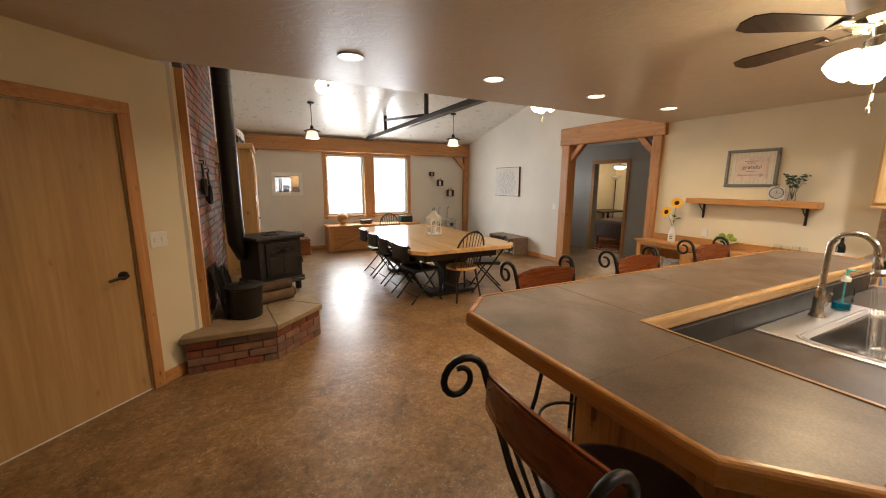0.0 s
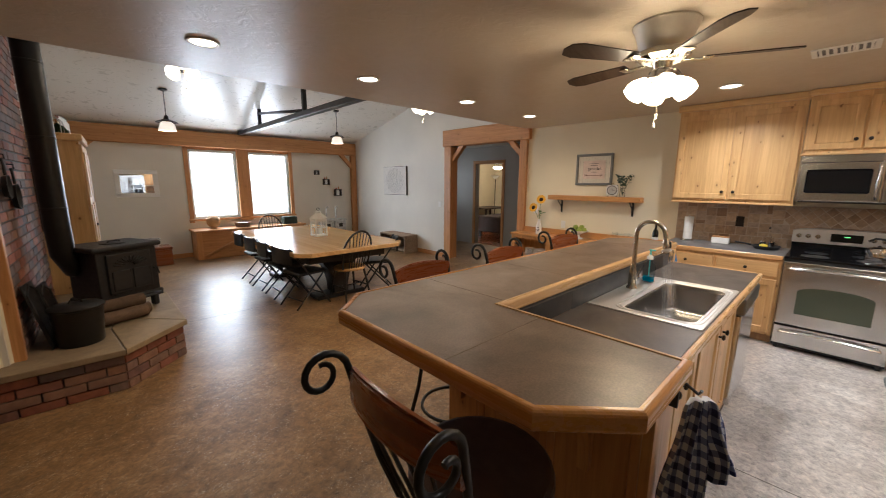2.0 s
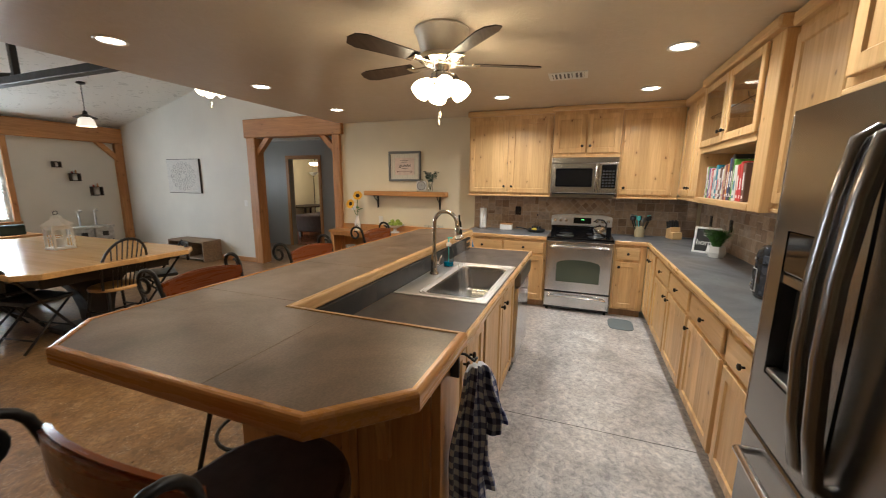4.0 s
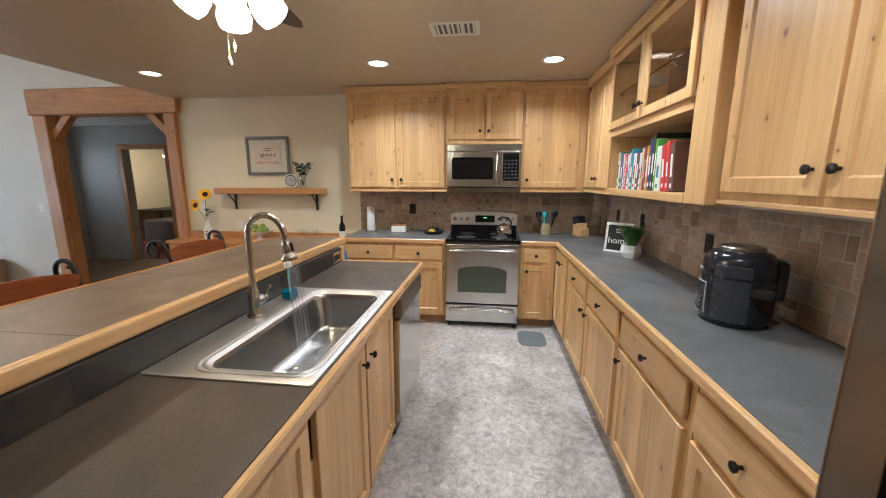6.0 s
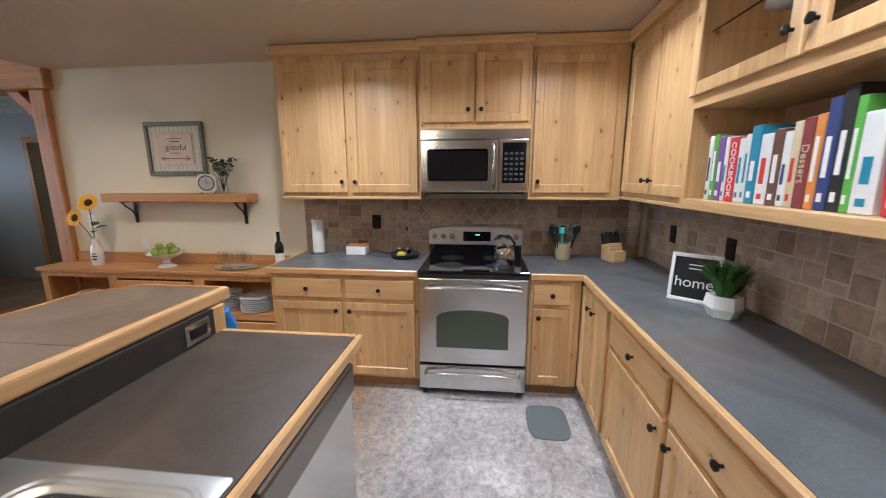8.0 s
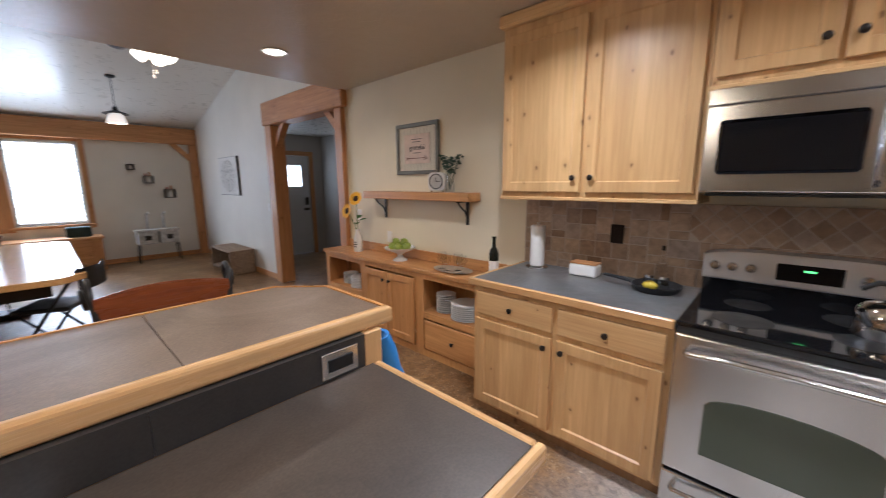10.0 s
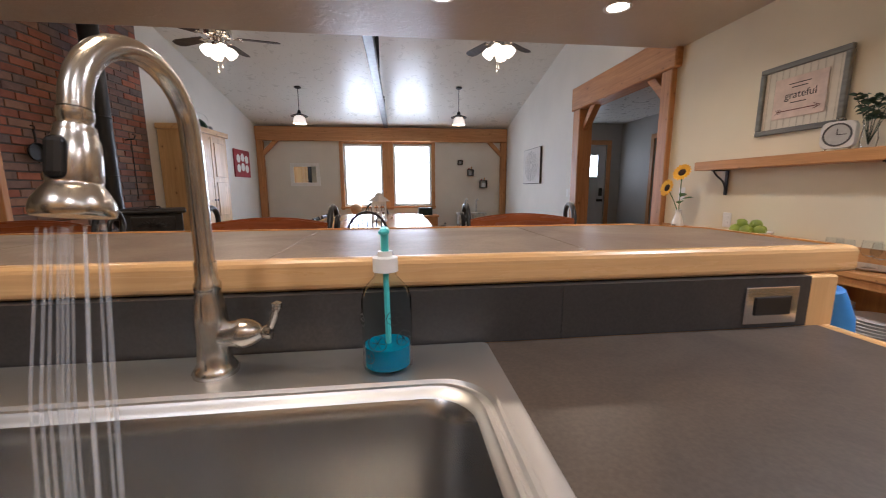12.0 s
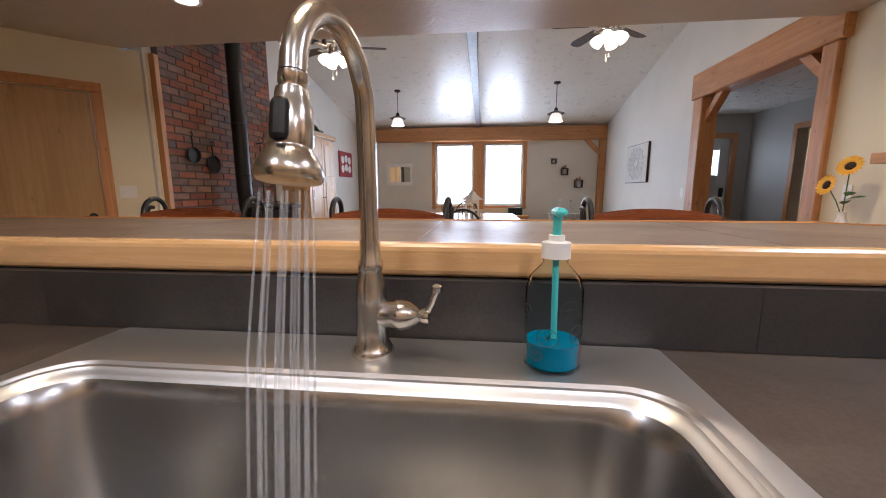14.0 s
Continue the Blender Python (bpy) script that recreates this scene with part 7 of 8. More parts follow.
ck = thing("alarm_clock", pose(6.165, 3.02, 1.408, 0, 0, -75), "white twin-bell style square alarm clock on the shelf", "clock")
bm = slab(bmesh.new(), rrect(0.075, -0.075, 0.075, 0.03), -0.022, 0.022, 0.006)
bm.transform(Matrix.Translation((0, 0, 0.09)) @ Matrix.Rotation(radians(90), 4, "X"))
part("case", bm, white_ceramic, ck)
part("dial", lathe(bmesh.new(), [(0.058, -0.0225), (0.056, -0.0245), (0.0001, -0.0245)], (0, 0, 0.09), 24, "y"), plain("grey_dial", (0.55, 0.55, 0.53), 0.5), ck, "pale grey dial")
part("bezel", tube(bmesh.new(), [(0.061 * math.cos(radians(q)), -0.024, 0.09 + 0.061 * math.sin(radians(q))) for q in range(0, 361, 15)], 0.005, 6), plain("dark_bezel", (0.10, 0.10, 0.10), 0.4), ck, "dark round bezel")
part("hour_hand", Bm((-0.002, -0.027, 0.09, 0.002, -0.0255, 0.125)), ink, ck)
part("minute_hand", Bm((0.0, -0.027, 0.088, 0.042, -0.0257, 0.092)), ink, ck)
part("handle", tube(bmesh.new(), [(-0.02, 0, 0.165), (-0.015, 0, 0.185), (0.015, 0, 0.185), (0.02, 0, 0.165)], 0.004, 6), nickel, ck)
for s in (-0.05, 0.05):
    part("foot", tube(bmesh.new(), [(s, 0, 0.018), (s * 1.2, 0, 0.0)], 0.006, 6), nickel, ck)

leaf_green = plain("eucalyptus_leaf", (0.045, 0.085, 0.05), 0.6, 0, 0.3, 25)
ev = thing("eucalyptus_vase", pose(6.17, 2.88, 1.408), "clear glass vase with eucalyptus sprigs on the shelf", "vase")
part("vase", lathe(bmesh.new(), [(0.0001, 0), (0.032, 0), (0.036, 0.05), (0.028, 0.11), (0.034, 0.15), (0.031, 0.15), (0.025, 0.11), (0.032, 0.05), (0.028, 0.006), (0.0001, 0.006)], seg=20), clear_glass, ev)
rng = random.Random(7)
leaf = bmesh.new()
lv = [leaf.verts.new(p) for p in ((0, 0, 0), (0.012, 0.008, 0.002), (0.016, 0.018, 0.003), (0.010, 0.028, 0.0), (0, 0.032, -0.002), (-0.010, 0.028, 0.0), (-0.016, 0.018, 0.003), (-0.012, 0.008, 0.002))]
leaf.faces.new(lv)
leaf_me = mesh(leaf, leaf_green, "leaf")
for k in range(7):
    a, sp = 2 * math.pi * k / 7 + 0.3, rng.uniform(0.05, 0.12)
    top = Vector((sp * math.cos(a) * 0.55, sp * math.sin(a) * 1.2, rng.uniform(0.25, 0.34)))
    stem = part("stem", tube(bmesh.new(), [(0, 0, 0.02), top * 0.5 + Vector((0, 0, 0.04)), top], 0.002, 5), leaf_green, ev)
    for i in range(13):
        u = 0.45 + 0.55 * i / 12
        p = top * u + Vector((0, 0, 0.04 * math.sin(u * 3.1)))
        piece("leaf", leaf_me, stem, Matrix.Translation(p) @ Euler((rng.uniform(-0.7, 0.9), rng.uniform(-0.6, 0.6), rng.uniform(0, 6.28))).to_matrix().to_4x4() @ Matrix.Scale(rng.uniform(0.8, 1.25), 4))

sv = thing("sunflower_vase", pose(6.10, 4.13, 0.77), "white bottle vase with three sunflowers", "vase")
vase = part("vase", lathe(bmesh.new(), [(0.0001, 0), (0.045, 0), (0.048, 0.01), (0.047, 0.13), (0.03, 0.18), (0.022, 0.20), (0.024, 0.235), (0.028, 0.24), (0.020, 0.238), (0.0001, 0.20)], seg=24), white_ceramic, sv)
for z, w_ in ((0.105, 0.022), (0.08, 0.028), (0.055, 0.025)):
    bm = bmesh.new()
    tube(bm, [(0.0487 * math.cos(radians(q)), 0.0487 * math.sin(radians(q)), z) for q in range(200 - int(w_ * 900), 201 + int(w_ * 900), 5)], 0.005, 5)
    part("printed_line", bm, ink, vase)
petal_m = plain("sunflower_petal", (0.85, 0.46, 0.02), 0.6, 0, 0.15)
seed_m = plain("sunflower_seed_head", (0.03, 0.014, 0.007), 0.9, 0, 0.4, 80, 0.6)
stem_m = plain("plant_stem", (0.07, 0.16, 0.03), 0.6)
petal = bmesh.new()
petal.faces.new([petal.verts.new(p) for p in ((0, 0, 0), (0.014, 0.02, 0.005), (0.012, 0.042, 0.005), (0, 0.058, 0), (-0.012, 0.042, 0.005), (-0.014, 0.02, 0.005))])
petal_me = mesh(petal, petal_m, "petal")
for k, (px_, py_, pz_, tilt) in enumerate(((-0.03, -0.04, 0.56, 65), (-0.07, 0.07, 0.43, 75), (-0.02, 0.04, 0.46, 40))):
    if k == 2:
        for i in range(3):
            bm = bmesh.new()
            bm.faces.new([bm.verts.new(p) for p in ((0, 0, 0), (0.03, 0.04, 0.006), (0.022, 0.08, 0.0), (0, 0.11, -0.015), (-0.022, 0.08, 0.0), (-0.03, 0.04, 0.006))])
            o = part("leaf", bm, stem_m, sv, "green leaf")
            o.matrix_local = Matrix.Translation((0, 0, 0.29 + 0.03 * i)) @ Euler((0.4, 0.2, 2.6 + 1.3 * i)).to_matrix().to_4x4()
        continue
    part("stem", tube(bmesh.new(), [(0, 0, 0.2), (px_ * 0.4, py_ * 0.4, pz_ - 0.12), (px_, py_, pz_)], 0.004, 6), stem_m, sv)
    m = Matrix.Translation((px_, py_, pz_)) @ Euler((0, radians(-tilt), radians(20 - 20 * k))).to_matrix().to_4x4()
    h_ = part("flower_head", lathe(bmesh.new(), [(0.03, -0.006), (0.032, 0.006), (0.02, 0.014), (0.0001, 0.012)], seg=16), seed_m, sv, "dark seed head")
    h_.matrix_local = m
    for i in range(18):
        piece("petal", petal_me, h_, Matrix.Rotation(2 * math.pi * i / 18, 4, "Z") @ Matrix.Translation((0, 0.024, 0.003 * (i % 2))) @ Matrix.Rotation(0.15, 4, "X"))

fb = thing("fruit_bowl", pose(6.09, 3.44, 0.77), "white footed bowl heaped with green apples", "bowl")
part("bowl", lathe(bmesh.new(), [(0.0001, 0), (0.07, 0), (0.065, 0.012), (0.03, 0.03), (0.022, 0.055), (0.05, 0.075), (0.13, 0.105), (0.145, 0.125), (0.140, 0.126), (0.12, 0.108), (0.04, 0.086), (0.0001, 0.084)], seg=28), white_ceramic, fb)
apple_m = plain("green_apple_skin", (0.30, 0.38, 0.06), 0.3, 0, 0.2, 9)
ab = lathe(bmesh.new(), [(0.0001, -0.03), (0.018, -0.033), (0.034, -0.014), (0.036, 0.006), (0.026, 0.027), (0.008, 0.029), (0.0001, 0.024)], seg=14)
apple_me = mesh(ab, apple_m, "apple")
for i, (ax, ay, az) in enumerate(((0, 0.085, 0.135), (0.05, 0.04, 0.135), (-0.05, 0.05, 0.135), (0, -0.02, 0.13), (0.055, -0.045, 0.135), (-0.055, -0.04, 0.135), (0.0, -0.09, 0.137), (-0.02, 0.035, 0.175), (0.02, -0.04, 0.175))):
    a_ = new("apple", apple_me)
    a_.matrix_world = pose(6.09 + ax, 3.44 + ay, 0.77 + az, 20 * i, 13 * i, 40 * i)
    tagged(a_, "green apple in the fruit bowl", "apple", "apples in the bowl")

ty = thing("silver_tray", pose(6.09, 2.78, 0.77), "oval silver tray on the buffet", "tray")
bm = lathe(bmesh.new(), [(0.0001, 0.003), (0.13, 0.003), (0.155, 0.012), (0.16, 0.014), (0.15, 0.008), (0.12, 0.0), (0.0001, 0.0)], seg=28)
bm.transform(Matrix.Diagonal((0.72, 1.2, 1, 1)))
part("dish", bm, steel_rim, ty)
for i, (gx, gy) in enumerate(((0.0, 0.12), (-0.04, 0.04), (0.03, -0.03), (-0.02, -0.11))):
    t = thing("wine_glass", pose(6.09 + gx, 2.78 + gy, 0.773), "clear stemless wine glass on the tray", "glass", "wine glasses")
    part("bowl", lathe(bmesh.new(), [(0.0001, 0.0), (0.03, 0.0), (0.006, 0.006), (0.005, 0.05), (0.03, 0.065), (0.042, 0.095), (0.034, 0.145), (0.032, 0.145), (0.040, 0.095), (0.028, 0.068), (0.0001, 0.058)], seg=20), goblet, t)
wb = thing("wine_bottle", pose(6.13, 2.40, 0.77), "dark wine bottle with a white label", "bottle")
part("bottle", lathe(bmesh.new(), [(0.0001, 0), (0.036, 0), (0.037, 0.01), (0.037, 0.19), (0.03, 0.215), (0.015, 0.24), (0.014, 0.30), (0.016, 0.305), (0.016, 0.318), (0.0001, 0.318)], seg=22), plain("dark_bottle_glass", (0.01, 0.012, 0.008), 0.08, 0, 0.1), wb)
bm = bmesh.new()
lathe(bm, [(0.0374, 0.05), (0.0376, 0.055), (0.0376, 0.13), (0.0374, 0.135)], seg=22)
part("paper_label", bm, white_plastic, wb, "white paper label")


def wall_plate(m, label, mat, slots, name="outlet"):
    t = thing(name, m, label, name)
    part("plate", Bm((-0.038, -0.006, -0.058, 0.038, -0.0006, 0.058), bevel=0.002), mat, t)
    for z in slots:
        part("socket", Bm((-0.016, -0.0085, z - 0.014, 0.016, -0.006, z + 0.014), bevel=0.002), mat, t)


wall_plate(pose(XR, 3.78, 0.945, 0, 0, -90), "white double outlet on the cream wall", white_plastic, (-0.02, 0.02))
wall_plate(pose(XR, 4.29, 1.145, 0, 0, -90), "white light switch on the cream wall", white_plastic, (0.0,), "light_switch")
wall_plate(pose(XR, 6.67, 1.13, 0, 0, -90), "white light switch beside the timber opening", white_plastic, (0.0,), "light_switch")
q = on45(0.27, 0.0, 1.155)
t = thing("light_switch", Matrix.Translation(q) @ pose(0, 0, 0, 0, 0, 45), "white double light switch on the slanting wall", "light switch")
part("plate", Bm((-0.065, -0.006, -0.06, 0.065, -0.0006, 0.06), bevel=0.002), white_plastic, t)
for x in (-0.028, 0.028):
    part("toggle", Bm((x - 0.012, -0.012, -0.02, x + 0.012, -0.006, 0.02), bevel=0.002), white_plastic, t)

# ---- things on the worktops ----
CT = 0.9085
pt = thing("paper_towel", pose(6.13, 2.04, CT), "white paper towel roll on a wire stand", "paper towel")
part("roll", lathe(bmesh.new(), [(0.018, 0.015), (0.046, 0.015), (0.048, 0.02), (0.048, 0.285), (0.046, 0.29), (0.018, 0.29)], seg=26), white_plastic, pt)
part("stand", lathe(bmesh.new(), [(0.0001, 0), (0.075, 0), (0.076, 0.006), (0.008, 0.010), (0.007, 0.30), (0.012, 0.31), (0.0001, 0.318)], seg=22), chrome, pt)
bd = thing("butter_dish", pose(6.12, 1.70, CT), "white rectangular ceramic dish with a wooden lid", "dish")
part("dish", Bm((-0.05, -0.085, 0, 0.05, 0.085, 0.075), bevel=0.012, seg=2), white_ceramic, bd)
part("lid", Bm((-0.047, -0.082, 0.0755, 0.047, 0.082, 0.085), bevel=0.003), fir_y, bd)
fp2 = thing("frying_pan", pose(6.04, 1.28, CT), "small black frying pan with a side handle", "pan")
part("pan", lathe(bmesh.new(), [(0.0001, 0), (0.10, 0), (0.125, 0.035), (0.121, 0.036), (0.097, 0.006), (0.0001, 0.006)], seg=24), cast_iron, fp2)
part("handle", tube(bmesh.new(), [(0.0, 0.12, 0.03), (-0.01, 0.20, 0.045), (-0.01, 0.27, 0.05)], 0.009, 8), cast_iron, fp2)
t = thing("oil_bottle", pose(6.14, 1.28, CT + 0.006), "slim clear oil bottle", "bottle")
part("bottle", lathe(bmesh.new(), [(0.0001, 0), (0.026, 0), (0.028, 0.02), (0.026, 0.12), (0.010, 0.16), (0.010, 0.20), (0.0001, 0.20)], seg=16), clear_glass, t)
part("cork", lathe(bmesh.new(), [(0.009, 0.2), (0.009, 0.225), (0.0001, 0.226)], seg=10), bronze, t)
for i, (dx, dy) in enumerate(((-0.03, 0.03), (-0.03, -0.04))):
    t = thing("spice_jar", pose(6.04 + dx, 1.28 + dy, CT + 0.006), "small glass jar in the pan", "jar", "small jars")
    part("jar", lathe(bmesh.new(), [(0.0001, 0), (0.026, 0), (0.026, 0.06), (0.022, 0.068), (0.0001, 0.068)], seg=16), clear_glass, t)
    part("lid", lathe(bmesh.new(), [(0.024, 0.069), (0.024, 0.082), (0.0001, 0.083)], seg=16), chrome, t)
lemon = single("lemon", lathe(bmesh.new(), [(0.0001, -0.038), (0.012, -0.033), (0.026, -0.012), (0.026, 0.012), (0.012, 0.033), (0.0001, 0.038)], (0, 0, 0.026), 14, "y"), plain("lemon_skin", (0.62, 0.48, 0.04), 0.45), "yellow lemon in the pan", "lemon", pose(6.0, 1.30, CT + 0.007))

kt = thing("kettle", pose(5.88, 0.50, 0.919), "polished steel kettle with a black arched handle", "kettle")
part("body", lathe(bmesh.new(), [(0.0001, 0), (0.078, 0), (0.083, 0.008), (0.080, 0.07), (0.072, 0.105), (0.05, 0.125), (0.03, 0.13), (0.0001, 0.131)], seg=28), chrome, kt)
part("spout", tube(bmesh.new(), [(-0.06, 0.04, 0.06), (-0.09, 0.06, 0.09), (-0.105, 0.07, 0.115)], 0.016, 10, 0.011), chrome, kt)
part("handle", tube(bmesh.new(), [(0, -0.07, 0.09), (0, -0.075, 0.15), (0, -0.04, 0.195), (0, 0.03, 0.20), (0, 0.07, 0.17)], 0.010, 8), black_plastic, kt, "black handle")
part("lid_knob", lathe(bmesh.new(), [(0.006, 0.12), (0.014, 0.135), (0.0001, 0.142)], seg=12), black_plastic, kt)

cr = thing("utensil_crock", pose(6.09, 0.03, CT), "cream stoneware crock of cooking utensils", "utensil holder")
part("crock", lathe(bmesh.new(), [(0.0001, 0), (0.052, 0), (0.057, 0.01), (0.057, 0.12), (0.062, 0.13), (0.057, 0.132), (0.052, 0.12), (0.05, 0.012), (0.0001, 0.012)], seg=24), plain("cream_stoneware", (0.58, 0.47, 0.27), 0.4, 0, 0.08), cr)
rng = random.Random(11)
teal2 = bpy.data.materials["teal_plastic"]
for i in range(11):
    a = 2 * math.pi * i / 11
    tip = Vector((0.06 * math.cos(a), 0.10 * math.sin(a), rng.uniform(0.19, 0.235)))
    bm = tube(bmesh.new(), [(0.03 * math.cos(a), 0.03 * math.sin(a), 0.02), tip], 0.006, 7)
    box(bm, tip.x - 0.008, tip.y - 0.02, tip.z - 0.01, tip.x + 0.008, tip.y + 0.02, tip.z + 0.045, 0.007)
    part("utensil", bm, (black_plastic, teal2, steel_dark, black_plastic)[i % 4], cr)
kb = thing("knife_block", pose(6.07, -0.34, CT, 0, 0, -70), "pale wooden knife block full of black-handled knives", "knife block")
part("block", Bm((-0.055, -0.075, 0, 0.055, 0.075, 0.085), bevel=0.004), alder_x, kb)
tilt_ = Matrix.Translation((0, 0.015, 0.07)) @ Matrix.Rotation(radians(-18), 4, "X")
bm = Bm((-0.055, -0.05, 0, 0.055, 0.05, 0.06), bevel=0.004)
bm.transform(tilt_)
part("slot_head", bm, alder_x, kb)
for i in range(5):
    for j in range(4):
        bm = Bm((-0.05 + i * 0.021, -0.045 + j * 0.024, 0.06, -0.035 + i * 0.021, -0.026 + j * 0.024, 0.135 + 0.014 * ((i + j) % 2)), bevel=0.005, seg=2)
        bm.transform(tilt_)
        part("knife_handle", bm, black_plastic, kb)
hs = thing("letter_sign", pose(5.10, -0.41, CT, -8, 0, 232), "black chalk sign with white script in a white frame", "sign")
part("frame", Bm((-0.11, -0.012, 0, 0.11, 0.01, 0.02), (-0.11, -0.012, 0.23, 0.11, 0.01, 0.25), (-0.11, -0.012, 0.02, -0.092, 0.01, 0.23), (0.092, -0.012, 0.02, 0.11, 0.01, 0.23), bevel=0.003), white_paint, hs)
bo = part("board", Bm((-0.092, -0.004, 0.02, 0.092, 0.006, 0.23)), black_plastic, hs)
lettering("home", 0.075, pose(0, -0.0052, 0.10, 90), white_paint, bo, "lettering", "white script word")
for z in (0.19, 0.17):
    part("text_line", Bm((-0.03, -0.0052, z, 0.03, -0.0042, z + 0.006)), white_paint, bo)
gp = thing("potted_grass", pose(4.915, -0.45, CT), "green grass plant in a faceted white pot", "plant")
part("pot", lathe(bmesh.new(), [(0.0001, 0), (0.055, 0), (0.075, 0.045), (0.066, 0.10), (0.058, 0.10), (0.0001, 0.085)], seg=6), white_ceramic, gp)
for fc in gp.children[0].data.polygons:
    fc.use_smooth = False
gp.scale = (1.05, 1.05, 1.02)
blade_m = plain("grass_blade", (0.06, 0.17, 0.025), 0.5, 0, 0.4, 30)
rng = random.Random(3)
bm = bmesh.new()
for i in range(420):
    a, sp = rng.uniform(0, 6.28), rng.uniform(0.01, 0.12)
    h = rng.uniform(0.10, 0.17)
    c_, s_ = math.cos(a), math.sin(a)
    p0 = Vector((0.03 * c_ * rng.random(), 0.03 * s_ * rng.random(), 0.09))
    p1 = p0 + Vector((c_ * sp * 0.45, s_ * sp * 0.45, h * 0.65))
    p2 = p0 + Vector((c_ * sp, s_ * sp, h))
    w_ = Vector((-s_, c_, 0)) * 0.0042
    v_ = [bm.verts.new(p) for p in (p0 - w_, p0 + w_, p1 + w_, p1 - w_, p2)]
    bm.faces.new((v_[0], v_[1], v_[2], v_[3])), bm.faces.new((v_[3], v_[2], v_[4]))
tagged(part("grass", bm, blade_m, gp), kind="stuff")

pc = thing("pressure_cooker", pose(3.565, -0.395, CT, 0, 0, 155), "glossy black multi-cooker with a grey control panel", "cooker")
pc.scale = (0.90, 0.90, 0.97)
shell = plain("glossy_black_shell", (0.014, 0.016, 0.020), 0.14, 0, 0.05)
side_shell = plain("slate_side_shell", (0.045, 0.052, 0.065), 0.28, 0.3, 0.05)
part("base", lathe(bmesh.new(), [(0.0001, 0.0), (0.128, 0.0), (0.134, 0.008), (0.134, 0.02), (0.0001, 0.02)], seg=36), black_plastic, pc)
part("body", lathe(bmesh.new(), [(0.0001, 0.018), (0.136, 0.018), (0.143, 0.03), (0.148, 0.10), (0.148, 0.205), (0.145, 0.212), (0.0001, 0.213)], seg=40), shell, pc)
part("lid", lathe(bmesh.new(), [(0.0001, 0.2135), (0.145, 0.2135), (0.148, 0.22), (0.147, 0.25), (0.138, 0.288), (0.118, 0.312), (0.09, 0.322), (0.0001, 0.324)], seg=40), shell, pc)
part("lid_cap", lathe(bmesh.new(), [(0.088, 0.320), (0.088, 0.334), (0.083, 0.339), (0.0001, 0.340)], seg=32), steel_dark, pc, "dark metal lid cap")
part("hinge", Bm((-0.06, 0.11, 0.12, 0.06, 0.17, 0.29), bevel=0.02, seg=2), black_plastic, pc)


def shell_patch(r0, z0, z1, a0, a1, steps=14):
    """A curved plate that follows the cooker's round side."""
    bm, prev = bmesh.new(), None
    for i in range(steps + 1):
        a = radians(a0 + (a1 - a0) * i / steps)
        cur = [bm.verts.new(((r0 + d) * math.cos(a), (r0 + d) * math.sin(a), z)) for d, z in ((-0.008, z0), (0.003, z0 + 0.004), (0.003, z1 - 0.004), (-0.008, z1))]
        if prev:
            for q_ in range(4):
                f = bm.faces.new((prev[q_], prev[(q_ + 1) % 4], cur[(q_ + 1) % 4], cur[q_]))
                f.smooth = True
        else:
            bm.faces.new(cur)
        prev = cur
    bm.faces.new(prev[::-1])
    return bm


part("side_plate", shell_patch(0.149, 0.024, 0.208, 318, 372), side_shell, pc, "slate grey side plate")
part("side_plate", shell_patch(0.149, 0.024, 0.208, 168, 222), side_shell, pc, "slate grey side plate")
part("lid_plate", shell_patch(0.149, 0.216, 0.268, 318, 372), side_shell, pc, "slate grey lid plate")
part("lid_plate", shell_patch(0.149, 0.216, 0.268, 168, 222), side_shell, pc, "slate grey lid plate")
for s in (1, -1):
    part("carry_handle", Bm((s * 0.155 - 0.02, 0.03, 0.15, s * 0.155 + 0.02, 0.11, 0.19), bevel=0.012, seg=2), black_plastic, pc)
panel = part("control_panel", shell_patch(0.1495, 0.04, 0.178, 238, 302), plain("dark_grey_panel", (0.03, 0.032, 0.036), 0.25, 0.2), pc, "curved dark control panel")
part("panel_edge", shell_patch(0.1485, 0.036, 0.182, 236, 304), galv, panel, "thin silver outline")
part("display", shell_patch(0.1515, 0.125, 0.165, 250, 283), black_gloss, panel)
for i in range(5):
    for j in range(3):
        if j == 0 and i == 2:
            continue
        a = radians(248 + i * 11)
        bm = Bm((-0.005, -0.0015, -0.0022, 0.005, 0.0, 0.0022))
        bm.transform(Matrix.Translation((0.1535 * math.cos(a), 0.1535 * math.sin(a), 0.066 + 0.019 * j)) @ Matrix.Rotation(a + math.pi / 2, 4, "Z"))
        part("button", bm, galv, panel)
part("dial", lathe(bmesh.new(), [(0.013, -0.150), (0.012, -0.158), (0.0001, -0.159)], (0, 0, 0.064), 18, "y"), chrome, panel, "chrome dial")
part("name_mark", shell_patch(0.1495, 0.226, 0.240, 262, 284), galv, pc, "silver mark")
part("cord", tube(bmesh.new(), [(-0.02, 0.165, 0.20), (-0.10, 0.19, 0.22), (-0.24, 0.17, 0.17), (-0.33, 0.14, 0.08), (-0.33, 0.13, 0.008), (-0.20, 0.16, 0.006), (-0.05, 0.18, 0.006)], 0.005, 6), black_plastic, pc, "black power cord")

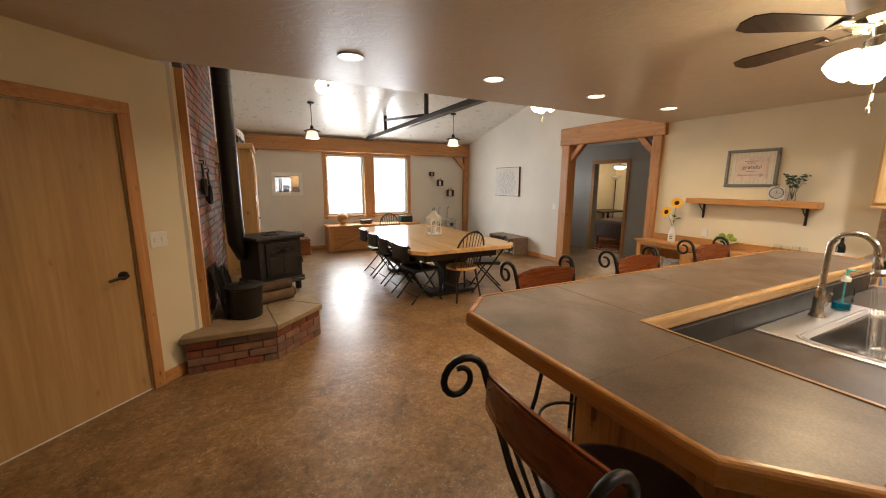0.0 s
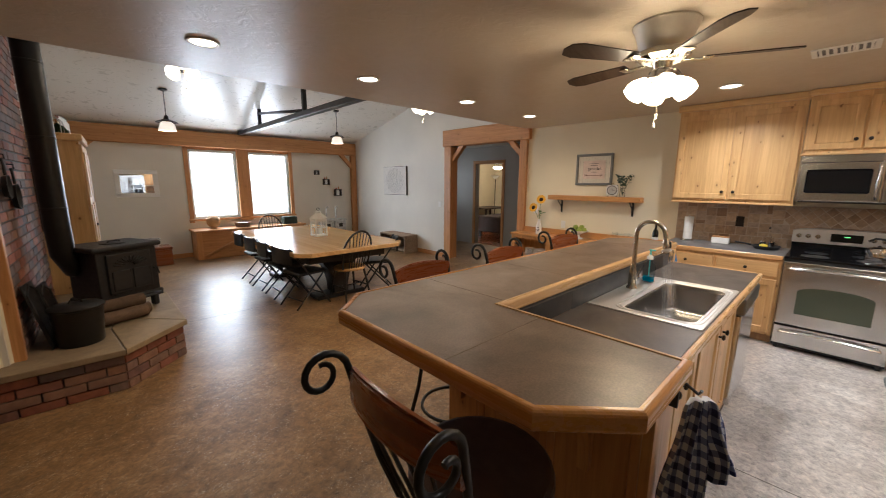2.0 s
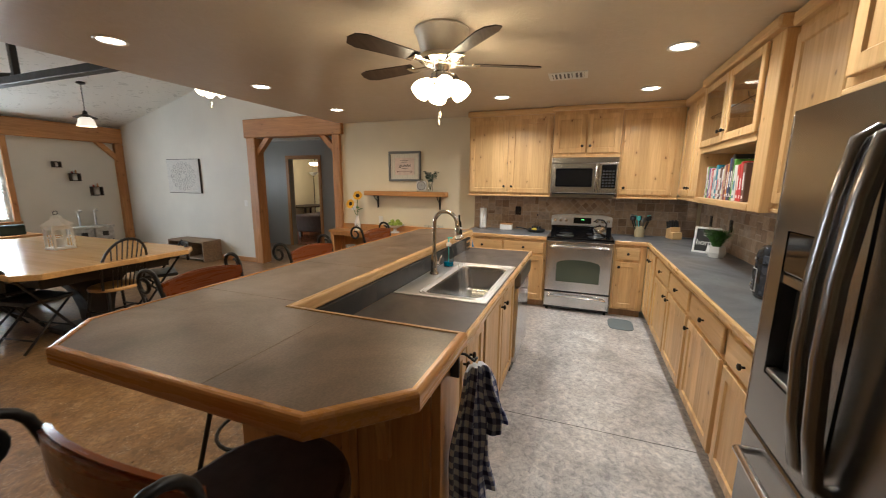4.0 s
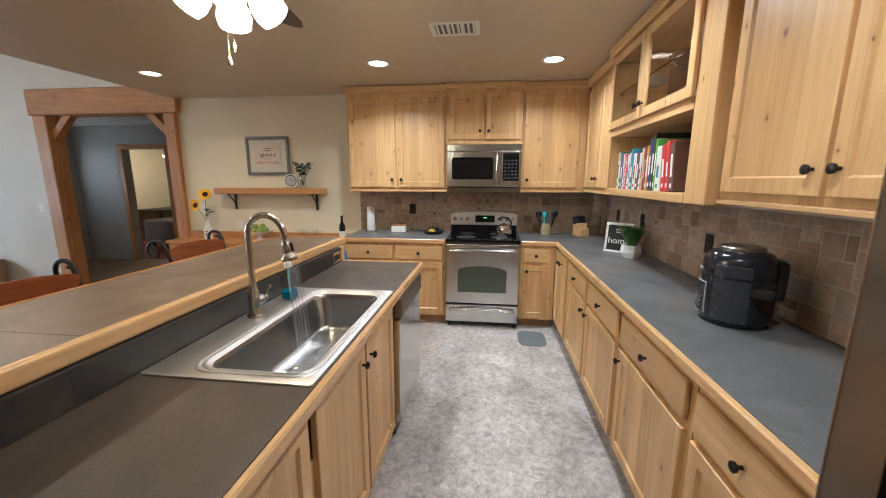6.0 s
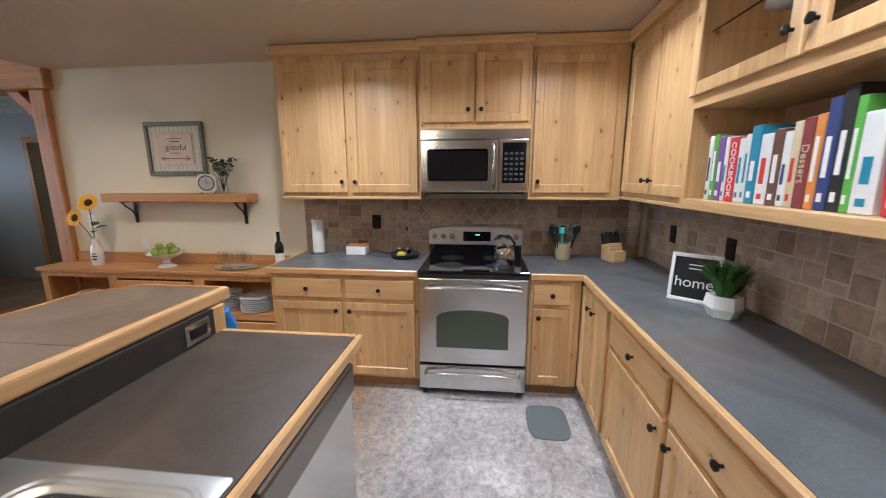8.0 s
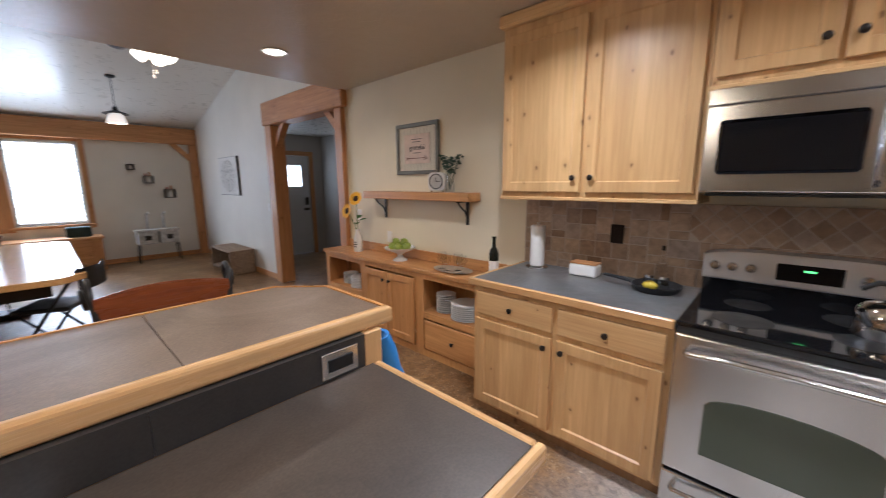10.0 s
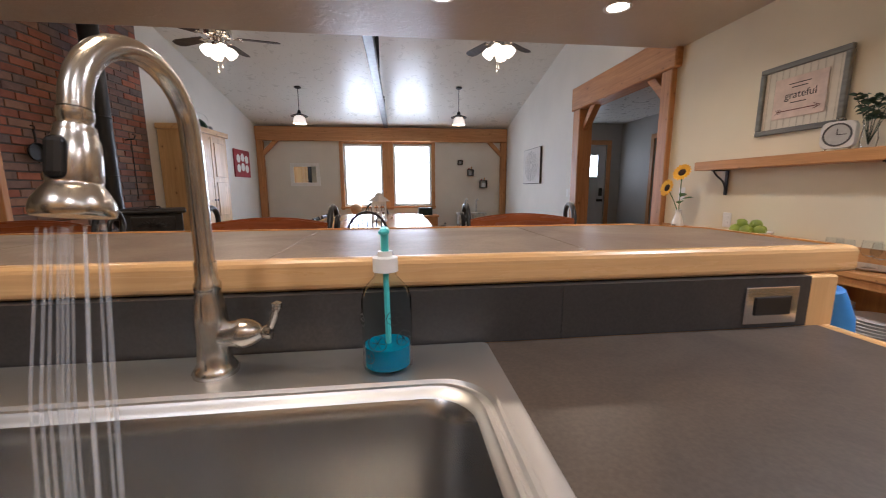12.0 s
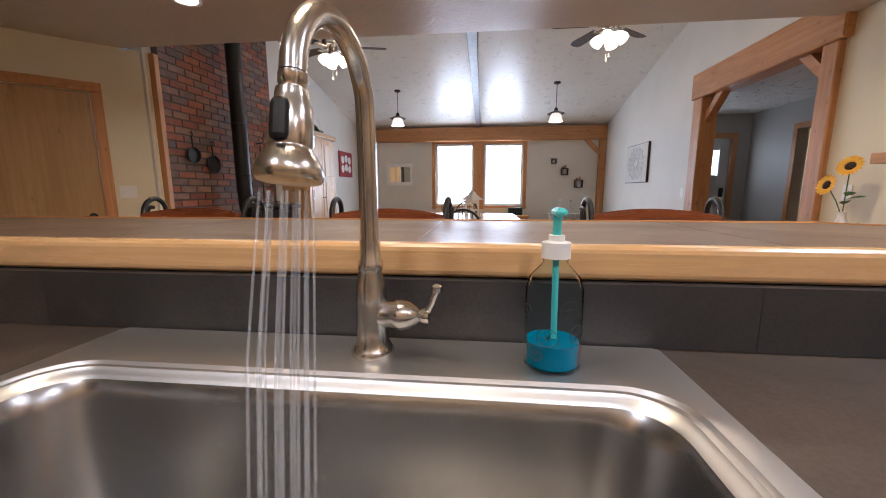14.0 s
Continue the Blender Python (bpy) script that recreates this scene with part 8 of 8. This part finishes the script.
# books and glassware in the display cabinet
rng = random.Random(21)
book_colors = [("white_cloth", (0.70, 0.69, 0.66)), ("green_cloth", (0.12, 0.38, 0.05)), ("purple_cloth", (0.16, 0.08, 0.26)), ("white_cloth", None), ("red_cloth", (0.52, 0.03, 0.03)), ("white_cloth", None), ("white_cloth", None), ("teal_cloth", (0.03, 0.22, 0.32)), ("white_cloth", None), ("brown_cloth", (0.12, 0.06, 0.04)), ("white_cloth", None), ("cream_cloth", (0.6, 0.5, 0.32)), ("maroon_cloth", (0.2, 0.04, 0.04)), ("orange_cloth", (0.62, 0.24, 0.05)), ("navy_cloth", (0.03, 0.05, 0.16)), ("black_cloth", (0.02, 0.02, 0.02)), ("green_cloth", None), ("white_cloth", None), ("red_cloth", None), ("red_cloth", None), ("brown_cloth", None)]
x = 0.10
for nm, col in book_colors:
    if col:
        plain(nm, col, 0.5, 0, 0.08)
for i, (nm, col) in enumerate(book_colors):
    mt = bpy.data.materials[nm]
    th, hh = rng.uniform(0.022, 0.062), rng.uniform(0.235, 0.275) + (0.06 if 13 < i < 17 else 0)
    tilt = 6 if i > 17 else 0
    label = f"{nm.split('_')[0]} {'thick' if th > 0.045 else 'thin'} cookbook standing on the open shelf"
    t = thing("book", on_run(GX0, 0, GY) @ pose(x + (0.02 if tilt else 0), 0.045, 1.4455, 0, -tilt, 0), label, "book", "cookbooks")
    part("cover", Bm((0, 0, 0, th, 0.20, hh), bevel=0.003), mt, t)
    part("pages", Bm((0.003, 0.006, hh - 0.004, th - 0.003, 0.19, hh + 0.0008)), white_plastic, t)
    if i == 4:
        lettering("COOKBOOK", 0.036, pose(th / 2, -0.0006, hh / 2, 90, 90, 0), white_paint, t, "spine_title")
    elif i == 12:
        lettering("Dessert", 0.036, pose(th / 2, -0.0006, hh / 2, 90, 90, 0), bpy.data.materials["cream_cloth"], t, "spine_title")
    else:
        mt2 = bpy.data.materials[rng.choice(("red_cloth", "navy_cloth", "black_cloth", "teal_cloth"))] if "white" in nm or "cream" in nm else white_paint
        part("spine_title", Bm((th * 0.3, -0.0015, hh * 0.3, th * 0.7, -0.0002, hh * rng.uniform(0.55, 0.8))), mt2, t)
        part("spine_mark", Bm((th * 0.3, -0.0015, hh * 0.08, th * 0.7, -0.0002, hh * 0.16)), mt2, t)
    x += th + 0.003 + (0.006 if tilt else 0)
gm = on_run(GX0, 0, GY)
for gx, gz, r, cnt, lab in ((0.98, 2.137, 0.10, 8, "stack of glass plates behind the glass door"), (0.95, 1.886, 0.09, 5, "stack of bowls behind the glass door"), (0.28, 2.137, 0.085, 4, "stack of saucers behind the glass door")):
    p = gm @ Vector((gx, 0.17, gz))
    plates(p.x, p.y, p.z, r, cnt, 0.013, lab, "dishes behind glass")
for gx, gz, mt, lab in ((0.30, 1.886, black_gloss, "dark glass mixing bowl"), (0.45, 1.886, blue_soap, "blue glass bowl"), (0.72, 2.137, clear_glass, "clear glass bowl")):
    t = thing("glass_bowl", gm @ pose(gx, 0.16, gz), lab + " on the cabinet shelf", "bowl", "dishes behind glass")
    part("bowl", lathe(bmesh.new(), [(0.0001, 0), (0.04, 0), (0.08, 0.05), (0.085, 0.075), (0.081, 0.075), (0.076, 0.05), (0.036, 0.006), (0.0001, 0.006)], seg=20), mt, t)

wall_plate(pose(XR - 0.012, 1.56, 1.17, 0, 0, -90), "dark outlet in the tile splash", bronze, (-0.02, 0.02))
for x, z in ((5.80, 1.16), (5.20, 1.17), (4.22, 1.14)):
    wall_plate(pose(x, YK + 0.012, z, 0, 0, 180), "dark outlet in the tile splash", bronze, (-0.02, 0.02))
t = single("floor_patch", slab(bmesh.new(), [(5.34 + 0.17 * abs(math.cos(a)) ** 0.5 * math.copysign(1, math.cos(a)), 0.225 + 0.13 * abs(math.sin(a)) ** 0.5 * math.copysign(1, math.sin(a))) for a in (2 * math.pi * k / 28 for k in range(28))], 0.0005, 0.006), painted("grey_mat_cloth", (0.15, 0.175, 0.18), 0.9), "small rounded grey-green mat beside the range", "mat")

# ---- pieces: splash tiles, bricks, flagstones ----
tile_meshes = {}


def tile_mesh(w, h):
    if (w, h) not in tile_meshes:
        bm = Bm((0.003, -0.006, 0.003, w * 0.0508 - 0.003, 0.0, h * 0.0508 - 0.003), bevel=0.002)
        tile_meshes[w, h] = mesh(bm, travertine, "tile")
    return tile_meshes[w, h]


half = 0.0508 - 0.0035
DIA = {"full": [(half, 0), (0, half), (-half, 0), (0, -half)], "up": [(half - 0.003, 0), (0, half - 0.003), (-half + 0.003, 0)], "down": [(-half + 0.003, 0), (0, -half + 0.003), (half - 0.003, 0)],
       "right": [(0, -half + 0.003), (half - 0.003, 0), (0, half - 0.003)], "left": [(0, half - 0.003), (-half + 0.003, 0), (0, -half + 0.003)]}
for key, pts_ in DIA.items():
    bm = slab(bmesh.new(), pts_, 0.0, 0.006)
    bm.transform(Matrix.Rotation(radians(90), 4, "X"))
    DIA[key] = mesh(bm, travertine, "tile")


def splash(name, m, width, rows, seed, label, diamonds=None):
    """Tumbled tiles of mixed sizes on a 51 mm grid."""
    r = random.Random(seed)
    t = thing(name, m, label, "backsplash", kind="structure")
    cols = int(width / 0.0508)
    part("grout", Bm((0, -0.0085, 0, cols * 0.0508, -0.0005, rows * 0.0508)), travertine_grout, t)
    used = [[False] * cols for _ in range(rows)]
    if diamonds:
        c0, nx, r0, ny = diamonds
        for j in range(r0, r0 + 2 * ny):
            for i in range(c0, c0 + 2 * nx):
                used[j][i] = True
        for j in range(2 * ny + 1):
            for i in range(2 * nx + 1):
                if i % 2 != j % 2 or (i in (0, 2 * nx) and j in (0, 2 * ny)):
                    continue
                key = "up" if j == 0 else "down" if j == 2 * ny else "right" if i == 0 else "left" if i == 2 * nx else "full"
                piece("tile", DIA[key], t, Matrix.Translation(((c0 + i) * 0.0508, -0.0045 + r.uniform(-0.001, 0.001), (r0 + j) * 0.0508)))
    for j in range(rows):
        for i in range(cols):
            if used[j][i]:
                continue
            for w, h in r.sample([(2, 2), (2, 2), (2, 2), (3, 2), (2, 1)], 5) + [(1, 2), (1, 1)]:
                if i + w <= cols and j + h <= rows and not any(used[j + b][i + a] for a in range(w) for b in range(h)):
                    break
            for a in range(w):
                for b in range(h):
                    used[j + b][i + a] = True
            piece("tile", tile_mesh(w, h), t, Matrix.Translation((i * 0.0508, -0.0045 + r.uniform(-0.001, 0.001), j * 0.0508)))


splash("splash_range_wall", on_range_wall(2.20, 0.910, XR), 2.84, 9, 5, "tumbled brown travertine tile splash behind the range", (20, 8, 5, 2))
splash("splash_run_wall", pose(XR - 0.012, YK, 0.910, 0, 0, 180), 3.66, 9, 8, "tumbled brown travertine tile splash along the counter")

brick_me = mesh(Bm((0.004, 0, 0.004, 0.018, 0.203, 0.067), bevel=0.003), brick_mat, "brick")
half_me = mesh(Bm((0.004, 0, 0.004, 0.018, 0.096, 0.067), bevel=0.003), brick_mat, "brick")
rng = random.Random(2)
rest = bmesh.new()
rows_ = int(CH_H / 0.0762)
for j in range(rows_):
    y = 0.0
    first = j % 2
    while y < CH_L - 0.09:
        whole = not (first and y == 0.0) and y + 0.203 <= CH_L
        L = 0.203 if whole else 0.096
        z = j * 0.0762 + 0.004
        x = 0.047 + rng.uniform(-0.002, 0.003)
        if 0.30 < z < 2.55:
            piece("brick", brick_me if whole else half_me, ch, Matrix.Translation((x, y + 0.004, z)))
        else:
            box(rest, x + 0.004, y + 0.004, z + 0.004, x + 0.018, y + 0.004 + L, z + 0.067)
        y += L + 0.0105
tagged(part("upper_bricks", rest, brick_mat, ch), kind="stuff")
# hearth bricks on each of its sides
hb = mesh(Bm((0, 0.0, 0.002, 0.195, 0.03, 0.064), bevel=0.003), brick_mat, "brick")
for i in range(len(hearth_out) - 1):
    p0, p1 = Vector(hearth_out[i]), Vector(hearth_out[i + 1])
    L = (p1 - p0).length
    ang = math.degrees(math.atan2(p1.y - p0.y, p1.x - p0.x))
    nb = max(1, round(L / 0.21))
    for j in range(4):
        # running bond: every other course starts and ends with a half brick
        cuts = [k * L / nb for k in range(nb + 1)] if j % 2 else [0.0] + [(k + 0.5) * L / nb for k in range(nb)] + [L]
        for s0, s1 in zip(cuts, cuts[1:]):
            piece("brick", hb, he, pose(p0.x, p0.y, j * 0.0705, 0, 0, ang) @ Matrix.Translation((s0 + 0.005, rng.uniform(-0.004, 0.003), 0)) @ Matrix.Diagonal(((s1 - s0 - 0.010) / 0.195, 1, 1, 1)))
cap = inset(hearth_out, -0.035)
cx_, cy_ = 0.68, 5.45
stones = [[cap[0], cap[1], (0.80, 5.02), (0.20, 5.05)], [cap[1], cap[2], (0.86, 5.30), (0.80, 5.02)], [(0.20, 5.05), (0.80, 5.02), (0.86, 5.30), (0.80, 5.85), (0.26, 5.9)],
          [cap[2], cap[3], (0.80, 5.85), (0.86, 5.30)], [(0.26, 5.9), (0.80, 5.85), cap[4], cap[5]], [cap[3], cap[4], (0.80, 5.85)]]
for o in stones:
    o = [(Vector(p) * 0.985 + Vector((sum(q_[0] for q_ in o) / len(o), sum(q_[1] for q_ in o) / len(o))) * 0.015) for p in o]
    part("flagstone", slab(bmesh.new(), [tuple(p) for p in o], 0.284, 0.333, 0.008, 2), flagstone, he)
part("joint_bed", slab(bmesh.new(), inset(hearth_out, 0.0), 0.2835, 0.322), mortar, he)
